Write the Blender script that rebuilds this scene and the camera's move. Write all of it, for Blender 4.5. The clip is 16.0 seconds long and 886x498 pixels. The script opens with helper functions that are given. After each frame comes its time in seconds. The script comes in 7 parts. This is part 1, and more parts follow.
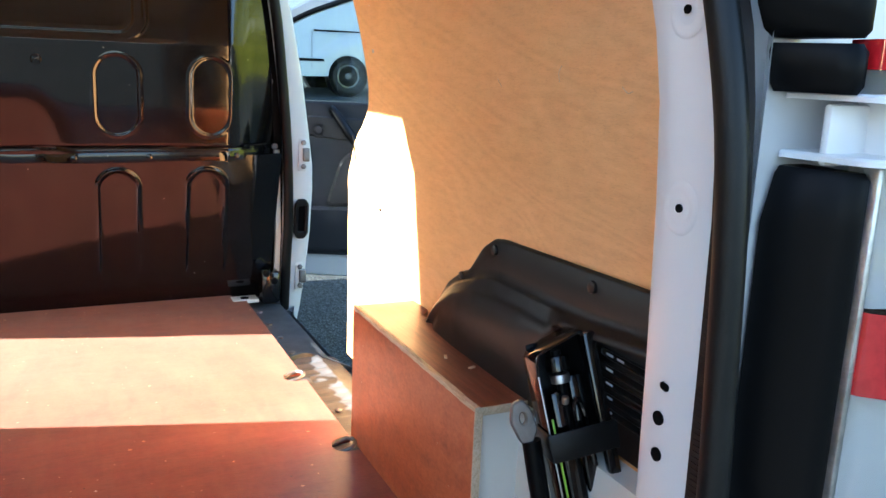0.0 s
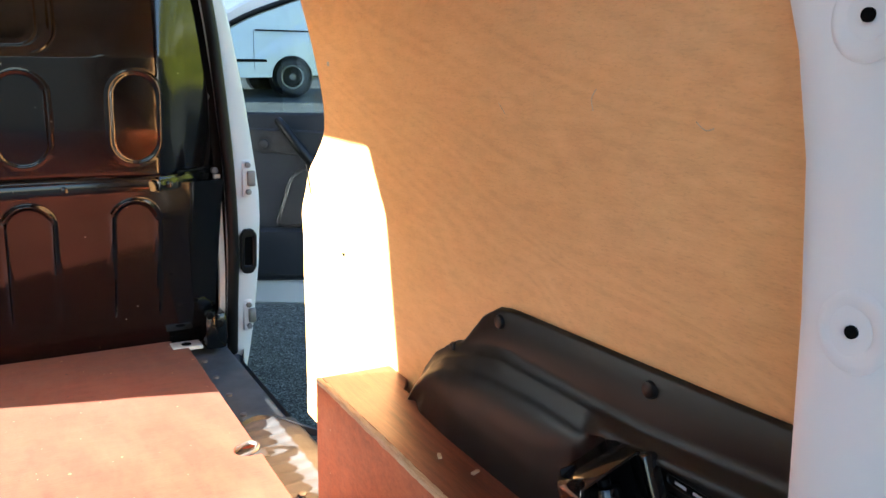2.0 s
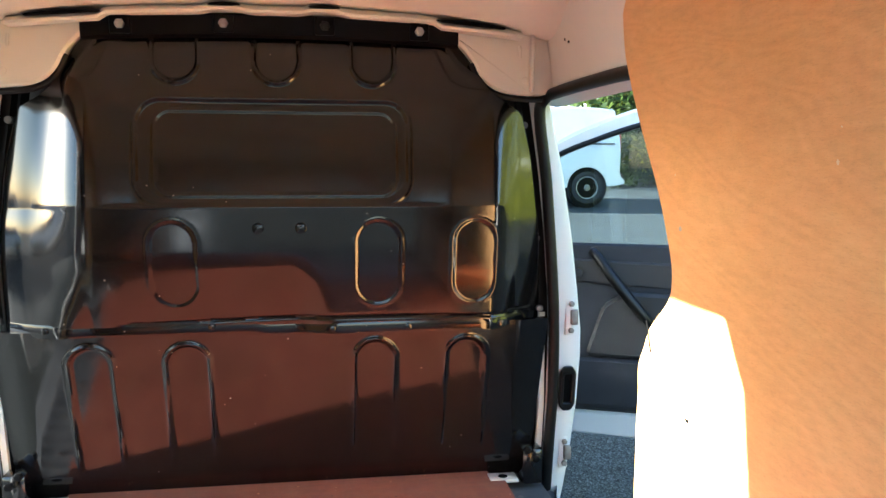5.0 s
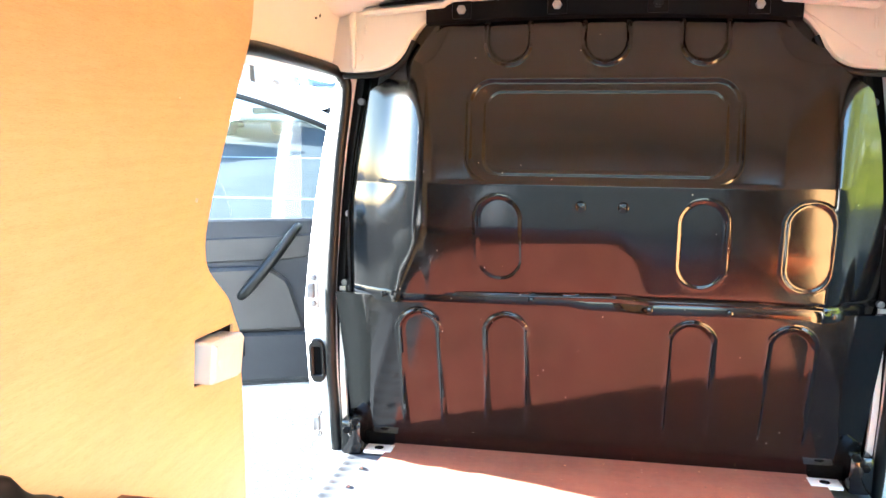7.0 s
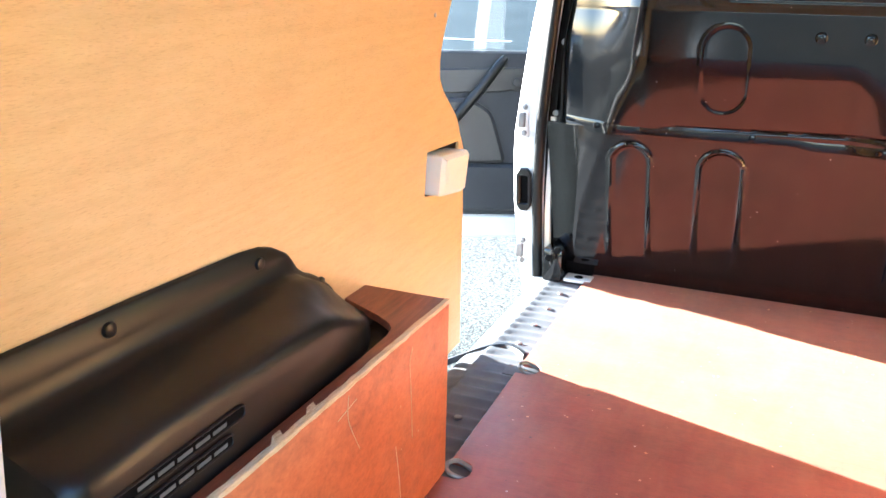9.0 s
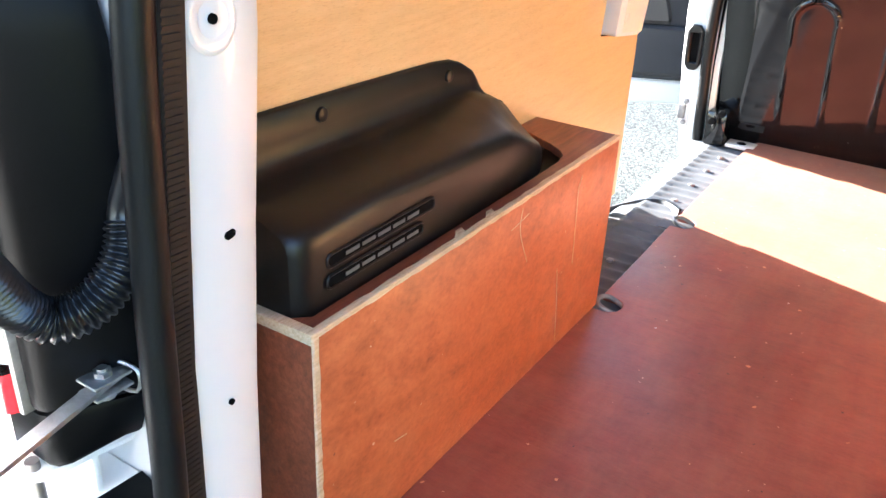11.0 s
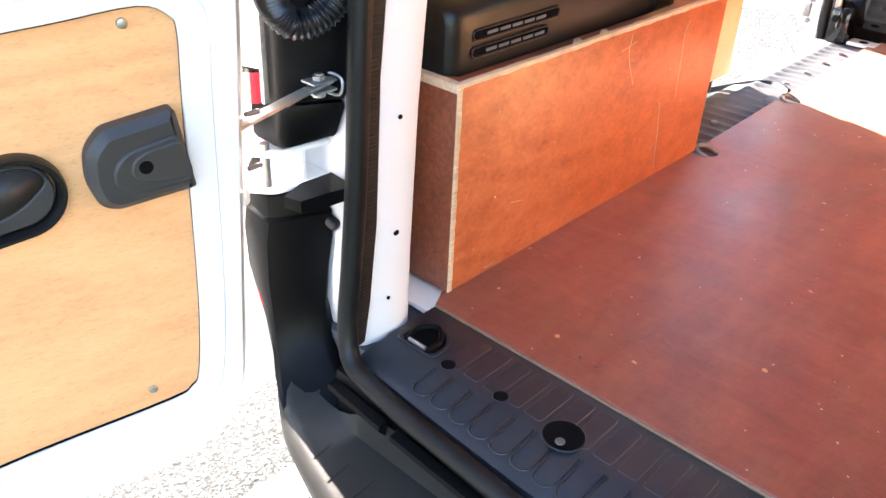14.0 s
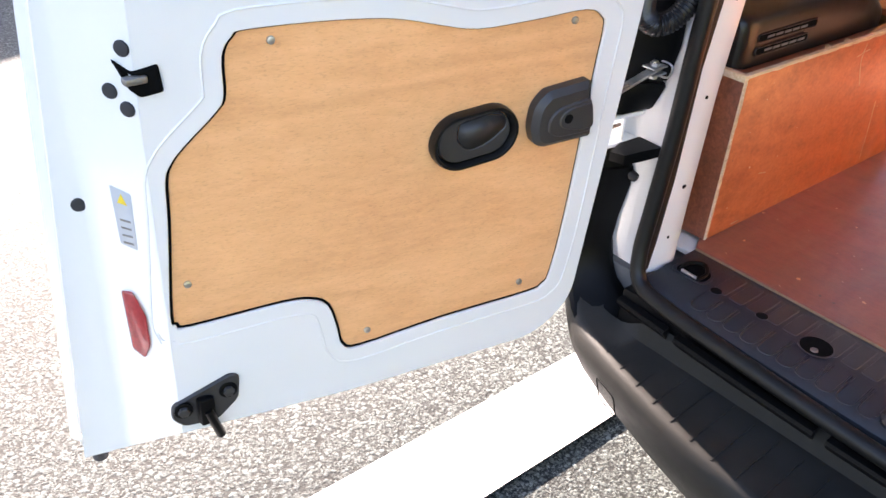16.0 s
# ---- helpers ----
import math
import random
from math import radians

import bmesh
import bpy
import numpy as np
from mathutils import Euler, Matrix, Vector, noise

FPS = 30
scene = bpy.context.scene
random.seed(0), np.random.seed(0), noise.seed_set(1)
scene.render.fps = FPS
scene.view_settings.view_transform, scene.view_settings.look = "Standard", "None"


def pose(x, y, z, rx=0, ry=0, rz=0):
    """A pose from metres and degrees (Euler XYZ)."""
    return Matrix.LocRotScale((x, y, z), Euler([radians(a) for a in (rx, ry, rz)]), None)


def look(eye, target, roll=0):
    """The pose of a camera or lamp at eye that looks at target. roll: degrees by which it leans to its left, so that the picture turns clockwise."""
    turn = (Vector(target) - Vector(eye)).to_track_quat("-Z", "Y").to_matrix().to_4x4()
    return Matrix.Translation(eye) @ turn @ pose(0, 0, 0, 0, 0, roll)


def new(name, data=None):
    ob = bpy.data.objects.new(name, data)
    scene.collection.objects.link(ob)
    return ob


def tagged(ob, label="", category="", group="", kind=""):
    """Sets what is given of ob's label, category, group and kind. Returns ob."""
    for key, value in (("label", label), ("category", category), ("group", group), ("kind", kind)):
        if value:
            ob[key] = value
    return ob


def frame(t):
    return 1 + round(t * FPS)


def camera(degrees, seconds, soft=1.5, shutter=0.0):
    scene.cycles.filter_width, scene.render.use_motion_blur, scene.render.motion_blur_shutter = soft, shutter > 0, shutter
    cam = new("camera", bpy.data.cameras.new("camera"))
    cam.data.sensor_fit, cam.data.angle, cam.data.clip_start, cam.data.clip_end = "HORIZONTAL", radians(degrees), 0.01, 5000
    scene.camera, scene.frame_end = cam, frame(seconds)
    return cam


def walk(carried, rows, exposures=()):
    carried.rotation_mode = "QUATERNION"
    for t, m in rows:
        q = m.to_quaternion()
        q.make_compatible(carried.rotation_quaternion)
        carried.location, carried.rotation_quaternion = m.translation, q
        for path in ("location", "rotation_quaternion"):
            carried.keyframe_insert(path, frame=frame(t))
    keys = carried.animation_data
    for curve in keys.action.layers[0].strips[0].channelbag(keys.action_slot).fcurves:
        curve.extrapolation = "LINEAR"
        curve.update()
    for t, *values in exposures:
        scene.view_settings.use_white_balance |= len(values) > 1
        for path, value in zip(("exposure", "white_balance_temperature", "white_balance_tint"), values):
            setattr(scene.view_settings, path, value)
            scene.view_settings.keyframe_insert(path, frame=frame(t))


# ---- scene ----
cam = camera(56.3, 16.0)
PATH = [
    (0, (0.079, -0.544, 1.315), (0.915, 1.219, 0.878), 2.3),
    (0.5, (0.143, -0.424, 1.314), (1.023, 1.312, 0.856), 1.7),
    (1, (0.147, -0.35, 1.305), (1.044, 1.374, 0.835), 1.4),
    (1.5, (0.15, -0.304, 1.321), (1.062, 1.386, 0.761), 1.2),
    (2, (0.164, -0.26, 1.341), (1.104, 1.449, 0.897), 0.9),
    (2.5, (0.149, -0.247, 1.354), (1.103, 1.498, 1.143), 0.4),
    (3, (0.133, -0.236, 1.37), (1.011, 1.55, 1.171), 0.1),
    (3.2, (0.126, -0.234, 1.377), (0.945, 1.58, 1.178), 0.0),
    (5.3, (0.063, -0.214, 1.436), (0.272, 1.764, 1.231), 0.2),
    (5.5, (0.055, -0.212, 1.436), (0.186, 1.773, 1.23), 0.2),
    (6, (0.024, -0.219, 1.44), (-0.045, 1.769, 1.231), 0.3),
    (6.5, (0.002, -0.226, 1.442), (-0.226, 1.749, 1.227), 0.4),
    (7, (-0.015, -0.235, 1.429), (-0.371, 1.716, 1.176), 0.6),
    (7.5, (-0.03, -0.244, 1.42), (-0.493, 1.675, 1.1), 0.6),
    (8, (-0.051, -0.263, 1.409), (-0.623, 1.603, 0.972), 0.9),
    (8.5, (-0.061, -0.28, 1.4), (-0.711, 1.539, 0.881), 1.0),
    (9, (-0.079, -0.3, 1.385), (-0.813, 1.457, 0.772), 1.2),
    (9.2, (-0.096, -0.306, 1.372), (-0.848, 1.422, 0.704), 1.6),
    (9.5, (-0.089, -0.318, 1.369), (-0.891, 1.354, 0.621), 1.3),
    (10, (-0.095, -0.339, 1.352), (-0.972, 1.249, 0.512), 1.5),
    (10.2, (-0.1, -0.346, 1.344), (-1.004, 1.22, 0.491), 1.6),
    (12.3, (-0.036, -0.487, 1.31), (-1.018, 0.979, 0.368), 3.1),
    (12.5, (-0.012, -0.504, 1.302), (-1.004, 0.95, 0.354), 3.0),
    (13, (0.026, -0.551, 1.289), (-1.06, 0.805, 0.298), 2.0),
    (13.5, (0.053, -0.582, 1.284), (-1.077, 0.718, 0.267), 2.3),
    (14, (0.107, -0.65, 1.27), (-1.025, 0.632, 0.233), 2.8),
    (14.5, (0.148, -0.736, 1.291), (-0.988, 0.526, 0.235), 3.2),
    (15, (0.179, -0.813, 1.313), (-1.074, 0.324, 0.246), 2.0),
    (15.5, (0.167, -0.926, 1.335), (-1.124, 0.165, 0.266), 2.8),
    (16, (0.125, -1.114, 1.363), (-1.146, 0.002, 0.295), 3.7),
]
EXPOSURES = [(0, 3.55, 5400, 11), (1.6, 3.48, 5500, 10), (3.2, 3.25, 5750, 12), (5.5, 4.2, 5450, 9), (6.5, 4.75, 5300, 9), (7.5, 5.0, 5250, 9), (9, 4.4, 5300, 10), (10.2, 4.1, 5400, 12), (12.3, 4.6, 5800, 16), (14.5, 4.4, 6200, 23), (15.3, 4.15, 6350, 26), (16, 3.8, 6450, 27)]
walk(cam, [(t, look(eye, target, roll)) for t, eye, target, roll in PATH], EXPOSURES)

# ---- sky and sun ----
SUN_FROM = Vector((-1.0, 0.242, 0.27)).normalized()
world = bpy.data.worlds.new("sky")
scene.world = world
world.use_nodes = True
wn = world.node_tree.nodes
sky = wn.new("ShaderNodeTexSky")
sky.sky_type = "NISHITA"
sky.sun_disc = False
sky.sun_elevation = math.asin(SUN_FROM.z)
sky.air_density, sky.dust_density, sky.ozone_density = 1.0, 0.8, 1.0
sky.sun_rotation = math.atan2(SUN_FROM.x, SUN_FROM.y)
world.node_tree.links.new(sky.outputs[0], wn["Background"].inputs[0])
wn["Background"].inputs[1].default_value = 0.068
sun = new("sun", bpy.data.lights.new("sun", "SUN"))
sun.data.energy = 5.0
sun.data.angle = radians(0.5)
sun.data.color = (1.0, 0.9, 0.72)
sun.matrix_world = look(SUN_FROM * 40, (0, 0, 0))


# ---- materials ----
def mat(name, col, rough=0.5, metal=0.0, col2=None, scale=6.0, stretch=(1, 1, 1), bump=0.0, bscale=250.0, bstretch=(1, 1, 1),
        coat=0.0, rvar=0.0, detail=6.0, lo=0.35, hi=0.65, specks=None, spec=0.5, big_mix=0.35):
    """Two-tone noise at one size, fine relief at another, uneven gloss, and optional small specks (colour, scale, amount)."""
    m = bpy.data.materials.new(name)
    m.use_nodes = True
    n, l = m.node_tree.nodes, m.node_tree.links
    b = n["Principled BSDF"]
    b.inputs["Roughness"].default_value = rough
    b.inputs["Metallic"].default_value = metal
    b.inputs["Specular IOR Level"].default_value = spec
    b.inputs["Coat Weight"].default_value = coat
    b.inputs["Coat Roughness"].default_value = 0.06
    tc = n.new("ShaderNodeTexCoord")

    def noise_at(sc, st, det=6.0, rgh=0.6, dist=0.0):
        mp = n.new("ShaderNodeMapping")
        mp.inputs["Scale"].default_value = st
        t = n.new("ShaderNodeTexNoise")
        t.inputs["Scale"].default_value = sc
        t.inputs["Detail"].default_value = det
        t.inputs["Roughness"].default_value = rgh
        t.inputs["Distortion"].default_value = dist
        l.new(tc.outputs["Object"], mp.inputs[0])
        l.new(mp.outputs[0], t.inputs[0])
        return t.outputs[0]

    out = None
    if col2:
        ramp = n.new("ShaderNodeValToRGB")
        ramp.color_ramp.elements[0].position, ramp.color_ramp.elements[1].position = lo, hi
        ramp.color_ramp.elements[0].color, ramp.color_ramp.elements[1].color = (*col, 1), (*col2, 1)
        l.new(noise_at(scale, stretch, detail, 0.65, 0.4), ramp.inputs[0])
        out = ramp.outputs[0]
        big = n.new("ShaderNodeMixRGB")
        big.blend_type = "MULTIPLY"
        big.inputs[0].default_value = big_mix
        r2 = n.new("ShaderNodeValToRGB")
        r2.color_ramp.elements[0].position, r2.color_ramp.elements[1].position = 0.3, 0.7
        r2.color_ramp.elements[0].color, r2.color_ramp.elements[1].color = (0.6, 0.6, 0.6, 1), (1, 1, 1, 1)
        l.new(noise_at(scale * 0.3, (1, 1, 1), 3.0), r2.inputs[0])
        l.new(out, big.inputs[1])
        l.new(r2.outputs[0], big.inputs[2])
        out = big.outputs[0]
    if specks:
        scol, ssc, amount = specks
        vo = n.new("ShaderNodeTexVoronoi")
        vo.inputs["Scale"].default_value = ssc
        l.new(tc.outputs["Object"], vo.inputs[0])
        lt = n.new("ShaderNodeMath")
        lt.operation = "LESS_THAN"
        lt.inputs[1].default_value = 0.12
        l.new(vo.outputs["Distance"], lt.inputs[0])
        sep = n.new("ShaderNodeSeparateColor")
        l.new(vo.outputs["Color"], sep.inputs[0])
        few = n.new("ShaderNodeMath")
        few.operation = "LESS_THAN"
        few.inputs[1].default_value = amount
        l.new(sep.outputs[0], few.inputs[0])
        mul = n.new("ShaderNodeMath")
        mul.operation = "MULTIPLY"
        l.new(lt.outputs[0], mul.inputs[0])
        l.new(few.outputs[0], mul.inputs[1])
        mx = n.new("ShaderNodeMixRGB")
        l.new(mul.outputs[0], mx.inputs[0])
        mx.inputs[1].default_value = (*col, 1)
        if out:
            l.new(out, mx.inputs[1])
        mx.inputs[2].default_value = (*scol, 1)
        out = mx.outputs[0]
    if out:
        l.new(out, b.inputs["Base Color"])
    else:
        b.inputs["Base Color"].default_value = (*col, 1)
    if rvar:
        mr = n.new("ShaderNodeMapRange")
        mr.inputs["From Min"].default_value, mr.inputs["From Max"].default_value = 0.3, 0.7
        mr.inputs["To Min"].default_value, mr.inputs["To Max"].default_value = max(0.02, rough - rvar), rough + rvar
        l.new(noise_at(14.0, stretch, 7.0), mr.inputs["Value"])
        l.new(mr.outputs[0], b.inputs["Roughness"])
    if bump:
        bp = n.new("ShaderNodeBump")
        bp.inputs["Strength"].default_value = bump
        bp.inputs["Distance"].default_value = 0.002
        l.new(noise_at(bscale, bstretch, 4.0), bp.inputs["Height"])
        l.new(bp.outputs[0], b.inputs["Normal"])
    return m


def wood(name, dark, mid, light, grain=(22, 1.6, 22), rough=0.45, rings=1.0, coat=0.0, scuff=None, dust=0.0, figure=0.07, mottle=0.86, specks=(), pore=0.8, film=None, streaky=1.0, lines_n=46.0):
    """Rotary-cut veneer: broad flame figure, fine pores along the grain, blotches, and scuffs."""
    m = bpy.data.materials.new(name)
    m.use_nodes = True
    n, l = m.node_tree.nodes, m.node_tree.links
    b = n["Principled BSDF"]
    b.inputs["Coat Weight"].default_value = coat
    b.inputs["Coat Roughness"].default_value = 0.25
    b.inputs["Sheen Weight"].default_value = dust
    b.inputs["Sheen Roughness"].default_value = 0.5
    b.inputs["Sheen Tint"].default_value = (1.0, 0.88, 0.62, 1)
    tc = n.new("ShaderNodeTexCoord")

    def tex(st, sc, det, dist=0.0, rgh=0.6):
        mp = n.new("ShaderNodeMapping")
        mp.inputs["Scale"].default_value = st
        t = n.new("ShaderNodeTexNoise")
        t.inputs["Scale"].default_value, t.inputs["Detail"].default_value = sc, det
        t.inputs["Distortion"].default_value, t.inputs["Roughness"].default_value = dist, rgh
        l.new(tc.outputs["Object"], mp.inputs[0])
        l.new(mp.outputs[0], t.inputs[0])
        return t.outputs[0]

    def math_node(op, x, y, z=None):
        q = n.new("ShaderNodeMath")
        q.operation = op
        for k, val in enumerate((x, y, z)):
            if val is None:
                continue
            if isinstance(val, (int, float)):
                q.inputs[k].default_value = val
            else:
                l.new(val, q.inputs[k])
        return q.outputs[0]

    flame = tex(tuple(g * 0.10 for g in grain), 1.2 * rings, 3.0, 1.2)
    lines = math_node("SINE", math_node("MULTIPLY", flame, lines_n), 0.0)
    streak = tex(tuple(g * 2.4 for g in grain), 2.2, 6.0, 0.2)
    fibre = tex(tuple(g * 7.0 for g in grain), 3.0, 3.0)
    value = math_node("MULTIPLY_ADD", math_node("SUBTRACT", streak, 0.5), streaky, 0.5)
    value = math_node("MULTIPLY_ADD", lines, figure, value)
    value = math_node("MULTIPLY_ADD", math_node("SUBTRACT", fibre, 0.5), 0.6 * pore, value)
    ramp = n.new("ShaderNodeValToRGB")
    e = ramp.color_ramp.elements
    e[0].position, e[0].color = 0.25, (*dark, 1)
    e[1].position, e[1].color = 0.78, (*light, 1)
    mid_e = e.new(0.5)
    mid_e.color = (*mid, 1)
    l.new(value, ramp.inputs[0])
    pores = tex(tuple(g * 14 for g in grain), 2.0, 3.0)
    pr = n.new("ShaderNodeValToRGB")
    pr.color_ramp.elements[0].position, pr.color_ramp.elements[1].position = 0.33, 0.45
    pr.color_ramp.elements[0].color, pr.color_ramp.elements[1].color = (0.8, 0.77, 0.74, 1), (1, 1, 1, 1)
    l.new(pores, pr.inputs[0])
    blot = tex((1, 1, 1), 4.5, 7.0, 0.0, 0.7)
    br = n.new("ShaderNodeValToRGB")
    br.color_ramp.elements[0].position, br.color_ramp.elements[1].position = 0.3, 0.66
    br.color_ramp.elements[0].color, br.color_ramp.elements[1].color = (mottle, mottle * 0.985, mottle * 0.97, 1), (1.04, 1.04, 1.04, 1)
    l.new(blot, br.inputs[0])
    last = ramp.outputs[0]
    for other, amount in ((pr.outputs[0], pore), (br.outputs[0], 0.8)):
        mx = n.new("ShaderNodeMixRGB")
        mx.blend_type = "MULTIPLY"
        mx.inputs[0].default_value = amount
        l.new(last, mx.inputs[1])
        l.new(other, mx.inputs[2])
        last = mx.outputs[0]
    if film:
        fcol, fst, fsc, famount = film
        fr = n.new("ShaderNodeMapRange")
        fr.inputs["From Min"].default_value, fr.inputs["From Max"].default_value = 0.38, 0.68
        fr.inputs["To Max"].default_value = famount
        l.new(tex(fst, fsc, 9.0, 0.15, 0.72), fr.inputs["Value"])
        mx = n.new("ShaderNodeMixRGB")
        l.new(fr.outputs[0], mx.inputs[0])
        l.new(last, mx.inputs[1])
        mx.inputs[2].default_value = (*fcol, 1)
        last = mx.outputs[0]
    for scol, size, radius, amount in specks:
        vo = n.new("ShaderNodeTexVoronoi")
        vo.inputs["Scale"].default_value = size
        wob = n.new("ShaderNodeMixRGB")
        wob.blend_type = "ADD"
        wob.inputs[0].default_value = 0.006
        nz = n.new("ShaderNodeTexNoise")
        nz.inputs["Scale"].default_value = 160.0
        l.new(tc.outputs["Object"], nz.inputs[0])
        l.new(tc.outputs["Object"], wob.inputs[1])
        l.new(nz.outputs["Color"], wob.inputs[2])
        l.new(wob.outputs[0], vo.inputs[0])
        sep = n.new("ShaderNodeSeparateColor")
        l.new(vo.outputs["Color"], sep.inputs[0])
        near = math_node("LESS_THAN", vo.outputs["Distance"], math_node("MULTIPLY", sep.outputs[1], radius))
        near = math_node("MULTIPLY", near, math_node("LESS_THAN", sep.outputs[0], amount))
        mx = n.new("ShaderNodeMixRGB")
        l.new(near, mx.inputs[0])
        l.new(last, mx.inputs[1])
        mx.inputs[2].default_value = (*scol, 1)
        last = mx.outputs[0]
    if scuff:
        for scol, st, sc, edge in scuff:
            sf = tex(st, sc, 9.0, 0.8, 0.7)
            sr = n.new("ShaderNodeValToRGB")
            sr.color_ramp.elements[0].position, sr.color_ramp.elements[1].position = edge, edge + 0.06
            l.new(sf, sr.inputs[0])
            mx = n.new("ShaderNodeMixRGB")
            l.new(sr.outputs[0], mx.inputs[0])
            l.new(last, mx.inputs[1])
            mx.inputs[2].default_value = (*scol, 1)
            last = mx.outputs[0]
    l.new(last, b.inputs["Base Color"])
    mr = n.new("ShaderNodeMapRange")
    mr.inputs["From Min"].default_value, mr.inputs["From Max"].default_value = 0.3, 0.7
    mr.inputs["To Min"].default_value, mr.inputs["To Max"].default_value = rough - 0.1, rough + 0.12
    l.new(blot, mr.inputs["Value"])
    l.new(mr.outputs[0], b.inputs["Roughness"])
    bp = n.new("ShaderNodeBump")
    bp.inputs["Strength"].default_value, bp.inputs["Distance"].default_value = 0.25, 0.001
    l.new(pores, bp.inputs["Height"])
    l.new(bp.outputs[0], b.inputs["Normal"])
    return m


def chip_asphalt(name, dark, light, size=95.0, depth=0.003):
    """Surface dressing of bare stone chips in dark binder: angular stones of two sizes, with uneven gaps."""
    m = bpy.data.materials.new(name)
    m.use_nodes = True
    n, l = m.node_tree.nodes, m.node_tree.links
    b = n["Principled BSDF"]
    b.inputs["Roughness"].default_value = 0.85
    b.inputs["Specular IOR Level"].default_value = 0.25
    tc = n.new("ShaderNodeTexCoord")

    def noise_at(sc, det, rgh=0.6):
        t = n.new("ShaderNodeTexNoise")
        t.inputs["Scale"].default_value, t.inputs["Detail"].default_value, t.inputs["Roughness"].default_value = sc, det, rgh
        l.new(tc.outputs["Object"], t.inputs[0])
        return t

    def mix(kind, fac, x, y):
        q = n.new("ShaderNodeMixRGB")
        q.blend_type = kind
        for k, val in enumerate((fac, x, y)):
            if isinstance(val, (int, float)):
                q.inputs[k].default_value = val
            elif isinstance(val, tuple):
                q.inputs[k].default_value = (*val, 1)
            else:
                l.new(val, q.inputs[k])
        return q.outputs[0]

    def ramp(src, p0, c0, p1, c1):
        r = n.new("ShaderNodeValToRGB")
        e = r.color_ramp.elements
        e[0].position, e[0].color, e[1].position, e[1].color = p0, (c0, c0, c0, 1), p1, (c1, c1, c1, 1)
        l.new(src, r.inputs[0])
        return r.outputs[0]

    at = mix("ADD", 0.016, tc.outputs["Object"], noise_at(75.0, 4.0, 0.7).outputs["Color"])
    layers = []
    for sc in (size, size * 1.9):
        vo = n.new("ShaderNodeTexVoronoi")
        vo.inputs["Scale"].default_value = sc
        l.new(at, vo.inputs[0])
        sep = n.new("ShaderNodeSeparateColor")
        l.new(vo.outputs["Color"], sep.inputs[0])
        layers.append((vo.outputs["Distance"], sep.outputs[0]))
    (d1, c1), (d2, c2) = layers
    patch = ramp(noise_at(38.0, 3.0).outputs[0], 0.40, 0.0, 0.60, 1.0)
    big = mix("MULTIPLY", 1.0, mix("MIX", c1, dark, light), ramp(d1, 0.40, 1.0, 0.62, 0.10))
    small = mix("MULTIPLY", 1.0, mix("MIX", c2, dark, light), ramp(d2, 0.34, 0.95, 0.56, 0.12))
    col = mix("MIX", patch, big, small)
    col = mix("MULTIPLY", 1.0, col, ramp(noise_at(1.3, 8.0).outputs[0], 0.3, 0.7, 0.65, 1.0))
    l.new(col, b.inputs["Base Color"])
    bp = n.new("ShaderNodeBump")
    bp.inputs["Strength"].default_value, bp.inputs["Distance"].default_value = 0.8, depth
    l.new(mix("MIX", patch, ramp(d1, 0.0, 1.0, 0.7, 0.0), ramp(d2, 0.0, 0.8, 0.7, 0.0)), bp.inputs["Height"])
    l.new(bp.outputs[0], b.inputs["Normal"])
    return m


def glass(name, tint, rough=0.0):
    m = bpy.data.materials.new(name)
    m.use_nodes = True
    b = m.node_tree.nodes["Principled BSDF"]
    b.inputs["Base Color"].default_value = (*tint, 1)
    b.inputs["Transmission Weight"].default_value = 1.0
    b.inputs["Roughness"].default_value = rough
    b.inputs["IOR"].default_value = 1.45
    return m


M_LINING = wood("lining_plywood", (0.62, 0.41, 0.19), (0.69, 0.472, 0.225), (0.74, 0.52, 0.262), grain=(30, 4.2, 30), rough=0.42, rings=0.8, coat=0.2, figure=0.05, mottle=0.90, pore=0.6, streaky=0.6, lines_n=120.0,
                specks=(((0.8, 0.66, 0.45), 14, 0.05, 0.12), ((0.42, 0.22, 0.08), 9, 0.03, 0.15)))
M_LINING_R = wood("redder_lining_plywood", (0.67, 0.355, 0.138), (0.785, 0.44, 0.173), (0.87, 0.515, 0.215), grain=(22, 5.0, 22), rough=0.42, rings=0.75, coat=0.2, figure=0.05, mottle=0.9, pore=0.45, streaky=0.6, lines_n=240.0,
                  specks=(((0.8, 0.66, 0.45), 14, 0.05, 0.12), ((0.42, 0.22, 0.08), 9, 0.03, 0.15)))
M_DOORPLY = wood("door_plywood", (0.70, 0.355, 0.155), (0.77, 0.405, 0.18), (0.83, 0.45, 0.21), grain=(20, 2.2, 20), rough=0.5, rings=0.7, coat=0.1, figure=0.13, mottle=0.92, pore=0.65, streaky=0.85, lines_n=110.0,
                 specks=(((0.4, 0.2, 0.09), 10, 0.05, 0.25), ((0.5, 0.28, 0.13), 22, 0.05, 0.2)))
M_BOXPLY = wood("box_plywood", (0.26, 0.052, 0.014), (0.43, 0.10, 0.029), (0.56, 0.155, 0.05), grain=(9, 5.0, 8.0), rough=0.42, rings=1.2, coat=0.15, figure=0.06, mottle=0.92, pore=0.65, streaky=0.65, lines_n=90.0,
                film=((0.6, 0.24, 0.09), (1, 1, 1), 6.0, 0.12),
                scuff=(((0.6, 0.36, 0.24), (4, 4, 1.2), 9.0, 0.78),), specks=(((0.62, 0.42, 0.3), 30, 0.06, 0.3), ((0.2, 0.05, 0.03), 24, 0.05, 0.12)))
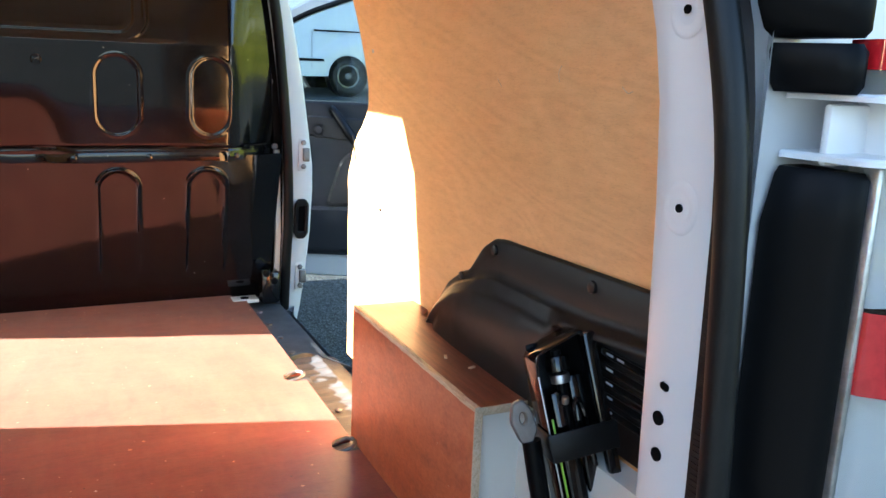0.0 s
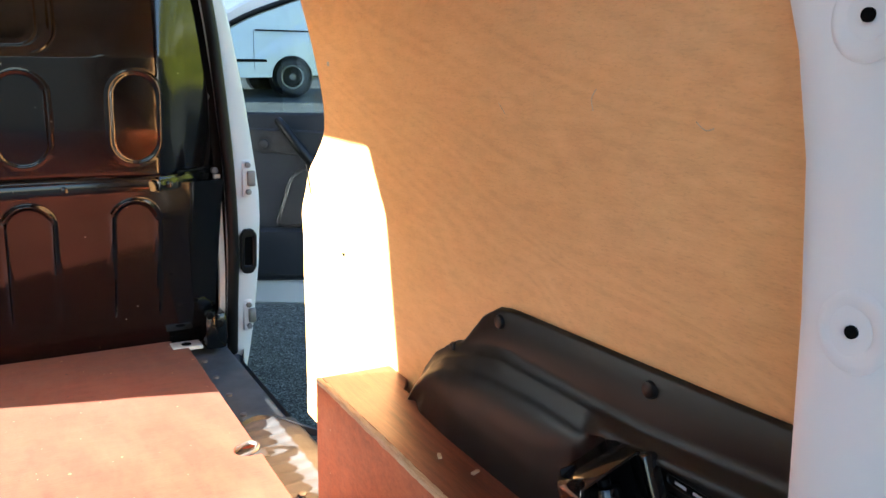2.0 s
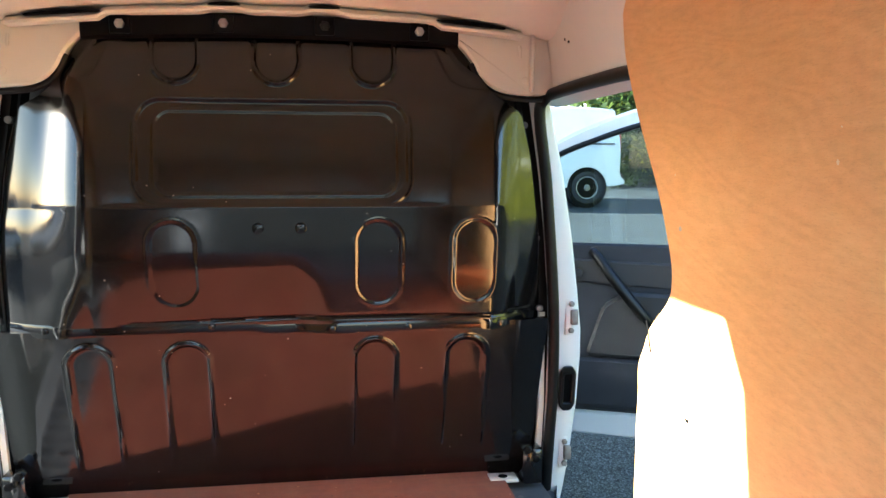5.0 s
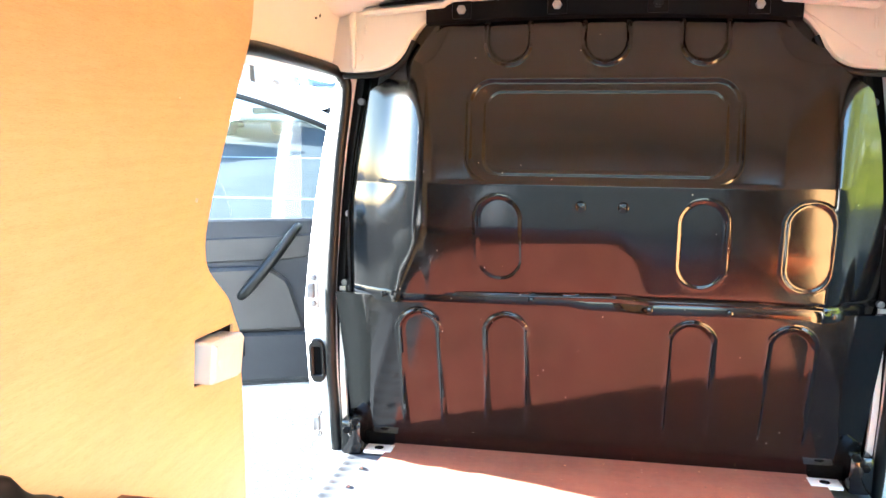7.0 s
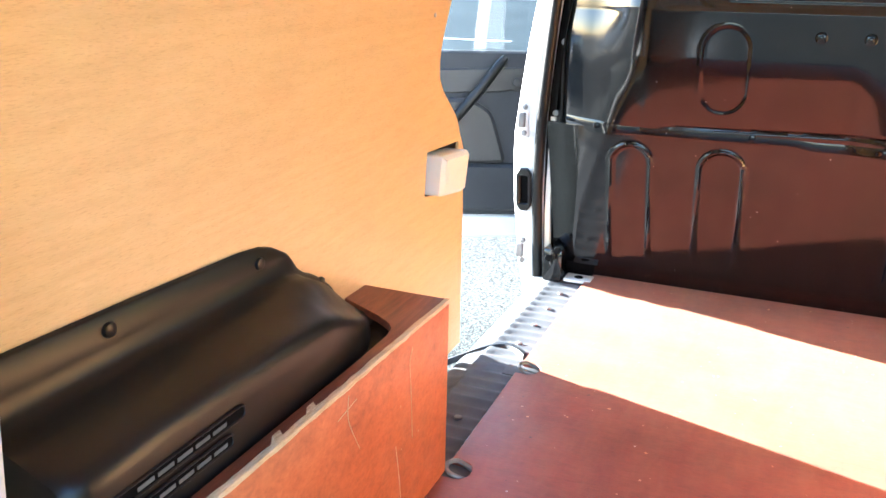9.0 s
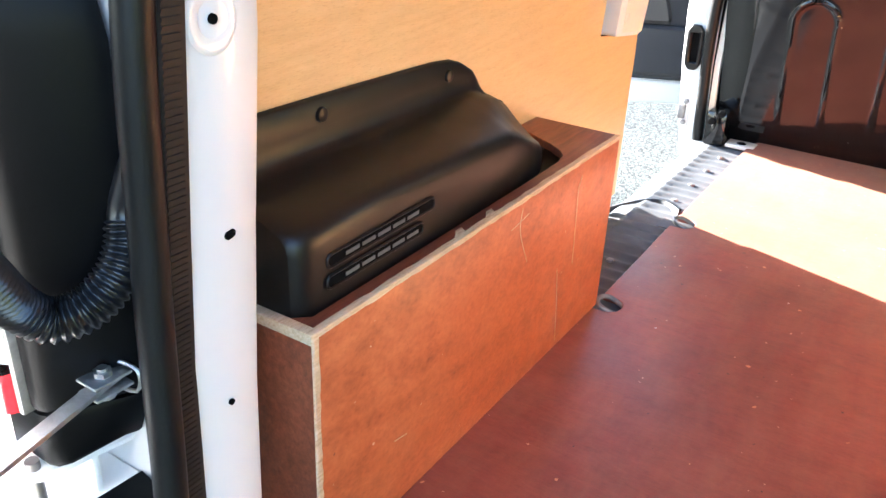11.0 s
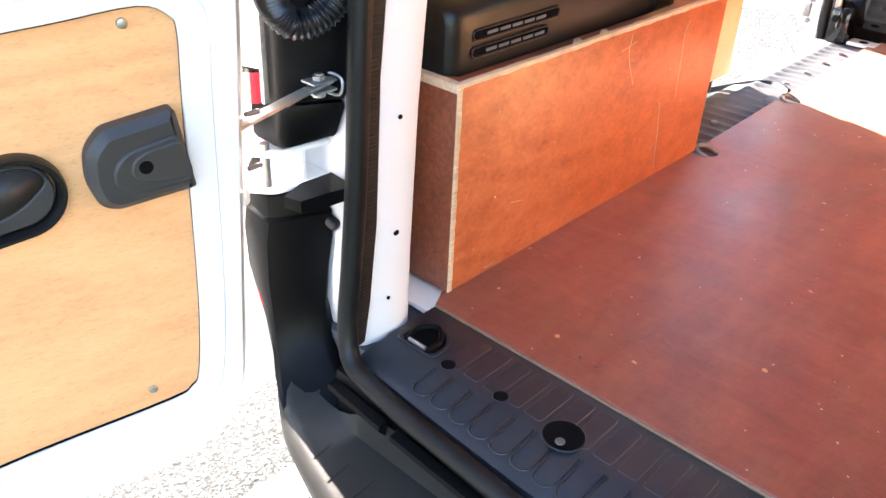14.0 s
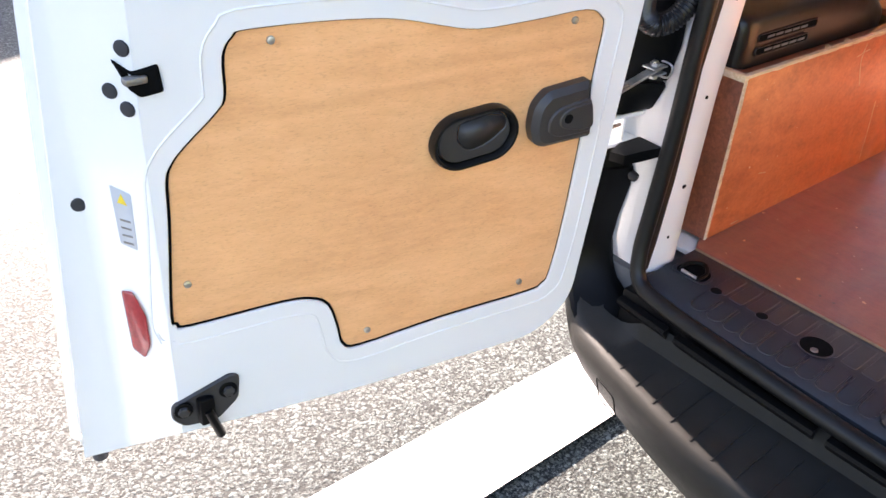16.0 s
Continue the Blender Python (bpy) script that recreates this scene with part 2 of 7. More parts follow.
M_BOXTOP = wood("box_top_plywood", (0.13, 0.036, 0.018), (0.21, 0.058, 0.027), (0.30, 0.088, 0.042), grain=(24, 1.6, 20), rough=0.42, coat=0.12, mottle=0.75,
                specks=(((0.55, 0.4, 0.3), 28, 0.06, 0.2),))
M_FLOOR = wood("phenolic_floor_plywood", (0.19, 0.031, 0.020), (0.27, 0.046, 0.029), (0.35, 0.07, 0.044), grain=(2.4, 8, 8), rough=0.42, coat=0.06, dust=0.15, figure=0.04, mottle=0.48, pore=0.5, streaky=0.6, lines_n=60.0,
               film=((0.50, 0.2, 0.1), (3.2, 1.1, 2), 6.0, 0.22),
               scuff=(((0.52, 0.24, 0.16), (5, 0.9, 2), 11.0, 0.74), ((0.11, 0.028, 0.022), (1.5, 4, 3), 9.0, 0.71)),
               specks=(((0.78, 0.70, 0.64), 19, 0.06, 0.25), ((0.62, 0.25, 0.11), 30, 0.13, 0.28), ((0.08, 0.025, 0.02), 34, 0.10, 0.5), ((0.60, 0.3, 0.2), 70, 0.16, 0.14)))
M_FLOOREDGE = wood("floor_plywood_edge", (0.2, 0.12, 0.07), (0.28, 0.18, 0.1), (0.34, 0.23, 0.14), grain=(60, 6, 60), rough=0.75)
M_PLYEDGE = wood("plywood_edge", (0.42, 0.3, 0.18), (0.6, 0.46, 0.3), (0.7, 0.58, 0.42), grain=(60, 6, 60), rough=0.7)
M_WHITE = mat("white_body_paint", (0.74, 0.74, 0.735), 0.3, col2=(0.725, 0.725, 0.715), scale=2.5, coat=0.5, big_mix=0.05)
M_WHITE_IN = mat("white_inner_paint", (0.8, 0.775, 0.70), 0.4, col2=(0.765, 0.74, 0.665), scale=3, coat=0.1, bump=0.05, bscale=60, big_mix=0.12)
M_GLOSSBLACK = mat("glossy_black_paint", (0.004, 0.004, 0.0042), 0.11, col2=(0.007, 0.0065, 0.006), scale=5, rvar=0.035, bump=0.03, bscale=14,
                   specks=((0.25, 0.23, 0.2), 70, 0.012), spec=0.62)
M_PLASTIC = mat("black_grained_plastic", (0.005, 0.0047, 0.0044), 0.36, col2=(0.008, 0.0076, 0.0072), scale=5, bump=0.07, bscale=900, rvar=0.04, spec=0.33)
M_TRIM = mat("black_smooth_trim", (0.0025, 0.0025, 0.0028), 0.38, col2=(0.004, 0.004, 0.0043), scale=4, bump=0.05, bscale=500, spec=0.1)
M_SEALRIB = mat("brown_ribbed_rubber", (0.026, 0.018, 0.014), 0.6, col2=(0.016, 0.012, 0.010), scale=14, spec=0.25)
M_SLEEVE = mat("glossy_corrugated_rubber", (0.006, 0.006, 0.007), 0.3, col2=(0.01, 0.01, 0.011), scale=20, spec=0.6)
M_SILL = mat("dark_grey_sill_plastic", (0.011, 0.0145, 0.0205), 0.42, col2=(0.017, 0.021, 0.028), scale=7, bump=0.2, bscale=700, rvar=0.06, spec=0.5)
M_BUMPER = mat("black_bumper_plastic", (0.017, 0.0165, 0.0153), 0.48, col2=(0.025, 0.0243, 0.0225), scale=6, bump=0.15, bscale=650, rvar=0.06, spec=0.12)
M_RUBBER = mat("black_rubber", (0.0045, 0.0045, 0.0045), 0.42, col2=(0.008, 0.0078, 0.0076), scale=20, bump=0.12, bscale=400, spec=0.3)
M_DARK = mat("dark_cavity", (0.004, 0.004, 0.004), 0.9, spec=0.05)
M_STEP = mat("grey_coated_step_steel", (0.085, 0.09, 0.097), 0.5, metal=0.0, col2=(0.125, 0.13, 0.137), scale=9, spec=0.15, rvar=0.1, bump=0.1, bscale=160)
M_STEEL = mat("zinc_plated_steel", (0.68, 0.68, 0.67), 0.42, metal=1.0, col2=(0.42, 0.41, 0.4), scale=40, rvar=0.1)
M_DULLSTEEL = mat("dull_grey_steel", (0.3, 0.29, 0.28), 0.5, metal=0.8, col2=(0.22, 0.2, 0.19), scale=30)
M_TRIMGREY = mat("charcoal_door_trim", (0.014, 0.016, 0.022), 0.6, col2=(0.02, 0.022, 0.028), scale=6, bump=0.15, bscale=600)
M_TRIMDARK = mat("dark_door_trim", (0.028, 0.026, 0.026), 0.48, col2=(0.036, 0.034, 0.033), scale=6, bump=0.15, bscale=600)
M_GLASS = glass("window_glass", (0.56, 0.69, 0.75))
M_CLEAR = glass("clear_lamp_lens", (0.95, 0.95, 0.95), 0.05)
M_RED = mat("red_lamp_lens", (0.55, 0.015, 0.02), 0.12, col2=(0.42, 0.01, 0.015), scale=60, coat=0.8)
M_REFL = mat("red_reflector", (0.42, 0.03, 0.035), 0.18, col2=(0.3, 0.02, 0.025), scale=140, coat=0.6, bump=0.4, bscale=300)
M_ASPHALT = chip_asphalt("stone_chip_asphalt", (0.050, 0.058, 0.054), (0.188, 0.214, 0.20), size=95.0)
M_LANE = mat("worn_dark_asphalt", (0.034, 0.035, 0.035), 0.8, col2=(0.052, 0.053, 0.053), scale=0.8, bump=0.6, bscale=60, specks=((0.09, 0.09, 0.09), 30, 0.15), spec=0.15)
M_LINE = mat("white_road_paint", (0.6, 0.6, 0.575), 0.75, col2=(0.48, 0.47, 0.44), scale=30, bump=0.7, bscale=110, lo=0.45, hi=0.8, specks=((0.25, 0.24, 0.22), 60, 0.25))
M_LABEL_SLOTLIGHT = mat("grey_sticker_and_slot_light", (0.5, 0.52, 0.55), 0.35, col2=(0.44, 0.46, 0.5), scale=20)
# grey that stands for daylight seen through the vent slots
M_SLOTLIGHT = mat("slot_light_grey", (0.13, 0.135, 0.135), 0.6, col2=(0.09, 0.095, 0.095), scale=60)
M_YELLOW = mat("yellow_print", (0.75, 0.55, 0.03), 0.4)
M_GREEN = mat("green_paint_mark", (0.3, 0.55, 0.05), 0.4)
M_CARWHITE = mat("white_car_paint", (0.78, 0.79, 0.8), 0.22, col2=(0.72, 0.73, 0.75), scale=1.2, coat=0.8)
M_CARSILVER = mat("silver_car_paint", (0.45, 0.47, 0.5), 0.25, metal=0.5, col2=(0.38, 0.4, 0.43), scale=1.2, coat=0.8)
M_CARGLASS = mat("dark_car_glass", (0.02, 0.025, 0.03), 0.06, col2=(0.03, 0.035, 0.04), scale=2, coat=0.5)
M_TYRE = mat("tyre_rubber", (0.02, 0.02, 0.02), 0.75, col2=(0.035, 0.034, 0.033), scale=18, bump=0.3, bscale=120)
M_RIM = mat("silver_wheel_rim", (0.5, 0.5, 0.5), 0.35, metal=0.7, col2=(0.4, 0.4, 0.4), scale=12)
M_BARK = mat("tree_bark", (0.09, 0.065, 0.045), 0.9, col2=(0.16, 0.12, 0.09), scale=9, stretch=(1, 1, 0.2), bump=0.8, bscale=40)


def leaf(name, a, b):
    """Thin leaves: half of the light comes through."""
    m = bpy.data.materials.new(name)
    m.use_nodes = True
    n, l = m.node_tree.nodes, m.node_tree.links
    info = n.new("ShaderNodeNewGeometry")
    mx = n.new("ShaderNodeMixRGB")
    mx.inputs[1].default_value, mx.inputs[2].default_value = (*a, 1), (*b, 1)
    l.new(info.outputs["Random Per Island"], mx.inputs[0])
    p = n["Principled BSDF"]
    p.inputs["Roughness"].default_value = 0.5
    l.new(mx.outputs[0], p.inputs["Base Color"])
    tr = n.new("ShaderNodeBsdfTranslucent")
    l.new(mx.outputs[0], tr.inputs[0])
    mix = n.new("ShaderNodeMixShader")
    mix.inputs[0].default_value = 0.5
    l.new(p.outputs[0], mix.inputs[1])
    l.new(tr.outputs[0], mix.inputs[2])
    l.new(mix.outputs[0], n["Material Output"].inputs[0])
    return m


M_GRASSY = leaf("hedge_leaf_green", (0.2, 0.25, 0.03), (0.38, 0.39, 0.06))
M_AUTUMN = leaf("autumn_leaf", (0.22, 0.12, 0.03), (0.34, 0.22, 0.07))
M_DARKLEAF = leaf("dark_leaf_green", (0.03, 0.06, 0.012), (0.06, 0.09, 0.02))


# ---- geometry helpers ----
def smooth_path(pts, n=8, closed=False):
    """Catmull-Rom through the points."""
    P = [Vector(p) for p in pts]
    m = len(P)
    out = []
    for i in range(m if closed else m - 1):
        a, b, c, d = (P[(i + k) % m] if closed else P[min(max(i + k, 0), m - 1)] for k in (-1, 0, 1, 2))
        for j in range(n):
            t = j / n
            out.append(0.5 * (2 * b + (c - a) * t + (2 * a - 5 * b + 4 * c - d) * t * t + (3 * b - a - 3 * c + d) * t ** 3))
    if not closed:
        out.append(P[-1])
    return out


def lerp(table, x):
    xs, ys = zip(*table)
    return float(np.interp(x, xs, ys))


def rounded(poly, r, n=4):
    """Round every corner of a polygon with radius r (a number or one for each corner)."""
    out = []
    m = len(poly)
    for i in range(m):
        p = Vector(poly[i])
        a, c = Vector(poly[i - 1]), Vector(poly[(i + 1) % m])
        rr = r[i] if isinstance(r, (list, tuple)) else r
        u, w = (a - p), (c - p)
        d = min(rr, u.length * 0.48, w.length * 0.48)
        if d < 1e-5:
            out.append(tuple(p))
            continue
        s, e = p + u.normalized() * d, p + w.normalized() * d
        for j in range(n + 1):
            t = j / n
            q = s * (1 - t) ** 2 + p * (2 * t * (1 - t)) + e * t * t
            out.append(tuple(q))
    return out


def area(poly):
    return 0.5 * sum(poly[i - 1][0] * poly[i][1] - poly[i][0] * poly[i - 1][1] for i in range(len(poly)))


def shrink(poly, d):
    """Move the outline of a counter-clockwise polygon inwards by d."""
    m = len(poly)
    out = []
    for i in range(m):
        a, p, c = Vector(poly[i - 1]), Vector(poly[i]), Vector(poly[(i + 1) % m])
        t1, t2 = (p - a), (c - p)
        if t1.length < 1e-9 or t2.length < 1e-9:
            out.append(tuple(p))
            continue
        t1.normalize(), t2.normalize()
        n1, n2 = Vector((-t1.y, t1.x)), Vector((-t2.y, t2.x))
        k = n1 + n2
        if k.length < 1e-6:
            k = n1
        k = k.normalized()
        out.append(tuple(p + k * d / max(0.5, k.dot(n1))))
    return out


class Geo:
    """Vertices and faces of one mesh."""

    def __init__(self):
        self.v, self.f = [], []

    def add(self, verts, faces):
        k = len(self.v)
        self.v += [tuple(p) for p in verts]
        self.f += [tuple(i + k for i in f) for f in faces]
        return self

    def box(self, lo, hi, bevel=0.003, m=None, seg=2):
        bm = bmesh.new()
        bmesh.ops.create_cube(bm, size=1.0)
        c = [(a + b) / 2 for a, b in zip(lo, hi)]
        s = [abs(b - a) for a, b in zip(lo, hi)]
        for q in bm.verts:
            q.co = Vector((q.co.x * s[0] + c[0], q.co.y * s[1] + c[1], q.co.z * s[2] + c[2]))
        if bevel:
            bmesh.ops.bevel(bm, geom=list(bm.edges), offset=min(bevel, min(s) * 0.45), segments=seg, profile=0.5, affect="EDGES")
        bm.verts.index_update()
        self.add([(m @ q.co) if m else q.co for q in bm.verts], [[q.index for q in f.verts] for f in bm.faces])
        bm.free()
        return self

    def loft(self, rings, closed=True, cap=True):
        n = len(rings[0])
        k = len(self.v)
        for r in rings:
            self.v += [tuple(p) for p in r]
        for i in range(len(rings) - 1):
            for j in range(n if closed else n - 1):
                a, b = k + i * n + j, k + i * n + (j + 1) % n
                self.f.append((a, b, b + n, a + n))
        if cap and closed:
            self.f.append(tuple(range(k + n - 1, k - 1, -1)))
            self.f.append(tuple(range(k + (len(rings) - 1) * n, k + len(rings) * n)))
        return self

    def tube(self, path, r, n=10, cap=True, flat=1.0):
        P = [Vector(p) for p in path]
        rings = []
        t0 = (P[1] - P[0]).normalized()
        up = Vector((0, 0, 1)) if abs(t0.z) < 0.9 else Vector((1, 0, 0))
        side = t0.cross(up).normalized()
        for i, p in enumerate(P):
            t = (P[min(i + 1, len(P) - 1)] - P[max(i - 1, 0)]).normalized()
            side = (side - t * side.dot(t)).normalized()
            u = t.cross(side)
            rr = r[i] if isinstance(r, (list, tuple)) else r
            rings.append([p + side * math.cos(a) * rr + u * math.sin(a) * rr * flat for a in (2 * math.pi * j / n for j in range(n))])
        return self.loft(rings, True, cap)

    def cyl(self, a, b, r, n=16, r2=None, bevel=0.0):
        a, b = Vector(a), Vector(b)
        r2 = r if r2 is None else r2
        d = (b - a).normalized()
        if bevel:
            return self.tube([a, a + d * 1e-5, b - d * bevel, b - d * bevel * 0.3, b], [r * 0.98, r, r2, r2 - bevel * 0.3, r2 - bevel], n)
        return self.tube([a, b], [r, r2], n)

    def plate(self, poly, t, f, bevel=0.001, holes=(), w0=0.0):
        """A solid plate: outline (u, v), from w0 to w0 + t, its upper rim bevelled, with open holes; f maps (u, v, w) to the world."""
        loops = [list(poly) if area(poly) > 0 else list(poly)[::-1]]
        loops += [list(h)[::-1] if area(h) > 0 else list(h) for h in holes]
        bm = bmesh.new()
        tops, bots = [], []
        for lp in loops:
            levels = [(lp, w0), (lp, w0 + t - bevel), (shrink(lp, bevel), w0 + t)] if bevel else [(lp, w0), (lp, w0 + t)]
            vs = [[bm.verts.new((u, v, w)) for u, v in ring] for ring, w in levels]
            for a, b in zip(vs, vs[1:]):
                for i in range(len(lp)):
                    bm.faces.new((a[i - 1], a[i], b[i], b[i - 1]))
            bots.append(vs[0])
            tops.append(vs[-1])
        for rings, up in ((tops, True), (bots, False)):
            if len(rings) == 1:
                bm.faces.new(rings[0] if up else rings[0][::-1])
            else:
                es = [bm.edges.get((r[i - 1], r[i])) for r in rings for i in range(len(r))]
                bmesh.ops.triangle_fill(bm, edges=es, use_beauty=True, normal=(0, 0, 1 if up else -1))
        bmesh.ops.recalc_face_normals(bm, faces=list(bm.faces))
        bm.verts.index_update()
        self.add([f(*q.co) for q in bm.verts], [[q.index for q in fc.verts] for fc in bm.faces])
        bm.free()
        return self


def origin_of(ob):
    p = Vector((0, 0, 0))
    while ob:
        p = p + ob.location
        ob = ob.parent
    return p


def mesh_of(name, geo, material, at=(0, 0, 0), sharp=40, fix=True):
    at = Vector(at)
    me = bpy.data.meshes.new(name)
    me.from_pydata([tuple(Vector(p) - at) for p in geo.v], [], geo.f)
    if fix:
        bm = bmesh.new()
        bm.from_mesh(me)
        bmesh.ops.recalc_face_normals(bm, faces=list(bm.faces))
        bm.to_mesh(me)
        bm.free()
    me.materials.append(material)
    me.polygons.foreach_set("use_smooth", [True] * len(me.polygons))
    me.set_sharp_from_angle(angle=radians(sharp))
    return me


def part(name, geo, material, parent, label="", sharp=40, fix=True):
    """One mesh under a thing or under a part; its vertices are given in world places."""
    ob = new(name, mesh_of(name, geo, material, origin_of(parent), sharp, fix))
    ob.parent = parent
    return tagged(ob, label) if label else ob


def thing(name, at, label, category, group="", kind=""):
    ob = new(name)
    ob.location = at
    ob.empty_display_size = 0.1
    return tagged(ob, label, category, group, kind)


def single(name, geo, material, at, label, category, group="", kind="", sharp=40, fix=True):
    ob = new(name, mesh_of(name, geo, material, at, sharp, fix))
    ob.location = at
    return tagged(ob, label, category, group, kind)


FLOOR = 0.60          # height of the load floor


def wall_x(z):
    """Half width of the load space at the lining, which leans in with height."""
    return 0.69 - 0.08 * (z - 0.896)


# ---- ground ----
def ground_z(x, y):
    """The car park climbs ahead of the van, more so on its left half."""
    d = max(0.0, y - 2.0)
    k = 0.0012 + 0.0016 * min(1.0, max(0.0, -x / 4.0))
    e = min(d, 40.0)
    return 0.034 * e + k * e * e + 0.02 * (d - e)


gx = sorted(set([-400, -200, -100, -60, -40, -30] + list(range(-24, 25, 2)) + [30, 40, 60, 100, 200, 400]))
gy = sorted(set([-400, -200, -100, -50, -20, -10, -6, -4, -2, 0, 1, 2] + [2 + 0.8 * i for i in range(50)] + [44, 50, 60, 80, 120, 200, 400]))
g = Geo()
g.v = [(x, y, ground_z(x, y)) for y in gy for x in gx]
nx = len(gx)
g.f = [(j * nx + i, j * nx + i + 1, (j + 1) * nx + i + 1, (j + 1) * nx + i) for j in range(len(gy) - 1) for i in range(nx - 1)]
single("ground", g, M_ASPHALT, (0, 0, 0), "pale stone-chip asphalt of a car park, coarse and uneven", "ground", kind="structure", fix=False)


def ground_strip(name, x0, y0, x1, y1, w, label):
    a, b = Vector((x0, y0)), Vector((x1, y1))
    d = (b - a).normalized()
    s = Vector((-d.y, d.x)) * w / 2
    n = max(2, int((b - a).length / 0.8))
    gg = Geo()
    rings = []
    rnd = random.Random(int(abs(x0 * 100 + y0 * 10)))
    for i in range(n + 1):
        p = a + (b - a) * i / n
        k = 1 + rnd.uniform(-0.03, 0.03)
        rings.append([(p.x + s.x * k, p.y + s.y * k, ground_z(p.x + s.x * k, p.y + s.y) + 0.012), (p.x - s.x * k, p.y - s.y * k, ground_z(p.x - s.x * k, p.y - s.y) + 0.012)])
    gg.loft(rings, closed=False)
    return single(name, gg, M_LINE, (0, 0, 0), label, "road marking", kind="structure", fix=False)


g = Geo()
rings = []
for i in range(45):
    y = 2.8 + 0.8 * i
    rings.append([(x, y, ground_z(x, y) + 0.005) for x in (-45.0, -24.0, -12.0, -8.0, -6.0, -4.0, min(-2.0, -1.7 - 0.05 * y))])
g.loft(rings, closed=False)
single("road", g, M_LANE, (0, 0, 0), "darker smooth asphalt lane across the car park", "road", kind="structure", fix=False)
ground_strip("parking_line", -0.79, -2.6, -0.80, 2.6, 0.21, "worn white painted parking bay line on asphalt")
ground_strip("parking_line", -14, 11.5, -4, 11.5, 0.12, "long white painted line across the car park")
ground_strip("parking_line", -14, 16.5, -4, 16.5, 0.12, "long white painted line across the car park")

# ---- the van ----
van = thing("van", (0, 0, 0), "white panel van with rear, side and cab doors open", "van")


# bulkhead: two pressed panels
def sd_stadium(x, z, cx, z0, z1, r):
    zz = np.clip(z, z0 + r, z1 - r)
    return np.hypot(x - cx, z - zz) - r


def sd_rect(x, z, x0, x1, z0, z1, r):
    qx = np.abs(x - (x0 + x1) / 2) - (x1 - x0) / 2 + r
    qz = np.abs(z - (z0 + z1) / 2) - (z1 - z0) / 2 + r
    return np.hypot(np.maximum(qx, 0), np.maximum(qz, 0)) + np.minimum(np.maximum(qx, qz), 0) - r


def bead(d, h=0.0016, w=0.0033):
    return -h * np.exp(-(d / w) ** 2)


def sstep(x):
    x = np.clip(x, 0, 1)
    return x * x * (3 - 2 * x)


def soft_ramp(t, w):
    """Zero, then a slope of one, with a parabola of width w between."""
    return np.where(t < 0, 0.0, np.where(t < w, t * t / (2 * w), t - w / 2))


def panel_grid(z_rows, half, yfun, nx=300):
    u = np.linspace(-1, 1, nx)
    Z = np.repeat(np.array(z_rows)[:, None], nx, 1)
    W = np.array([half(z) for z in z_rows])[:, None]
    X = u[None, :] * W
    Y = yfun(X, Z)
    gg = Geo()
    nz = len(z_rows)
    gg.v = list(zip(X.ravel().tolist(), Y.ravel().tolist(), Z.ravel().tolist()))
    gg.f = [(j * nx + i, j * nx + i + 1, (j + 1) * nx + i + 1, (j + 1) * nx + i) for j in range(nz - 1) for i in range(nx - 1)]
    # folded rim
    rim = list(range(nx)) + [(j + 1) * nx + nx - 1 for j in range(nz - 1)] + [(nz - 1) * nx + i for i in range(nx - 2, -1, -1)] + [j * nx for j in range(nz - 2, 0, -1)]
    k = len(gg.v)
    gg.v += [(gg.v[i][0], gg.v[i][1] + 0.022, gg.v[i][2]) for i in rim]
    m = len(rim)
    gg.f += [(rim[i], k + i, k + (i + 1) % m, rim[(i + 1) % m]) for i in range(m)]
    return gg


UP_HALF = [(1.03, 0.662), (1.25, 0.642), (1.45, 0.608), (1.545, 0.583), (1.562, 0.565), (1.575, 0.54), (1.59, 0.515), (1.608, 0.492), (1.64, 0.472), (1.69, 0.44), (1.722, 0.412), (1.73, 0.405)]


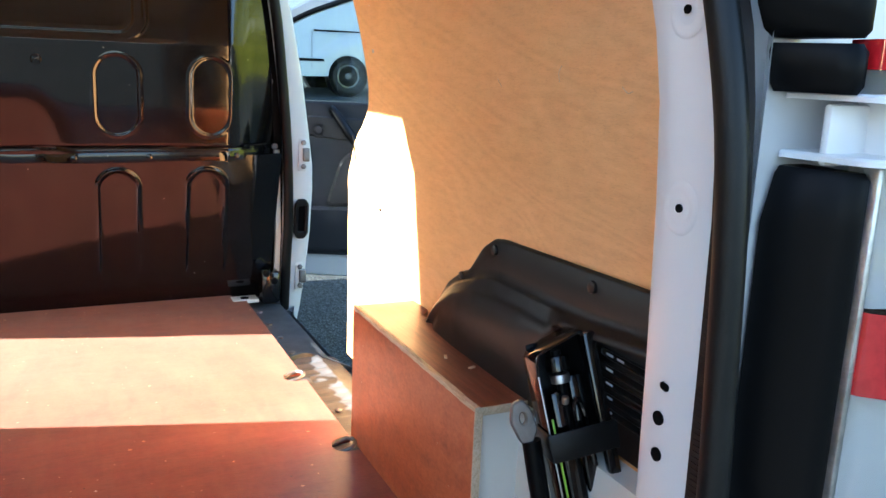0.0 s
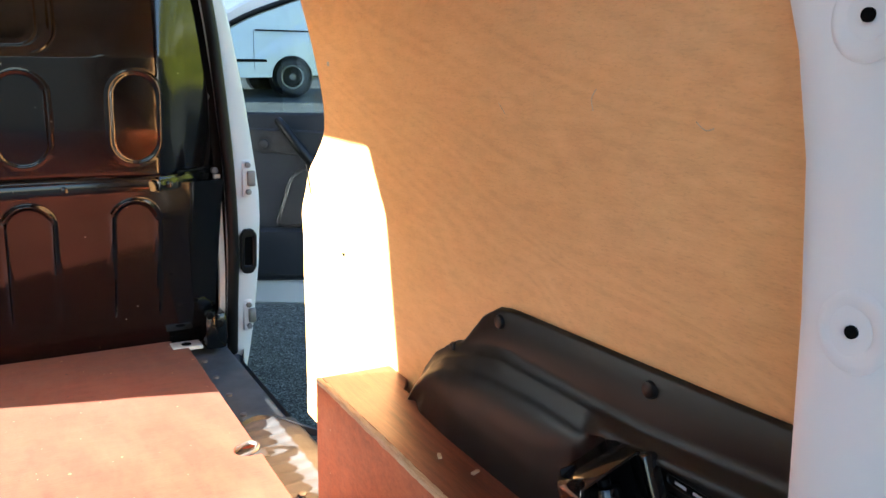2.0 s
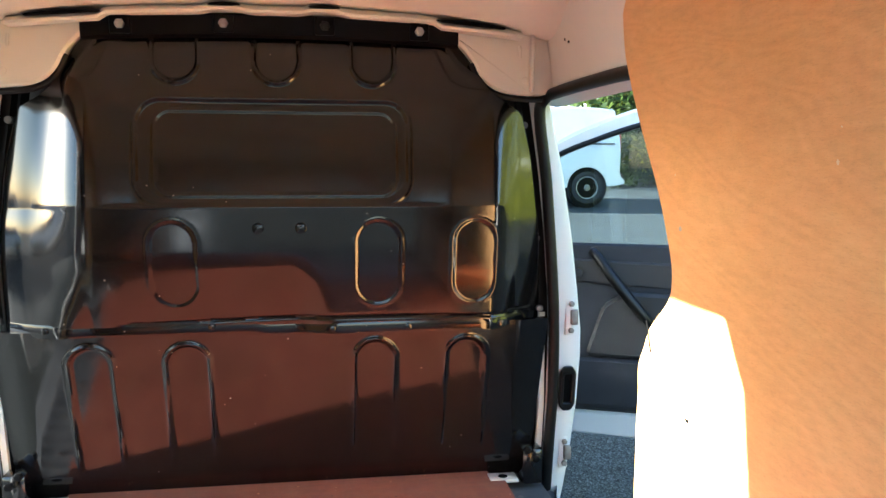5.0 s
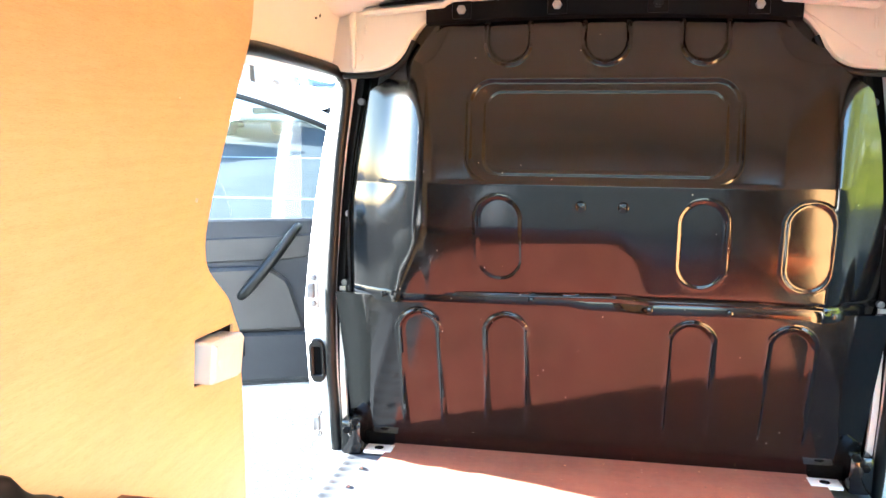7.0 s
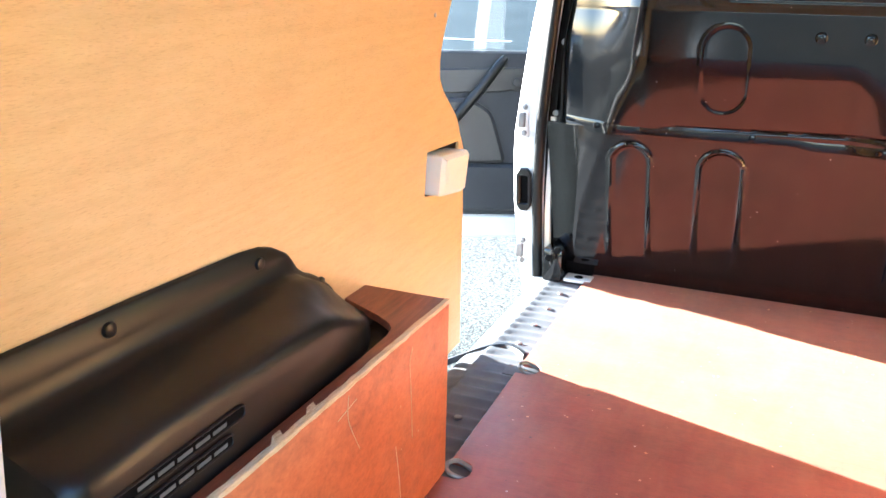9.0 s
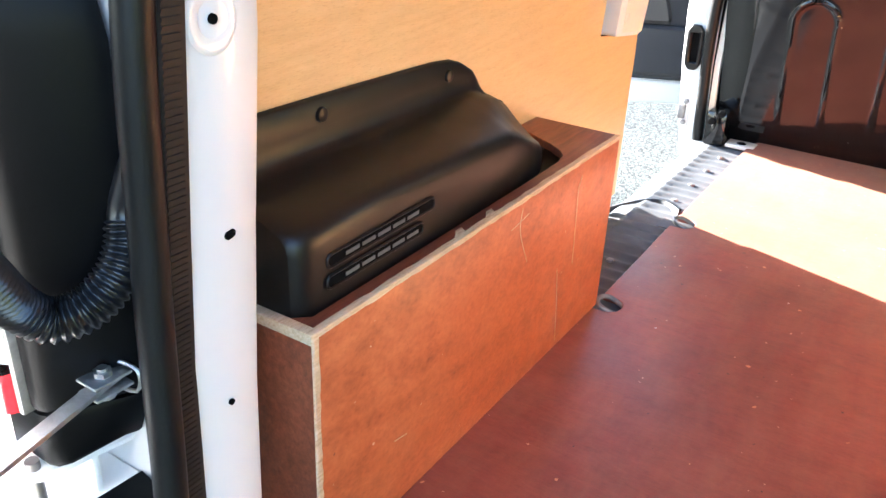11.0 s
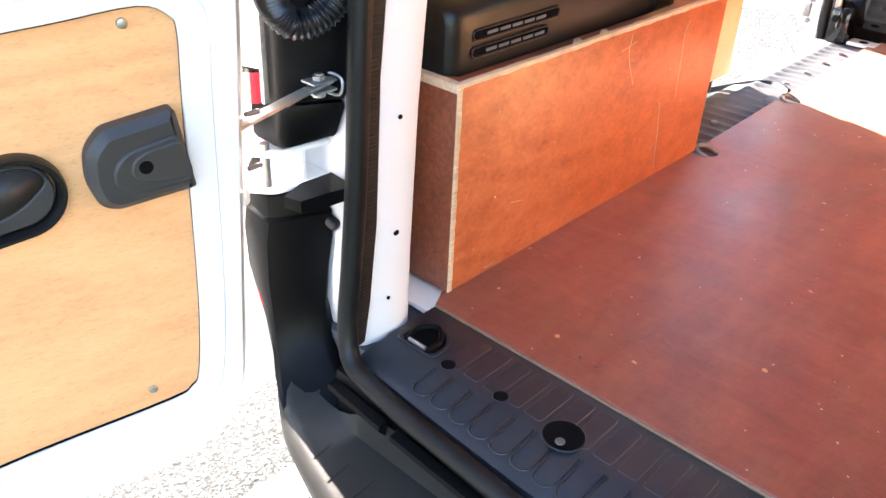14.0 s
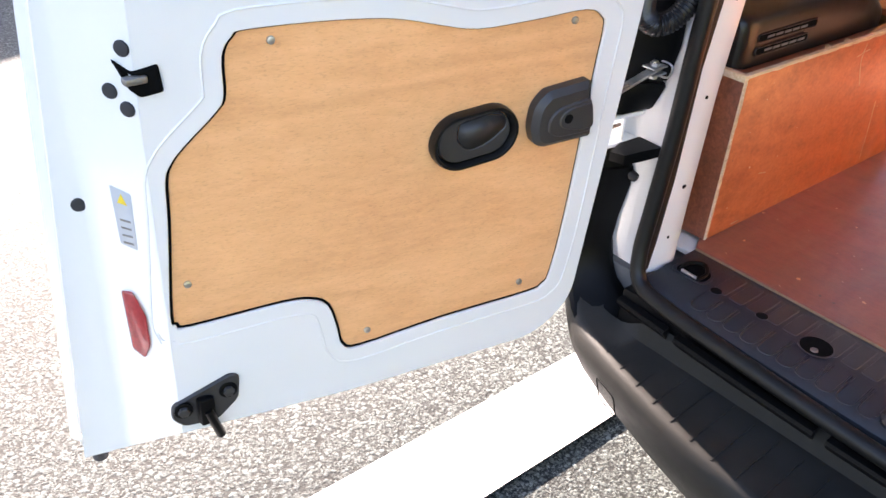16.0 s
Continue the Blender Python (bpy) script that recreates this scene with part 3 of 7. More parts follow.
def upper_y(x, z):
    # the lower left of the face is pressed in, with a rounded end towards the right
    dent = 1 - sstep((x - 0.045) / 0.10)
    band = 1.6837 + 0.12 * (1.34 - z) + (0.09 + 0.186 * dent) * soft_ramp(1.235 - 0.05 * sstep((x - 0.02) / 0.10) - z, 0.04)
    ledge = 1 - sstep((np.abs(x) - 0.30) / 0.10)
    flat = np.where(z < 1.34, band, 1.6837 + 0.0043 * ledge + 0.12 * (z - 1.34))
    flat = flat + 0.004 * ledge * sstep((z - 1.335) / 0.01)
    lo, hi = 1.772 - 0.285 * (z - 1.03), 1.688 + 0.12 * (z - 1.34)
    curved = 0.5 * (lo + hi + np.sqrt((lo - hi) ** 2 + 0.06 ** 2)) - 0.012
    k = np.maximum(sstep((x - 0.50) / 0.08), sstep((-x - 0.44) / 0.12))
    base = flat * (1 - k) + curved * k
    right = 0.85 * soft_ramp(x - 0.50, 0.07)
    # scooped dish at the left, then the outer wrap
    u = -x
    edge = 0.402 + 0.02 * sstep((z - 1.54) / 0.12)
    width = np.where(z < 1.33, 0.112 * np.sqrt(1 - np.clip((z - 1.33) / 0.26, -1, 0) ** 2), 0.112 - 0.9 * (z - 1.33) ** 2)
    left = 0.22 * soft_ramp(u - 0.405, 0.06) * (0.45 + 0.55 * sstep((z - 1.06) / 0.2))
    left = left + 0.28 * sstep((z - 1.08) / 0.14) * (soft_ramp(u - edge, 0.06) - soft_ramp(u - edge - width, 0.05))
    # below the scoop the outer wrap runs on straight
    wrap = 0.22 * soft_ramp(u - 0.405, 0.06) + 0.28 * (soft_ramp(u - 0.402, 0.06) - soft_ramp(u - 0.514, 0.05)) - 0.16 * (1.33 - z)
    out = sstep((u - 0.42) / 0.13) * (z < 1.33)
    left = left * (1 - out) + wrap * out
    left = left + 0.38 * soft_ramp(u - 0.52, 0.07) + 0.7 * soft_ramp(u - 0.61, 0.04)
    left = left + 0.09 * soft_ramp(z - 1.24, 0.08) * sstep((u - 0.43) / 0.10)
    base = base + right + left
    base = base + 0.05 * sstep((z - 1.60) / 0.14) * sstep((np.abs(x) - 0.36) / 0.12)
    for cx in (-0.235, 0.2265, 0.4565):
        d = sd_stadium(x, z, cx, 1.103, 1.308, 0.054)
        base = base + bead(d) + 0.002 * sstep(-d / 0.006)
    d = sd_rect(x, z, -0.311, 0.3, 1.345, 1.58, 0.055)
    base = base + bead(d, 0.003, 0.005) + 0.003 * sstep(-d / 0.012)
    d = sd_rect(x, z, -0.27, 0.267, 1.362, 1.553, 0.035)
    base = base + bead(d, 0.002, 0.0035)
    for cx in (-0.223, 0.0, 0.2175):
        d = sd_stadium(x, z, cx, 1.616, 1.9, 0.05)
        base = base + bead(d, 0.005, 0.005) * (z < 1.71) + 0.004 * sstep(-d / 0.006)
    # pressed crease above the lower flange
    cz = 1.068 + 0.006 * np.sin((x + 0.1) * 5)
    base = base + 0.006 * np.exp(-((z - cz) / 0.004) ** 2) * sstep((x + 0.39) / 0.06)
    return base


def lower_y(x, z):
    base = 1.905 - (z - 0.6) * 0.29
    base = base + 0.022 * sstep((np.abs(x) - 0.58) / 0.09) ** 1.2
    for cx in (-0.444, -0.2225, 0.226, 0.4545):
        d = sd_stadium(x, z, cx, 0.50, 1.006, 0.052)
        fade = sstep((z - 0.66) / 0.06)
        base = base + (bead(d, 0.006, 0.005) + 0.003 * sstep(-d / 0.006)) * fade
    base = base + 0.02 * sstep((0.66 - z) / 0.06)
    return base


bulkhead = new("bulkhead")
bulkhead.parent = van
tagged(bulkhead, "glossy black pressed steel bulkhead, scuffed and reflecting the floor")
part("lower_panel", panel_grid(np.linspace(0.585, 1.045, 150), lambda z: lerp([(0.58, 0.645), (0.7, 0.657), (1.05, 0.668)], z), lower_y), M_GLOSSBLACK, bulkhead, fix=False, sharp=60)
part("upper_panel", panel_grid(np.linspace(1.032, 1.73, 220), lambda z: lerp(UP_HALF, z), upper_y), M_GLOSSBLACK, bulkhead, fix=False, sharp=60)


# bolted flange where the two panels meet, with a jog towards the middle
def flange_z(x):
    return 1.045 + 0.01 * float(sstep((-x - 0.02) / 0.06)) + 0.004 * math.sin(x * 4)


g = Geo()
rings = []
for i in range(61):
    x = -0.62 + 1.24 * i / 60
    y = float(upper_y(np.array(x), np.array(1.04))) - 0.004
    z = flange_z(x)
    rings.append([(x, y + 0.012, z + 0.014), (x, y, z + 0.013), (x, y - 0.003, z), (x, y, z - 0.014), (x, y + 0.03, z - 0.016)])
g.loft(rings, closed=False)
part("seam_flange", g, M_GLOSSBLACK, bulkhead)
for x in (-0.53, -0.16, 0.12, 0.3, 0.528):
    y = float(upper_y(np.array(x), np.array(1.05))) - 0.006
    z = flange_z(x)
    part("bolt", Geo().cyl((x, y, z), (x, y - 0.006, z), 0.008, 10, bevel=0.002), M_GLOSSBLACK, bulkhead)
for x in (-0.046, 0.05):
    y = float(upper_y(np.array(x), np.array(1.288)))
    part("rivet", Geo().cyl((x, y, 1.288), (x, y - 0.004, 1.288), 0.013, 20, bevel=0.002).cyl((x, y - 0.003, 1.288), (x, y - 0.008, 1.288), 0.006, 12, bevel=0.002), M_GLOSSBLACK, bulkhead)
# top flange bolted under the roof rail
g = Geo()
rings = []
for i in range(41):
    x = -0.415 + 0.83 * i / 40
    zc = 1.742 - 0.02 * (x / 0.4) ** 2 * 0.6
    rings.append([(x, 1.722, zc - 0.028), (x, 1.708, zc - 0.022), (x, 1.705, zc + 0.018), (x, 1.712, zc + 0.024)])
g.loft(rings, closed=False)
part("top_flange", g, M_TRIM, bulkhead)
for x in (-0.33, -0.112, 0.109, 0.323):
    z = 1.742 - 0.012 * (x / 0.4) ** 2
    gb = Geo().box((x - 0.022, 1.697, z - 0.02), (x + 0.022, 1.705, z + 0.02), 0.003)
    tab = part("flange_tab", gb, M_TRIM, bulkhead)
    part("bolt", Geo().cyl((x, 1.698, z), (x, 1.69, z), 0.011, 6, bevel=0.002).cyl((x, 1.691, z), (x, 1.688, z), 0.006, 10),
         M_RUBBER if x == 0.109 else M_STEEL, bulkhead)

# roof, with a scalloped rail over the bulkhead
roof = Geo()
rings = []
for y in (-0.12, 0.0, 0.35, 0.75, 1.15, 1.46, 1.56, 1.62, 1.66, 1.69, 1.74, 1.80, 1.98):
    row = []
    for i in range(33):
        x = -0.64 + 1.28 * i / 32
        z = 1.835 - 0.055 * (abs(x) / 0.62) ** 2.4
        z -= 0.05 * float(sstep((y - 1.48) / 0.22))
        row.append((x, y, z))
    rings.append(row)
roof.loft(rings, closed=False)
top = Geo()
top.v, top.f = [(a, b, c + 0.03) for a, b, c in roof.v], list(roof.f)
roof.add(top.v, top.f)
part("roof", roof, M_WHITE_IN, van, "white painted steel roof panel with pressed ribs")
for y in (0.45, 0.95, 1.4):
    g = Geo()
    rings = []
    for i in range(33):
        x = -0.6 + 1.2 * i / 32
        z = 1.835 - 0.055 * (abs(x) / 0.62) ** 2.4
        rings.append([(x, y - 0.045, z + 0.004), (x, y - 0.03, z - 0.014), (x, y + 0.03, z - 0.014), (x, y + 0.045, z + 0.004)])
    g.loft(rings, closed=False)
    part("roof_bow", g, M_WHITE_IN, van)
g = Geo()
rings = []
for i in range(121):
    x = -0.56 + 1.12 * i / 120
    z = 1.765 - 0.022 * (abs(x) / 0.5) ** 2.2
    z += 0.007 * max(float(sstep(1.5 - abs(x - c) / 0.04)) for c in (-0.108, 0.108))
    z -= 0.010 * float(sstep((abs(x) - 0.355) / 0.02))
    rings.append([(x, 1.715, z + 0.022), (x, 1.684, z + 0.010), (x, 1.678, z + 0.003), (x, 1.680, z - 0.003), (x, 1.715, z - 0.004)])
g.loft(rings, closed=False)
part("roof_rail", g, M_WHITE_IN, van)
for x0, x1 in ((-0.52, -0.365), (-0.142, -0.074), (0.074, 0.142), (0.36, 0.52)):
    g = Geo()
    rr = []
    for i in range(9):
        x = x0 + (x1 - x0) * i / 8
        z = (1.779 if abs(x) < 0.3 else 1.768) - 0.022 * (abs(x) / 0.5) ** 2.2
        h = 0.0055 * math.sin(math.pi * (0.08 + 0.84 * i / 8))
        rr.append([(x, 1.674, z + h), (x, 1.674, z - h * 0.5), (x, 1.70, z - h * 0.5), (x, 1.70, z + h)])
    g.loft(rr)
    part("rail_slot", g, M_DARK, van)

PLY_EDGE = [(0.60, 1.325), (0.693, 1.302), (0.857, 1.266), (0.93, 1.252), (1.008, 1.232), (1.06, 1.224), (1.106, 1.19), (1.145, 1.16), (1.183, 1.108), (1.21, 1.075), (1.239, 1.06), (1.287, 1.061),
            (1.385, 1.096), (1.5, 1.158), (1.592, 1.2), (1.64, 1.213), (1.70, 1.214)]
B_SEAM = [(0.56, 1.905), (0.6, 1.9), (0.8, 1.875), (1.07, 1.84), (1.3, 1.815), (1.56, 1.80), (1.7, 1.795)]

for s in (-1, 1):
    side = "left" if s < 0 else "right"

    # plain white inner structure: cant rail over the side opening, and quarter panel behind the lining
    def on_wall(y, z, w, s=s):
        return (s * (wall_x(z) + w), y, z)
    # cant rail
    g = Geo()
    rings = []
    for y in np.linspace(0.0, 1.98, 34):
        rings.append([(s * 0.60, y, 1.80), (s * 0.628, y, 1.752), (s * 0.640, y, 1.70), (s * 0.650, y, 1.63), (s * 0.655, y, 1.612),
                      (s * 0.668, y, 1.600), (s * 0.70, y, 1.598), (s * 0.735, y, 1.588), (s * 0.72, y, 1.75), (s * 0.66, y, 1.83)])
    g.loft(rings)
    cant = part("cant_rail", g, M_WHITE_IN, van)
    # small features on the rail
    for (yy, zz, r) in ((1.60, 1.712, 0.004), (1.585, 1.722, 0.003), (1.575, 1.703, 0.0025)):
        part("plug", Geo().cyl((s * 0.641, yy, zz), (s * 0.6365, yy, zz), r, 8), M_DARK, van)
    if s > 0:
        part("square_hole", Geo().box((0.630, 1.762, 1.70), (0.6405, 1.80, 1.728), 0.001), M_DARK, van)
    # gusset at the top of the centre pillar
    g = Geo()
    poly = rounded([(0.385, 1.745), (0.398, 1.728), (0.432, 1.703), (0.456, 1.672), (0.47, 1.642), (0.493, 1.617), (0.527, 1.602), (0.60, 1.594), (0.61, 1.74), (0.44, 1.757)], 0.012, 3)
    g.plate(poly, 0.075, lambda u, v, w, s=s: (s * u, 1.80 - w, v), 0.006)
    part("pillar_gusset", g, M_WHITE_IN, van, "white painted pressed gusset")
    part("gusset_web", Geo().box((s * 0.585, 1.735, 1.60), (s * 0.69, 1.81, 1.80), 0.006), M_WHITE_IN, van)
    part("gusset_flange", Geo().box((s * 0.594 - 0.005, 1.708, 1.604), (s * 0.594 + 0.005, 1.728, 1.738), 0.004), M_WHITE_IN, van)
    part("gusset_dimple", Geo().tube([(s * 0.566, 1.7265, 1.712), (s * 0.567, 1.7245, 1.702), (s * 0.568, 1.7265, 1.684)], 0.004, 8), M_WHITE_IN, van)
    part("plug", Geo().cyl((s * 0.580, 1.727, 1.632), (s * 0.580, 1.7235, 1.632), 0.009, 14, bevel=0.002), M_WHITE_IN, van)
    lip = smooth_path([(s * 0.625, 1.74, 1.590), (s * 0.58, 1.733, 1.589), (s * 0.53, 1.733, 1.594), (s * 0.494, 1.735, 1.609), (s * 0.468, 1.738, 1.637), (s * 0.452, 1.738, 1.672)], 6)
    part("gusset_seal", Geo().tube(lip, 0.0075, 8), M_RUBBER, van)
    # centre pillar: rear face beside the opening
    g = Geo()
    rings = []
    for z, xi, xo in ((0.50, 0.70, 0.745), (0.56, 0.695, 0.757), (0.66, 0.70, 0.768), (0.80, 0.702, 0.779), (0.93, 0.70, 0.781), (1.0, 0.698, 0.778), (1.11, 0.69, 0.762), (1.25, 0.675, 0.74), (1.42, 0.653, 0.708), (1.56, 0.63, 0.675), (1.62, 0.62, 0.66)):
        y = lerp(B_SEAM, z)
        rings.append([(s * (xi - 0.03), y + 0.09, z), (s * (xi - 0.012), y + 0.01, z), (s * (xi + 0.004), y, z), (s * (xo - 0.012), y + 0.004, z), (s * (xo - 0.003), y + 0.012, z), (s * xo, y + 0.03, z), (s * xo, y + 0.13, z), (s * (xi - 0.03), y + 0.13, z)])
    g.loft(rings)
    part("centre_pillar", g, M_WHITE, van, "white painted centre pillar")
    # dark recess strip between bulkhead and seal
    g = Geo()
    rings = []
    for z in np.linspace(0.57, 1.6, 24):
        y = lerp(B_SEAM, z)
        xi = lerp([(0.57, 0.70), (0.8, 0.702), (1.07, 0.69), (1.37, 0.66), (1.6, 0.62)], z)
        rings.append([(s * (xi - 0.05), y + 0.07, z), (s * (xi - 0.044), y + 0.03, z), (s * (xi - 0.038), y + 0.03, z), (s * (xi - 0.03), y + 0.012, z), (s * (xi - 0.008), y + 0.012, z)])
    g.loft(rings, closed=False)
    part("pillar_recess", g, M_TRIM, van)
    for z, ang in ((1.531, 0), (1.47, 1), (1.27, 1), (1.246, 0), (1.06, 0), (0.98, 1), (0.9, 1), (0.8, 1), (0.7, 1)):
        y = lerp(B_SEAM, z) + 0.012
        x = s * (lerp([(0.57, 0.70), (0.8, 0.702), (1.07, 0.69), (1.37, 0.66), (1.6, 0.62)], z) - (0.03 if not ang else 0.05))
        part("clip", Geo().cyl((x, y + 0.008, z), (x, y - 0.006, z), 0.009 if not ang else 0.006, 10, bevel=0.002), M_DULLSTEEL if not ang else M_TRIM, van)
    # pale strip along the lower half of the recess
    g = Geo()
    rings = []
    for z in np.linspace(0.63, 1.05, 12):
        y = lerp(B_SEAM, z) + 0.006
        xi = lerp([(0.57, 0.70), (0.8, 0.702), (1.07, 0.69)], z)
        rings.append([(s * (xi - 0.034), y + 0.01, z), (s * (xi - 0.032), y, z), (s * (xi - 0.018), y - 0.001, z), (s * (xi - 0.015), y + 0.01, z)])
    g.loft(rings)
    part("pillar_strip", g, M_WHITE_IN, van)
    # foot of the pillar
    g = Geo().box((s * 0.645 - 0.028, 1.845, 0.585), (s * 0.645 + 0.03, 1.91, 0.685), 0.012)
    part("pillar_foot", g, M_GLOSSBLACK, van)
    for dx in (-0.01, 0.014):
        part("bolt", Geo().cyl((s * (0.64 + dx), 1.847, 0.672 - dx), (s * (0.64 + dx), 1.838, 0.672 - dx), 0.011, 6, bevel=0.002), M_TRIM, van)
    # rubber seal round the side opening
    seal = smooth_path([(s * 0.70, 1.905, 0.55), (s * 0.70, 1.88, 0.70), (s * 0.702, 1.86, 0.85), (s * 0.69, 1.828, 1.07), (s * 0.66, 1.80, 1.37), (s * 0.634, 1.785, 1.55),
                        (s * 0.640, 1.765, 1.592), (s * 0.652, 1.70, 1.604), (s * 0.656, 1.45, 1.606), (s * 0.658, 1.25, 1.603), (s * 0.666, 1.175, 1.59), (s * 0.676, 1.135, 1.52), (s * 0.69, 1.09, 1.40),
                        (s * 0.70, 1.068, 1.29), (s * 0.705, 1.08, 1.2), (s * 0.71, 1.155, 1.09), (s * 0.72, 1.215, 0.95), (s * 0.735, 1.26, 0.7), (s * 0.74, 1.27, 0.56)], 8)
    part("door_seal", Geo().tube(seal, 0.0145, 10), M_RUBBER, van)
    # strikers and contact plate on the pillar
    for zc, zh in ((1.037, 0.035), (0.655, 0.03)):
        y = lerp(B_SEAM, zc)
        xc = s * (0.742 if zc > 0.9 else 0.745)
        st = part("striker", Geo().box((xc - 0.014, y - 0.004, zc - zh - 0.014), (xc + 0.010, y + 0.012, zc + zh + 0.014), 0.003), M_WHITE, van)
        part("striker_block", Geo().box((xc + s * 0.008 - 0.010, y - 0.014, zc - 0.02), (xc + s * 0.008 + 0.010, y, zc + 0.02), 0.004), M_DULLSTEEL, st)
        for dz in (-zh, zh):
            part("bolt", Geo().cyl((xc, y - 0.003, zc + dz), (xc, y - 0.012, zc + dz), 0.008, 6, bevel=0.002), M_DULLSTEEL, st)
    y = lerp(B_SEAM, 0.84)
    xc = s * 0.742
    hexa = [(-0.011, 0.062), (0.011, 0.062), (0.022, 0.045), (0.022, -0.045), (0.011, -0.062), (-0.011, -0.062), (-0.022, -0.045), (-0.022, 0.045)]
    slot = rounded([(-0.01, -0.04), (0.012, -0.04), (0.012, 0.04), (-0.01, 0.04)], 0.004, 2)
    lean = lambda u, v, w, xc=xc, y=y: (xc + u, y - 0.126 * v * 1.0 - 0.002 - w, 0.84 + v)
    cp = part("contact_plate", Geo().plate(rounded(hexa, 0.006, 3), 0.012, lean, 0.003, holes=[slot]), M_PLASTIC, van, "black plastic contact plate")
    part("contact_recess", Geo().plate(slot, 0.002, lean, 0), M_DARK, cp)

    # outer body side, behind the lining
    outer = rounded([(-0.10, 0.32), (1.20, 0.32), (1.29, 0.50), (1.24, 0.85), (1.10, 1.12), (1.08, 1.35), (1.14, 1.62), (1.16, 1.76), (-0.04, 1.76), (-0.10, 1.3)], 0.04, 4)
    g = Geo().plate(outer, 0.02, lambda u, v, w, s=s: (s * (0.845 - 0.10 * max(0, v - 1.0) - 0.012 * abs(v - 0.9) + w), u, v), 0.004)
    part("quarter_panel", g, M_WHITE, van, "white painted quarter panel")
    # edge of the opening behind the lining
    g = Geo()
    rings = []
    for z, y in PLY_EDGE[1:]:
        rings.append([(s * (wall_x(z) + 0.012), y - 0.07, z), (s * (wall_x(z) + 0.014), y + 0.014, z), (s * (wall_x(z) + 0.03), y + 0.010, z), (s * 0.80, y - 0.045, z), (s * 0.80, y - 0.07, z)])
    g.loft(rings)
    part("opening_edge", g, M_TRIM, van)
    # open sliding door outside the quarter panel
    sd = new("sliding_door")
    sd.parent = van
    tagged(sd, "white sliding side door, slid fully open")
    outl = rounded([(0.36, 0.42), (1.218, 0.42), (1.22, 0.9), (1.215, 1.2), (1.20, 1.66), (0.40, 1.66)], 0.06, 5)
    part("door_skin", Geo().plate(outl, 0.045, lambda u, v, w, s=s: (s * (0.895 - 0.10 * max(0, v - 1.0) + w), u, v), 0.012), M_WHITE, sd)
    part("door_rail", Geo().box((s * 0.94 - 0.008, 0.45, 1.0), (s * 0.94 + 0.008, 1.1, 1.03), 0.004), M_TRIM, sd)

    # ribbed step floor in the side opening
    prof = [(0.50, 0.586), (0.53, 0.586), (0.56, 0.586), (0.60, 0.586), (0.635, 0.586), (0.643, 0.589), (0.650, 0.589), (0.657, 0.583), (0.675, 0.580), (0.69, 0.577), (0.699, 0.570), (0.704, 0.555), (0.705, 0.45), (0.70, 0.34)]
    g = Geo()
    rings = []
    for y in np.linspace(0.70, 1.93, 410):
        row = []
        for x, z in prof:
            rib = (0.5 + 0.5 * math.cos(2 * math.pi * y / 0.041)) ** 1.5
            k = float(sstep((x - 0.50) / 0.03)) * float(sstep((0.645 - x) / 0.012)) + 0.35 * (0.65 < x < 0.69)
            row.append((s * (x + 0.03 * float(sstep((y - 1.80) / 0.13)) * (x > 0.66)), y, z + 0.0032 * k * rib - (0.036 * float(sstep((y - 1.37) / 0.03)) if s > 0 and x < 0.7 else 0.0)))
        rings.append(row)
    g.loft(rings, closed=False)
    part("step_floor", g, M_STEP, van, "ribbed grey steel step")
    for y in (1.02, 1.40, 1.52, 1.64, 1.76):
        part("floor_hole", Geo().cyl((s * 0.592, y, 0.588), (s * 0.592, y, 0.5925), 0.0075, 12, bevel=0.001), M_DULLSTEEL, van)
    # raised joint across the step
    g = Geo()
    rings = []
    for i in range(25):
        t = i / 24
        x = 0.56 + 0.2 * t
        yy = 1.335 + 0.04 * math.sin(t * 5.0)
        rings.append([(s * x, yy - 0.012, 0.585 - 0.045 * t * t), (s * x, yy - 0.006, 0.599 - 0.045 * t * t), (s * x, yy + 0.01, 0.597 - 0.045 * t * t), (s * x, yy + 0.018, 0.583 - 0.045 * t * t)])
    g.loft(rings, closed=False)
    part("step_joint", g, M_SILL, van)
    # white floor bracket at the bulkhead
    g = Geo().box((s * 0.572 - 0.038, 1.852, 0.592), (s * 0.572 + 0.038, 1.905, 0.6015), 0.002)
    br = part("floor_bracket", g, M_WHITE_IN, van, "white painted floor bracket")
    part("bracket_hole", Geo().cyl((s * 0.572, 1.878, 0.6005), (s * 0.572, 1.878, 0.6025), 0.013, 16), M_DARK, br)

# floor pan below everything
part("floor_pan", Geo().box((-0.685, -0.06, 0.44), (0.685, 2.0, 0.574), 0.01), M_STEP, van)
# closing wall in front of the load space, behind the bulkhead, and cab shell
part("cab_wall", Geo().box((-0.70, 2.02, 0.35), (0.70, 2.06, 1.80), 0.01), M_TRIM, van)

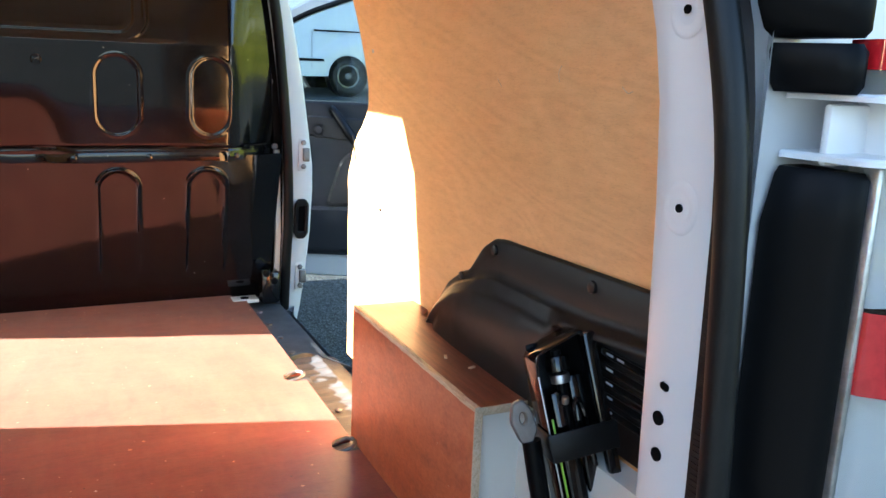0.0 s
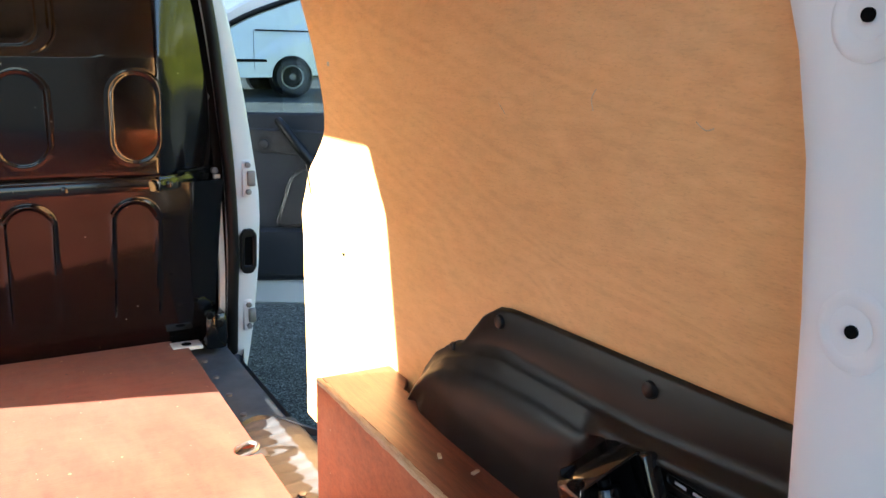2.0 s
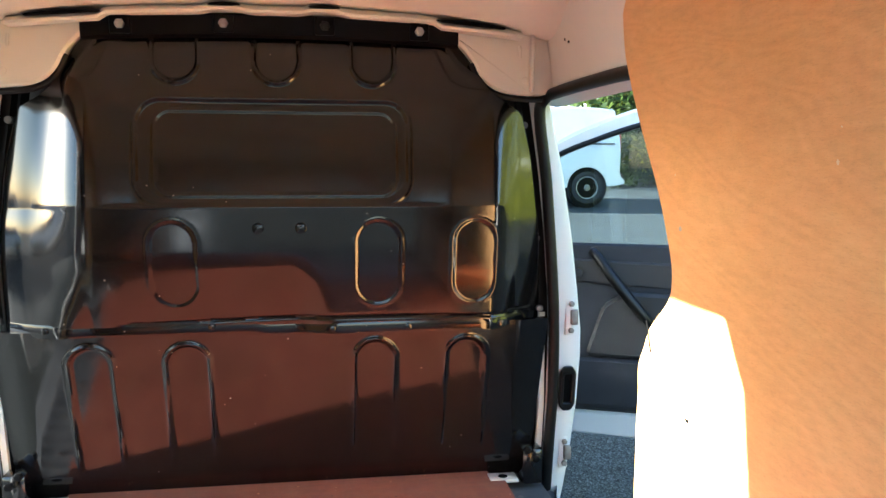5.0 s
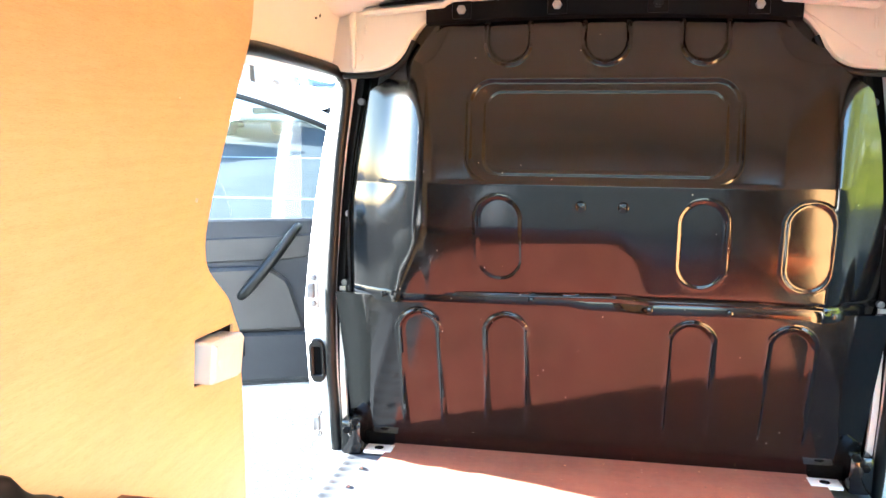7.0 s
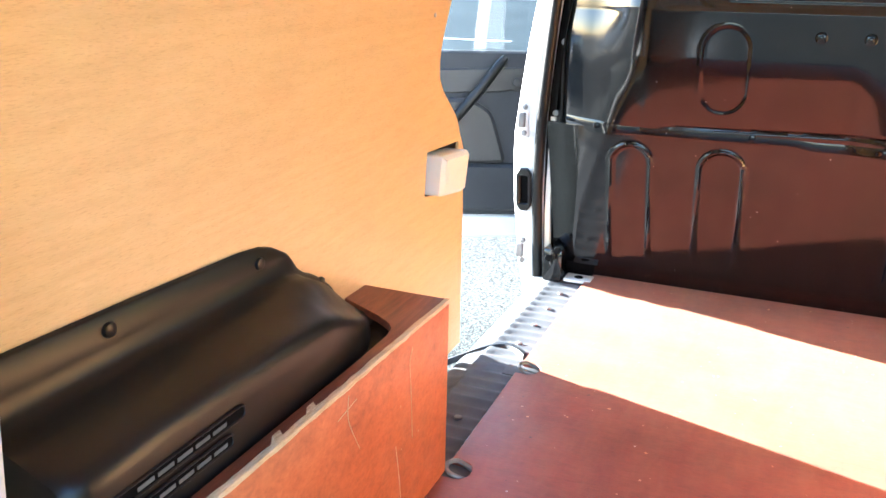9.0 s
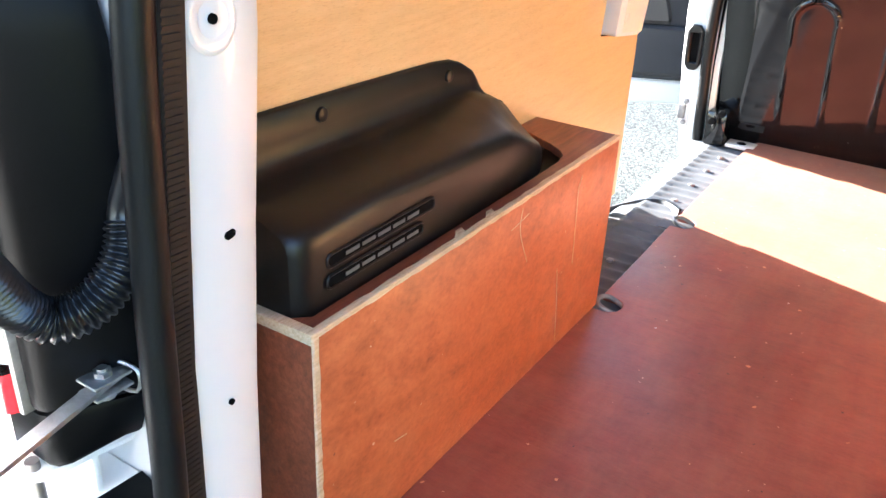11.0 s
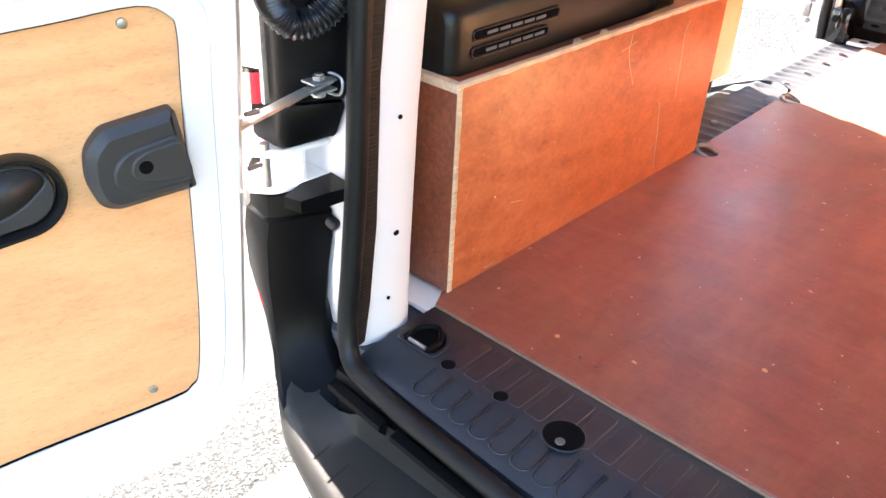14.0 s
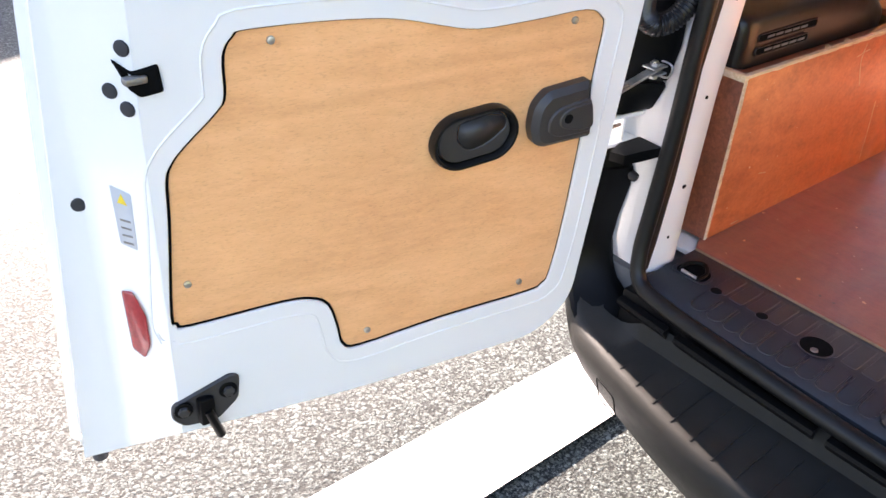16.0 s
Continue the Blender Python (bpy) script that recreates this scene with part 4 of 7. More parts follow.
# cab behind the bulkhead: floor, dashboard, seats, roof and nose
# never in view; added to keep the sun off the right door and ground
cab = new("cab")
cab.parent = van
part("cab_floor", Geo().box((-0.78, 2.06, 0.30), (0.78, 3.3, 0.56), 0.02), M_TRIM, cab)
part("dashboard", Geo().box((-0.76, 2.86, 0.55), (0.76, 3.45, 1.14), 0.06), M_TRIMDARK, cab)
part("nose", Geo().box((-0.80, 3.2, 0.25), (0.80, 4.15, 1.02), 0.12), M_WHITE, cab)
part("cab_roof", Geo().box((-0.66, 2.0, 1.78), (0.66, 2.95, 1.83), 0.02), M_WHITE_IN, cab)
# opaque windscreen, so that no sun passes through the cab
g = Geo()
g.loft([[(-0.72, 3.45, 1.05), (0.72, 3.45, 1.05), (0.72, 3.47, 1.06), (-0.72, 3.47, 1.06)], [(-0.62, 2.80, 1.79), (0.62, 2.80, 1.79), (0.62, 2.82, 1.80), (-0.62, 2.82, 1.80)]])
part("windscreen", g, M_CARGLASS, cab)
for s in (-1, 1):
    part("front_wing", Geo().box((s * 0.74, 2.84, 0.30), (s * 0.80, 3.6, 1.02), 0.02), M_WHITE, cab)
    g = Geo()
    g.loft([[(s * 0.72, 2.84, 1.0), (s * 0.78, 2.84, 1.0), (s * 0.78, 3.48, 1.0), (s * 0.72, 3.48, 1.0)], [(s * 0.62, 2.76, 1.80), (s * 0.68, 2.76, 1.80), (s * 0.68, 2.86, 1.80), (s * 0.62, 2.86, 1.80)]])
    part("windscreen_pillar", g, M_WHITE, cab)
for x in (-0.4, 0.4):
    part("seat_cushion", Geo().box((x - 0.25, 2.2, 0.56), (x + 0.25, 2.75, 0.84), 0.05), M_TRIMDARK, cab)
    part("seat_backrest", Geo().box((x - 0.25, 2.1, 0.80), (x + 0.25, 2.26, 1.42), 0.05), M_TRIMDARK, cab)
    part("headrest", Geo().box((x - 0.13, 2.1, 1.44), (x + 0.13, 2.2, 1.62), 0.04), M_TRIMDARK, cab)

# ---- rear frame ----
LEAN = {-1: [(0.585, -0.012), (0.72, -0.010), (0.915, -0.002), (1.07, 0.001), (1.194, 0.003), (1.289, 0.006), (1.351, 0.014), (1.399, 0.027), (1.449, 0.048), (1.55, 0.085), (1.8, 0.15)],
        1: [(0.585, -0.006), (0.915, 0.0), (1.07, 0.005), (1.194, 0.011), (1.289, 0.020), (1.351, 0.032), (1.399, 0.047), (1.449, 0.071), (1.55, 0.105), (1.8, 0.16)]}
for s in (-1, 1):
    X0 = 0.540 if s < 0 else 0.565      # inner face of the rear pillar

    def P(x, y, z, s=s):
        return (s * x, y, z)
    g = Geo()
    rings = []
    for z in (0.585, 0.60, 0.63, 0.7, 0.9, 1.05, 1.2, 1.29, 1.35, 1.40, 1.45, 1.50, 1.55, 1.66, 1.80):
        lean_in = 0.02 * max(0.0, (z - 0.95) / 0.25) if s < 0 else 0.0
        lean_in = min(lean_in, 0.02) + 0.05 * max(0.0, z - 1.3) ** 1.2
        lean_y = lerp(LEAN[s], z)
        foot = 0.02 * max(0.0, (0.66 - z) / 0.07) ** 2
        x = X0 - lean_in
        rings.append([P(x + 0.03, -0.048 + lean_y, z), P(x + 0.013, -0.060 + lean_y, z), P(x + 0.003, -0.048 + lean_y, z), P(x - foot * 0.4, 0.0 + lean_y, z), P(x, 0.024 + lean_y, z),
                      P(x + 0.003, 0.031 + lean_y, z), P(x + 0.012, 0.034 + lean_y, z), P(x + 0.10, 0.06 + lean_y, z), P(x + 0.22, 0.03, z), P(x + 0.22, -0.02, z), P(x + 0.10, -0.03, z)])
    g.loft(rings)
    pil = part("rear_pillar", g, M_WHITE, van, "white painted rear door pillar with round and slotted holes")
    if s < 0:
        holes = ((1.215, -0.009, 0.0036, 1, 1), (1.052, 0.001, 0.0034, 0, 1.5), (0.896, -0.005, 0.0029, 0, 1), (0.74, -0.009, 0.0032, 0, 1.3), (0.646, -0.022, 0.0026, 0, 1), (1.37, 0.02, 0.0036, 1, 1))
    else:
        holes = ((1.201, 0.008, 0.0038, 1, 1), (1.367, 0.020, 0.0038, 1, 1), (1.425, 0.042, 0.0075, 0, 1), (1.039, 0.003, 0.0036, 0, 1.5), (1.007, 0.007, 0.0068, 0, 1), (0.972, 0.005, 0.0066, 0, 1), (0.80, 0.0, 0.0034, 0, 1), (0.70, 0.0, 0.0034, 0, 1.4))
    for z, y, r, dim, longer in holes:
        lean_in = (min(0.02 * max(0.0, (z - 0.95) / 0.25), 0.02) if s < 0 else 0.0) + 0.05 * max(0.0, z - 1.3) ** 1.2
        x = X0 - lean_in
        if dim:
            g = Geo()
            g.loft([[(s * (x - hgt), y + r0 * math.cos(a), z + 1.08 * r0 * math.sin(a)) for a in (2 * math.pi * i / 32 for i in range(32))] for r0, hgt in ((0.0225, -0.0004), (0.021, 0.0003), (0.0195, 0.0007), (0.0175, 0.0006), (0.0145, 0.0002), (0.012, -0.0004))], cap=False)
            part("pressed_dimple", g, M_WHITE, pil, sharp=180)
        st = [(y + (longer - 1) * r * (1 if math.cos(a) > 0 else -1) + r * math.cos(a), z + r * math.sin(a) + 0.3 * (longer - 1) * r * (1 if math.cos(a) > 0 else -1)) for a in (2 * math.pi * (i + 0.5) / 16 for i in range(16))]
        part("pillar_hole", Geo().plate(st, 0.002, lambda u, v, w, x=x, s=s: (s * (x + 0.0004 - w), u, v), 0), M_DARK, pil)
    # recessed white channel outside the seal
    g = Geo()
    rings = []
    for z in (0.50, 0.56, 0.64, 0.8, 1.0, 1.2, 1.4, 1.62, 1.8):
        k = 0.05 * max(0.0, 0.62 - z)
        rings.append([P(X0 + 0.018 + k, -0.056, z), P(X0 + 0.030 + k, -0.046, z), P(X0 + 0.11, -0.044, z), P(X0 + 0.13, -0.046, z), P(X0 + 0.22, -0.05, z), P(X0 + 0.22, -0.02, z), P(X0 + 0.05, -0.02, z)])
    g.loft(rings)
    part("door_channel", g, M_WHITE, van, "white painted door channel")
    # lower corner trim, sweeping down into the bumper
    g = Geo()
    rings = []
    for z, xi, yi, xc, yc, fl in ((0.485, 0.490, -0.085, 0.575, -0.162, 0.3), (0.502, 0.515, -0.085, 0.605, -0.150, 0.35), (0.520, 0.552, -0.082, 0.626, -0.139, 0.45), (0.545, 0.590, -0.076, 0.641, -0.129, 0.6), (0.575, 0.614, -0.065, 0.652, -0.123, 0.75), (0.61, 0.628, -0.056, 0.657, -0.122, 0.85), (0.66, 0.626, -0.052, 0.655, -0.126, 0.95), (0.72, 0.616, -0.05, 0.648, -0.129, 1.0), (0.754, 0.616, -0.05, 0.645, -0.126, 1.0),
                                  (0.757, 0.620, -0.05, 0.650, -0.122, 0.97), (0.783, 0.622, -0.05, 0.656, -0.118, 0.95), (0.788, 0.630, -0.05, 0.664, -0.11, 0.9)):
        d = X0 - 0.54
        rings.append([P(xi + d + 0.03, -0.02, z), P(xi + d, yi, z), P(xi + d + 0.002, yi - 0.008, z), P(xc + d - 0.004, yc + 0.012, z), P(xc + d + 0.003, yc + 0.001, z), P(xc + d + 0.014, yc, z),
                      P(xc + d + 0.06 * (0.6 + 0.4 * fl), yc + 0.008 + 0.05 * (1 - fl), z), P(xc + d + 0.10 * (0.6 + 0.4 * fl), yc + 0.04 + 0.05 * (1 - fl), z), P(xc + d + 0.11 * (0.6 + 0.4 * fl), 0.04, z)])
    g.loft(rings)
    part("lower_corner_trim", g, M_TRIM, van, "black smooth corner trim")
    # upper trim beside the tail lamp, in stacked pieces
    for z0, z1 in ((0.862, 0.912), (0.916, 1.245), (1.304, 1.341), (1.345, 1.66)):
        g = Geo()
        rings = []
        for k, z in enumerate((z0, z0 + 0.006, z0 + 0.025, z0 + 0.06, z1 - 0.045, z1 - 0.006, z1) if z1 - z0 > 0.12 else (z0, z0 + 0.006, z1 - 0.006, z1)):
            e = 0.003 if z in (z0, z1) else 0.0
            o = (-0.034 if z0 > 1.3 else -0.012) if s > 0 else 0.0
            yo = 0.012 if s > 0 else 0.0
            far = 0.13 if z0 < 0.9 else 0.094
            xi = lerp([(0.862, 0.065), (0.90, 0.048), (0.975, 0.034), (1.20, 0.034), (1.245, 0.045), (1.312, 0.026), (1.345, 0.02), (1.36, 0.004), (1.66, 0.0)], z)
            rings.append([P(X0 + 0.09, -0.03, z), P(X0 + xi + e, -0.05, z), P(X0 + xi + 0.004 + e, -0.060, z), P(X0 + 0.074 + e + o, -0.110 + e + yo, z), P(X0 + 0.082 + o, -0.119 + e + yo, z), P(X0 + 0.090 + o, -0.122 + e + yo, z),
                          P(X0 + far + o - e, -0.121 + e + yo, z), P(X0 + far + o, -0.04, z)])
        g.loft(rings)
        part("lamp_surround", g, M_TRIM, van, "black smooth lamp surround")
    g = Geo()
    rings = []
    for i in range(9):
        t = i / 8
        z = 0.60 + 0.10 * t
        w = 0.009 * math.sin(math.pi * (0.12 + 0.76 * t))
        rings.append([P(X0 + 0.150, -0.108 - 0.006 * t, z), P(X0 + 0.150 + w, -0.114 - 0.006 * t, z), P(X0 + 0.150 + 2 * w, -0.106 - 0.006 * t, z), P(X0 + 0.150 + w, -0.09, z)])
    g.loft(rings)
    part("corner_reflector", g, M_RED, van, "small red corner reflector")
    for z in (1.205, 1.045, 0.752):
        part("rubber_stop", Geo().cyl(P(X0 + 0.10, -0.055, z - 0.004), P(X0 + 0.066, -0.048, z - 0.016), 0.0085, 14, bevel=0.004), M_RUBBER, van)
    # tail lamp
    lamp = new("tail_lamp")
    lamp.parent = van
    tagged(lamp, "tall red and clear tail lamp")
    yl = 0.012 if s > 0 else 0.0
    for nm, z0, z1, ma in (("red_lens", 0.914, 0.95, M_RED), ("clear_lens", 0.95, 1.065, M_CLEAR), ("red_lens", 1.065, 1.135, M_RED), ("clear_lens", 1.135, 1.25, M_CLEAR), ("clear_lens", 1.303, 1.323, M_CLEAR), ("red_lens", 1.323, 1.345, M_RED)):
        g = Geo()
        XL = X0 - (0.0 if s < 0 else 0.034 if z0 > 1.3 else 0.012)
        rings = []
        for z in (z0, z0 + 0.004, z1 - 0.004, z1):
            rings.append([P(XL + 0.100, -0.121 + yl, z), P(XL + 0.104, -0.131 + yl, z), P(XL + 0.120, -0.146 + yl, z), P(XL + 0.155, -0.158 + yl, z), P(XL + 0.205, -0.14 + yl, z), P(XL + 0.25, -0.08 + yl, z), P(XL + 0.275, -0.01 + yl, z), P(XL + 0.285, 0.08 + yl, z), P(XL + 0.25, 0.08 + yl, z), P(XL + 0.2, -0.06 + yl, z), P(XL + 0.106, -0.095 + yl, z)])
        g.loft(rings)
        part(nm, g, ma, lamp)
    XL = X0 - (0.012 if s > 0 else 0.0)
    g = Geo().box(P(XL + 0.112, -0.118 + yl, 0.92), P(XL + 0.19, -0.08 + yl, 1.34), 0.01)
    part("lamp_body", g, M_WHITE, lamp)
    part("lamp_edge", Geo().box(P(XL + 0.094, -0.128 + yl, 0.914), P(XL + 0.101, -0.112 + yl, 1.25), 0.002), M_STEEL, lamp, "bright chrome edge strip")
    # hinges: two white shelves and a knuckle each
    for zc in (0.835, 1.28):
        h = new("hinge")
        h.parent = van
        tagged(h, "white painted door hinge")
        for dz in (-0.034, 0.014) if s < 0 else (-0.028, 0.019):
            hx = X0 - (0.03 if s > 0 else 0.0)
            sh = rounded([(hx + 0.075, -0.045), (hx + 0.082, -0.075), (hx + 0.088, -0.125), (X0 + 0.12, -0.15), (X0 + 0.165, -0.14), (X0 + 0.165, -0.045)], 0.010, 4)
            part("shelf", Geo().plate([(p[0], p[1]) for p in sh], 0.006, lambda u, v, w, s=s, z=zc + dz: (s * u, v, z + w), 0.002), M_WHITE, h)
        part("web", Geo().box(P(hx + 0.088, -0.085, zc - 0.032), P(X0 + 0.16, -0.077, zc + 0.016), 0.003), M_WHITE, h)
        part("pin", Geo().cyl(P(X0 + 0.105, -0.125, zc - 0.03), P(X0 + 0.105, -0.125, zc + 0.028), 0.006, 10), M_DULLSTEEL, h)
    # black rubber stop bracket below the hinge
    g = Geo()
    g.loft([[P(X0 + 0.047, -0.120, 0.790), P(X0 + 0.075, -0.124, 0.788), P(X0 + 0.075, -0.124, 0.803), P(X0 + 0.047, -0.120, 0.806)],
            [P(X0 + 0.040, -0.085, 0.789), P(X0 + 0.085, -0.09, 0.787), P(X0 + 0.085, -0.09, 0.806), P(X0 + 0.040, -0.085, 0.808)],
            [P(X0 + 0.026, -0.055, 0.796), P(X0 + 0.080, -0.045, 0.790), P(X0 + 0.080, -0.045, 0.808), P(X0 + 0.026, -0.055, 0.812)]])
    part("door_buffer", g, M_TRIM, van, "black plastic door buffer")

# rubber seal round the rear opening: hollow bead and serrated lip
L, R = -0.540, 0.565
seal_left = [(L + 0.036, 0.045, 1.66), (L + 0.026, -0.016, 1.45), (L + 0.016, -0.060, 1.27), (L + 0.008, -0.072, 1.05), (L + 0.003, -0.077, 0.85), (L - 0.002, -0.083, 0.72), (L - 0.002, -0.091, 0.64), (L + 0.014, -0.100, 0.594), (L + 0.06, -0.106, 0.580), (L + 0.2, -0.118, 0.576)]
seal_right = [(R - (p[0] - L), p[1], p[2]) for p in reversed(seal_left)]
bead_path = smooth_path(seal_left + [(0.0, -0.135, 0.574)] + seal_right, 10)
part("rear_seal", Geo().tube(bead_path, 0.0135, 12), M_RUBBER, van, "black hollow rubber door seal")
g = Geo()
for s in (-1, 1):
    strip = Geo()
    X0 = 0.540 if s < 0 else 0.565
    rows = []
    for i in range(0, 200):
        z = 0.60 + i * 0.0053
        lx = min(0.02 * max(0.0, (z - 0.95) / 0.25), 0.02) * (s < 0) + 0.05 * max(0.0, z - 1.3) ** 1.2
        ly = lerp([(0.585, -0.034), (0.62, -0.028), (0.655, -0.022), (0.77, -0.010), (0.93, -0.005), (1.07, -0.003), (1.2, 0.0), (1.289, 0.008), (1.351, 0.018), (1.399, 0.033), (1.449, 0.055), (1.55, 0.09), (1.8, 0.15)], z)
        x = X0 - lx - 0.001
        rows.append([(s * (x + 0.012), -0.062 + ly, z), (s * (x - 0.003), -0.055 + ly, z), (s * (x - 0.003), -0.036 + ly, z), (s * (x + 0.004), -0.034 + ly, z)])
        g.box((s * (x - 0.0042), -0.055 + ly, z), (s * (x - 0.002), -0.040 + ly, z + 0.0024), 0)
    strip.loft(rows, closed=False)
    part("seal_carrier", strip, M_SEALRIB, van, "brown ribbed seal carrier")
tagged(part("seal_serration", g, M_SEALRIB, van), kind="stuff")

# rear header above the opening
g = Geo()
rings = []
for i in range(41):
    x = -0.70 + 1.4 * i / 40
    z = 1.80 - 0.05 * (abs(x) / 0.7) ** 3
    rings.append([(x, -0.10, z - 0.10), (x, -0.06, z - 0.13), (x, 0.05, z - 0.12), (x, 0.10, z - 0.02), (x, 0.0, z + 0.05), (x, -0.10, z + 0.02)])
g.loft(rings)
part("rear_header", g, M_WHITE_IN, van)

# ---- rear sill trim ----
sill = new("sill_trim")
sill.parent = van
tagged(sill, "dark grey ribbed plastic sill trim")
g = Geo()
rings = []
for i in range(57):
    x = -0.53 + 1.085 * i / 56
    mid = max(0.0, 1 - (abs(x - 0.01) / 0.5) ** 2)
    yb = -0.088 - 0.022 * mid
    rings.append([(x, 0.075, 0.575), (x, 0.066, 0.592), (x, 0.058, 0.5965), (x, -0.03, 0.5965), (x, -0.035, 0.594), (x, yb + 0.01, 0.589), (x, yb, 0.581), (x, yb - 0.004, 0.56)])
g.loft(rings, closed=False)
part("sill_plate", g, M_SILL, sill)
for i in range(29):
    x = -0.425 + i * 0.0325
    mid = max(0.0, 1 - (abs(x - 0.01) / 0.5) ** 2)
    y0, y1 = 0.05, -0.024
    st = rounded([(x - 0.0150, y1), (x + 0.0150, y1), (x + 0.0150, y0), (x - 0.0150, y0)], 0.008, 3)
    part("rib", Geo().plate(st, 0.0021, lambda u, v, w: (u, v, 0.5952 + w), 0.003), M_SILL, sill)
    y1 = -0.078 - 0.02 * mid
    ridge = smooth_path([(x - 0.0135, -0.036, 0), (x - 0.0135, y1 + 0.014, 0), (x - 0.009, y1 + 0.003, 0), (x, y1, 0), (x + 0.009, y1 + 0.003, 0), (x + 0.0135, y1 + 0.014, 0), (x + 0.0135, -0.036, 0)], 4)
    part("tread_ridge", Geo().tube([(q.x, q.y, 0.5950 + 0.105 * (q.y + 0.035)) for q in ridge], 0.0014, 6), M_SILL, sill)


def cup(x, y, r, name, long=1.0):
    rim = [(x + r * long * 1.09 * math.cos(a), y + r * 1.09 * math.sin(a)) for a in (2 * math.pi * i / 24 for i in range(24))]
    hole = [(x + r * long * math.cos(a), y + r * math.sin(a)) for a in (2 * math.pi * i / 24 for i in range(24))]
    c = part(name, Geo().plate(rim, 0.0012, lambda u, v, w: (u, v, 0.598 + w), 0.0005, holes=[hole]), M_SILL, sill)
    part("cup_bottom", Geo().plate(hole, 0.0006, lambda u, v, w: (u, v, 0.5984 + w), 0), M_DARK, c)
    return c


cup(-0.428, -0.023, 0.0095, "hole_rim")
cup(-0.343, -0.021, 0.0095, "hole_rim")
c = cup(-0.249, -0.021, 0.0245, "bolt_cup")
part("bolt", Geo().cyl((-0.246, -0.033, 0.5988), (-0.246, -0.033, 0.6008), 0.006, 12, bevel=0.001), M_DULLSTEEL, c)
cup(-0.092, -0.024, 0.0105, "hole_rim", 1.2)
cup(0.11, -0.024, 0.0105, "hole_rim", 1.2)
cup(0.27, -0.021, 0.0245, "bolt_cup")
cup(0.37, -0.021, 0.0095, "hole_rim")
for x in (-0.484, 0.505):
    d = rounded([(x - 0.034, -0.03), (x + 0.034, -0.03), (x + 0.034, 0.005), (x + 0.012, 0.028), (x - 0.012, 0.028), (x - 0.034, 0.005)], 0.012, 4)
    inn = [(x + (u - x) * 0.82, v * 0.82) for u, v in d]
    c = part("ring_recess", Geo().plate(d, 0.002, lambda u, v, w: (u, v, 0.5975 + w), 0.001, holes=[inn]), M_SILL, sill)
    part("recess_bottom", Geo().plate(inn, 0.0006, lambda u, v, w: (u, v, 0.598 + w), 0), M_DARK, c)
    ring = smooth_path([(x - 0.018, -0.022, 0.6), (x - 0.02, 0.0, 0.604), (x, 0.018, 0.606), (x + 0.02, 0.0, 0.604), (x + 0.018, -0.022, 0.6)], 5)
    part("lashing_eye", Geo().tube(ring, 0.0035, 8), M_TRIM, c)
    part("eye_bar", Geo().tube([(x - 0.015, -0.022, 0.601), (x + 0.015, -0.022, 0.601)], 0.003, 8), M_STEEL, c)
# raised latch housing in the middle
g = Geo()
rings = []
for k, (sc, h) in enumerate(((1.0, 0.0), (0.97, 0.006), (0.9, 0.009), (0.62, 0.006), (0.55, 0.003))):
    ring = []
    for i in range(32):
        a = 2 * math.pi * i / 32
        ring.append((0.012 + 0.13 * sc * math.cos(a), -0.075 + 0.045 * sc * math.sin(a), 0.5925 + h))
    rings.append(ring)
g.loft(rings)
part("latch_housing", g, M_SILL, sill)

# ---- bumper ----
bumper = new("bumper")
bumper.parent = van
tagged(bumper, "black moulded plastic rear bumper, sunlit along its lip")
plan = smooth_path([(0.0, -0.252), (0.18, -0.247), (0.28, -0.236), (0.41, -0.206), (0.52, -0.172), (0.60, -0.138), (0.658, -0.09), (0.69, -0.02), (0.71, 0.12)], 5)
plan = [(-p.x, p.y) for p in reversed(plan[1:])] + [(p.x, p.y) for p in plan]
g = Geo()
rings = []
for i, (x, y) in enumerate(plan):
    a, b = plan[max(i - 1, 0)], plan[min(i + 1, len(plan) - 1)]
    t = Vector((b[0] - a[0], b[1] - a[1])).normalized()
    n2 = Vector((t.y, -t.x))
    inx, iny = (x * 0.96, -0.115 if abs(x) < 0.6 else -0.115 + (abs(x) - 0.6) * 1.2)
    # the corner sweeps up into the trim beside the lamp
    rise = 0.06 * float(sstep((abs(x) - 0.57) / 0.12))
    wall = 0.545 - 0.035 * float(sstep((abs(x) - 0.48) / 0.08)) + 0.5 * rise
    ring = [(inx, iny, wall), (inx, min(iny - 0.012, -0.05), 0.505 + 0.5 * rise)]
    for off, z in ((0.0, 0.497), (0.009, 0.495), (0.017, 0.487), (0.0215, 0.473), (0.021, 0.455), (0.014, 0.43), (-0.004, 0.395), (-0.03, 0.355), (-0.07, 0.30), (-0.11, 0.26)):
        ring.append((x + n2.x * off, y + n2.y * off, z + rise * (z - 0.26) / 0.237))
    rings.append(ring)
g.loft(rings, closed=False)
part("bumper_skin", g, M_BUMPER, bumper, sharp=50)
# tread ribs on the step
for i in range(-12, 13):
    x = i * 0.042
    yb = float(np.interp(abs(x), [p[0] for p in plan if p[0] >= 0], [p[1] for p in plan if p[0] >= 0]))
    g = Geo().loft([[(x - 0.002, yy, zz - 0.004), (x - 0.0012, yy, zz + 0.0004), (x + 0.0012, yy, zz + 0.0004), (x + 0.002, yy, zz - 0.004)] for yy, zz in ((yb - 0.008, 0.4955), (yb + 0.002, 0.4985), (yb + 0.10, 0.5055))])
    part("tread_rib", g, M_BUMPER, bumper)
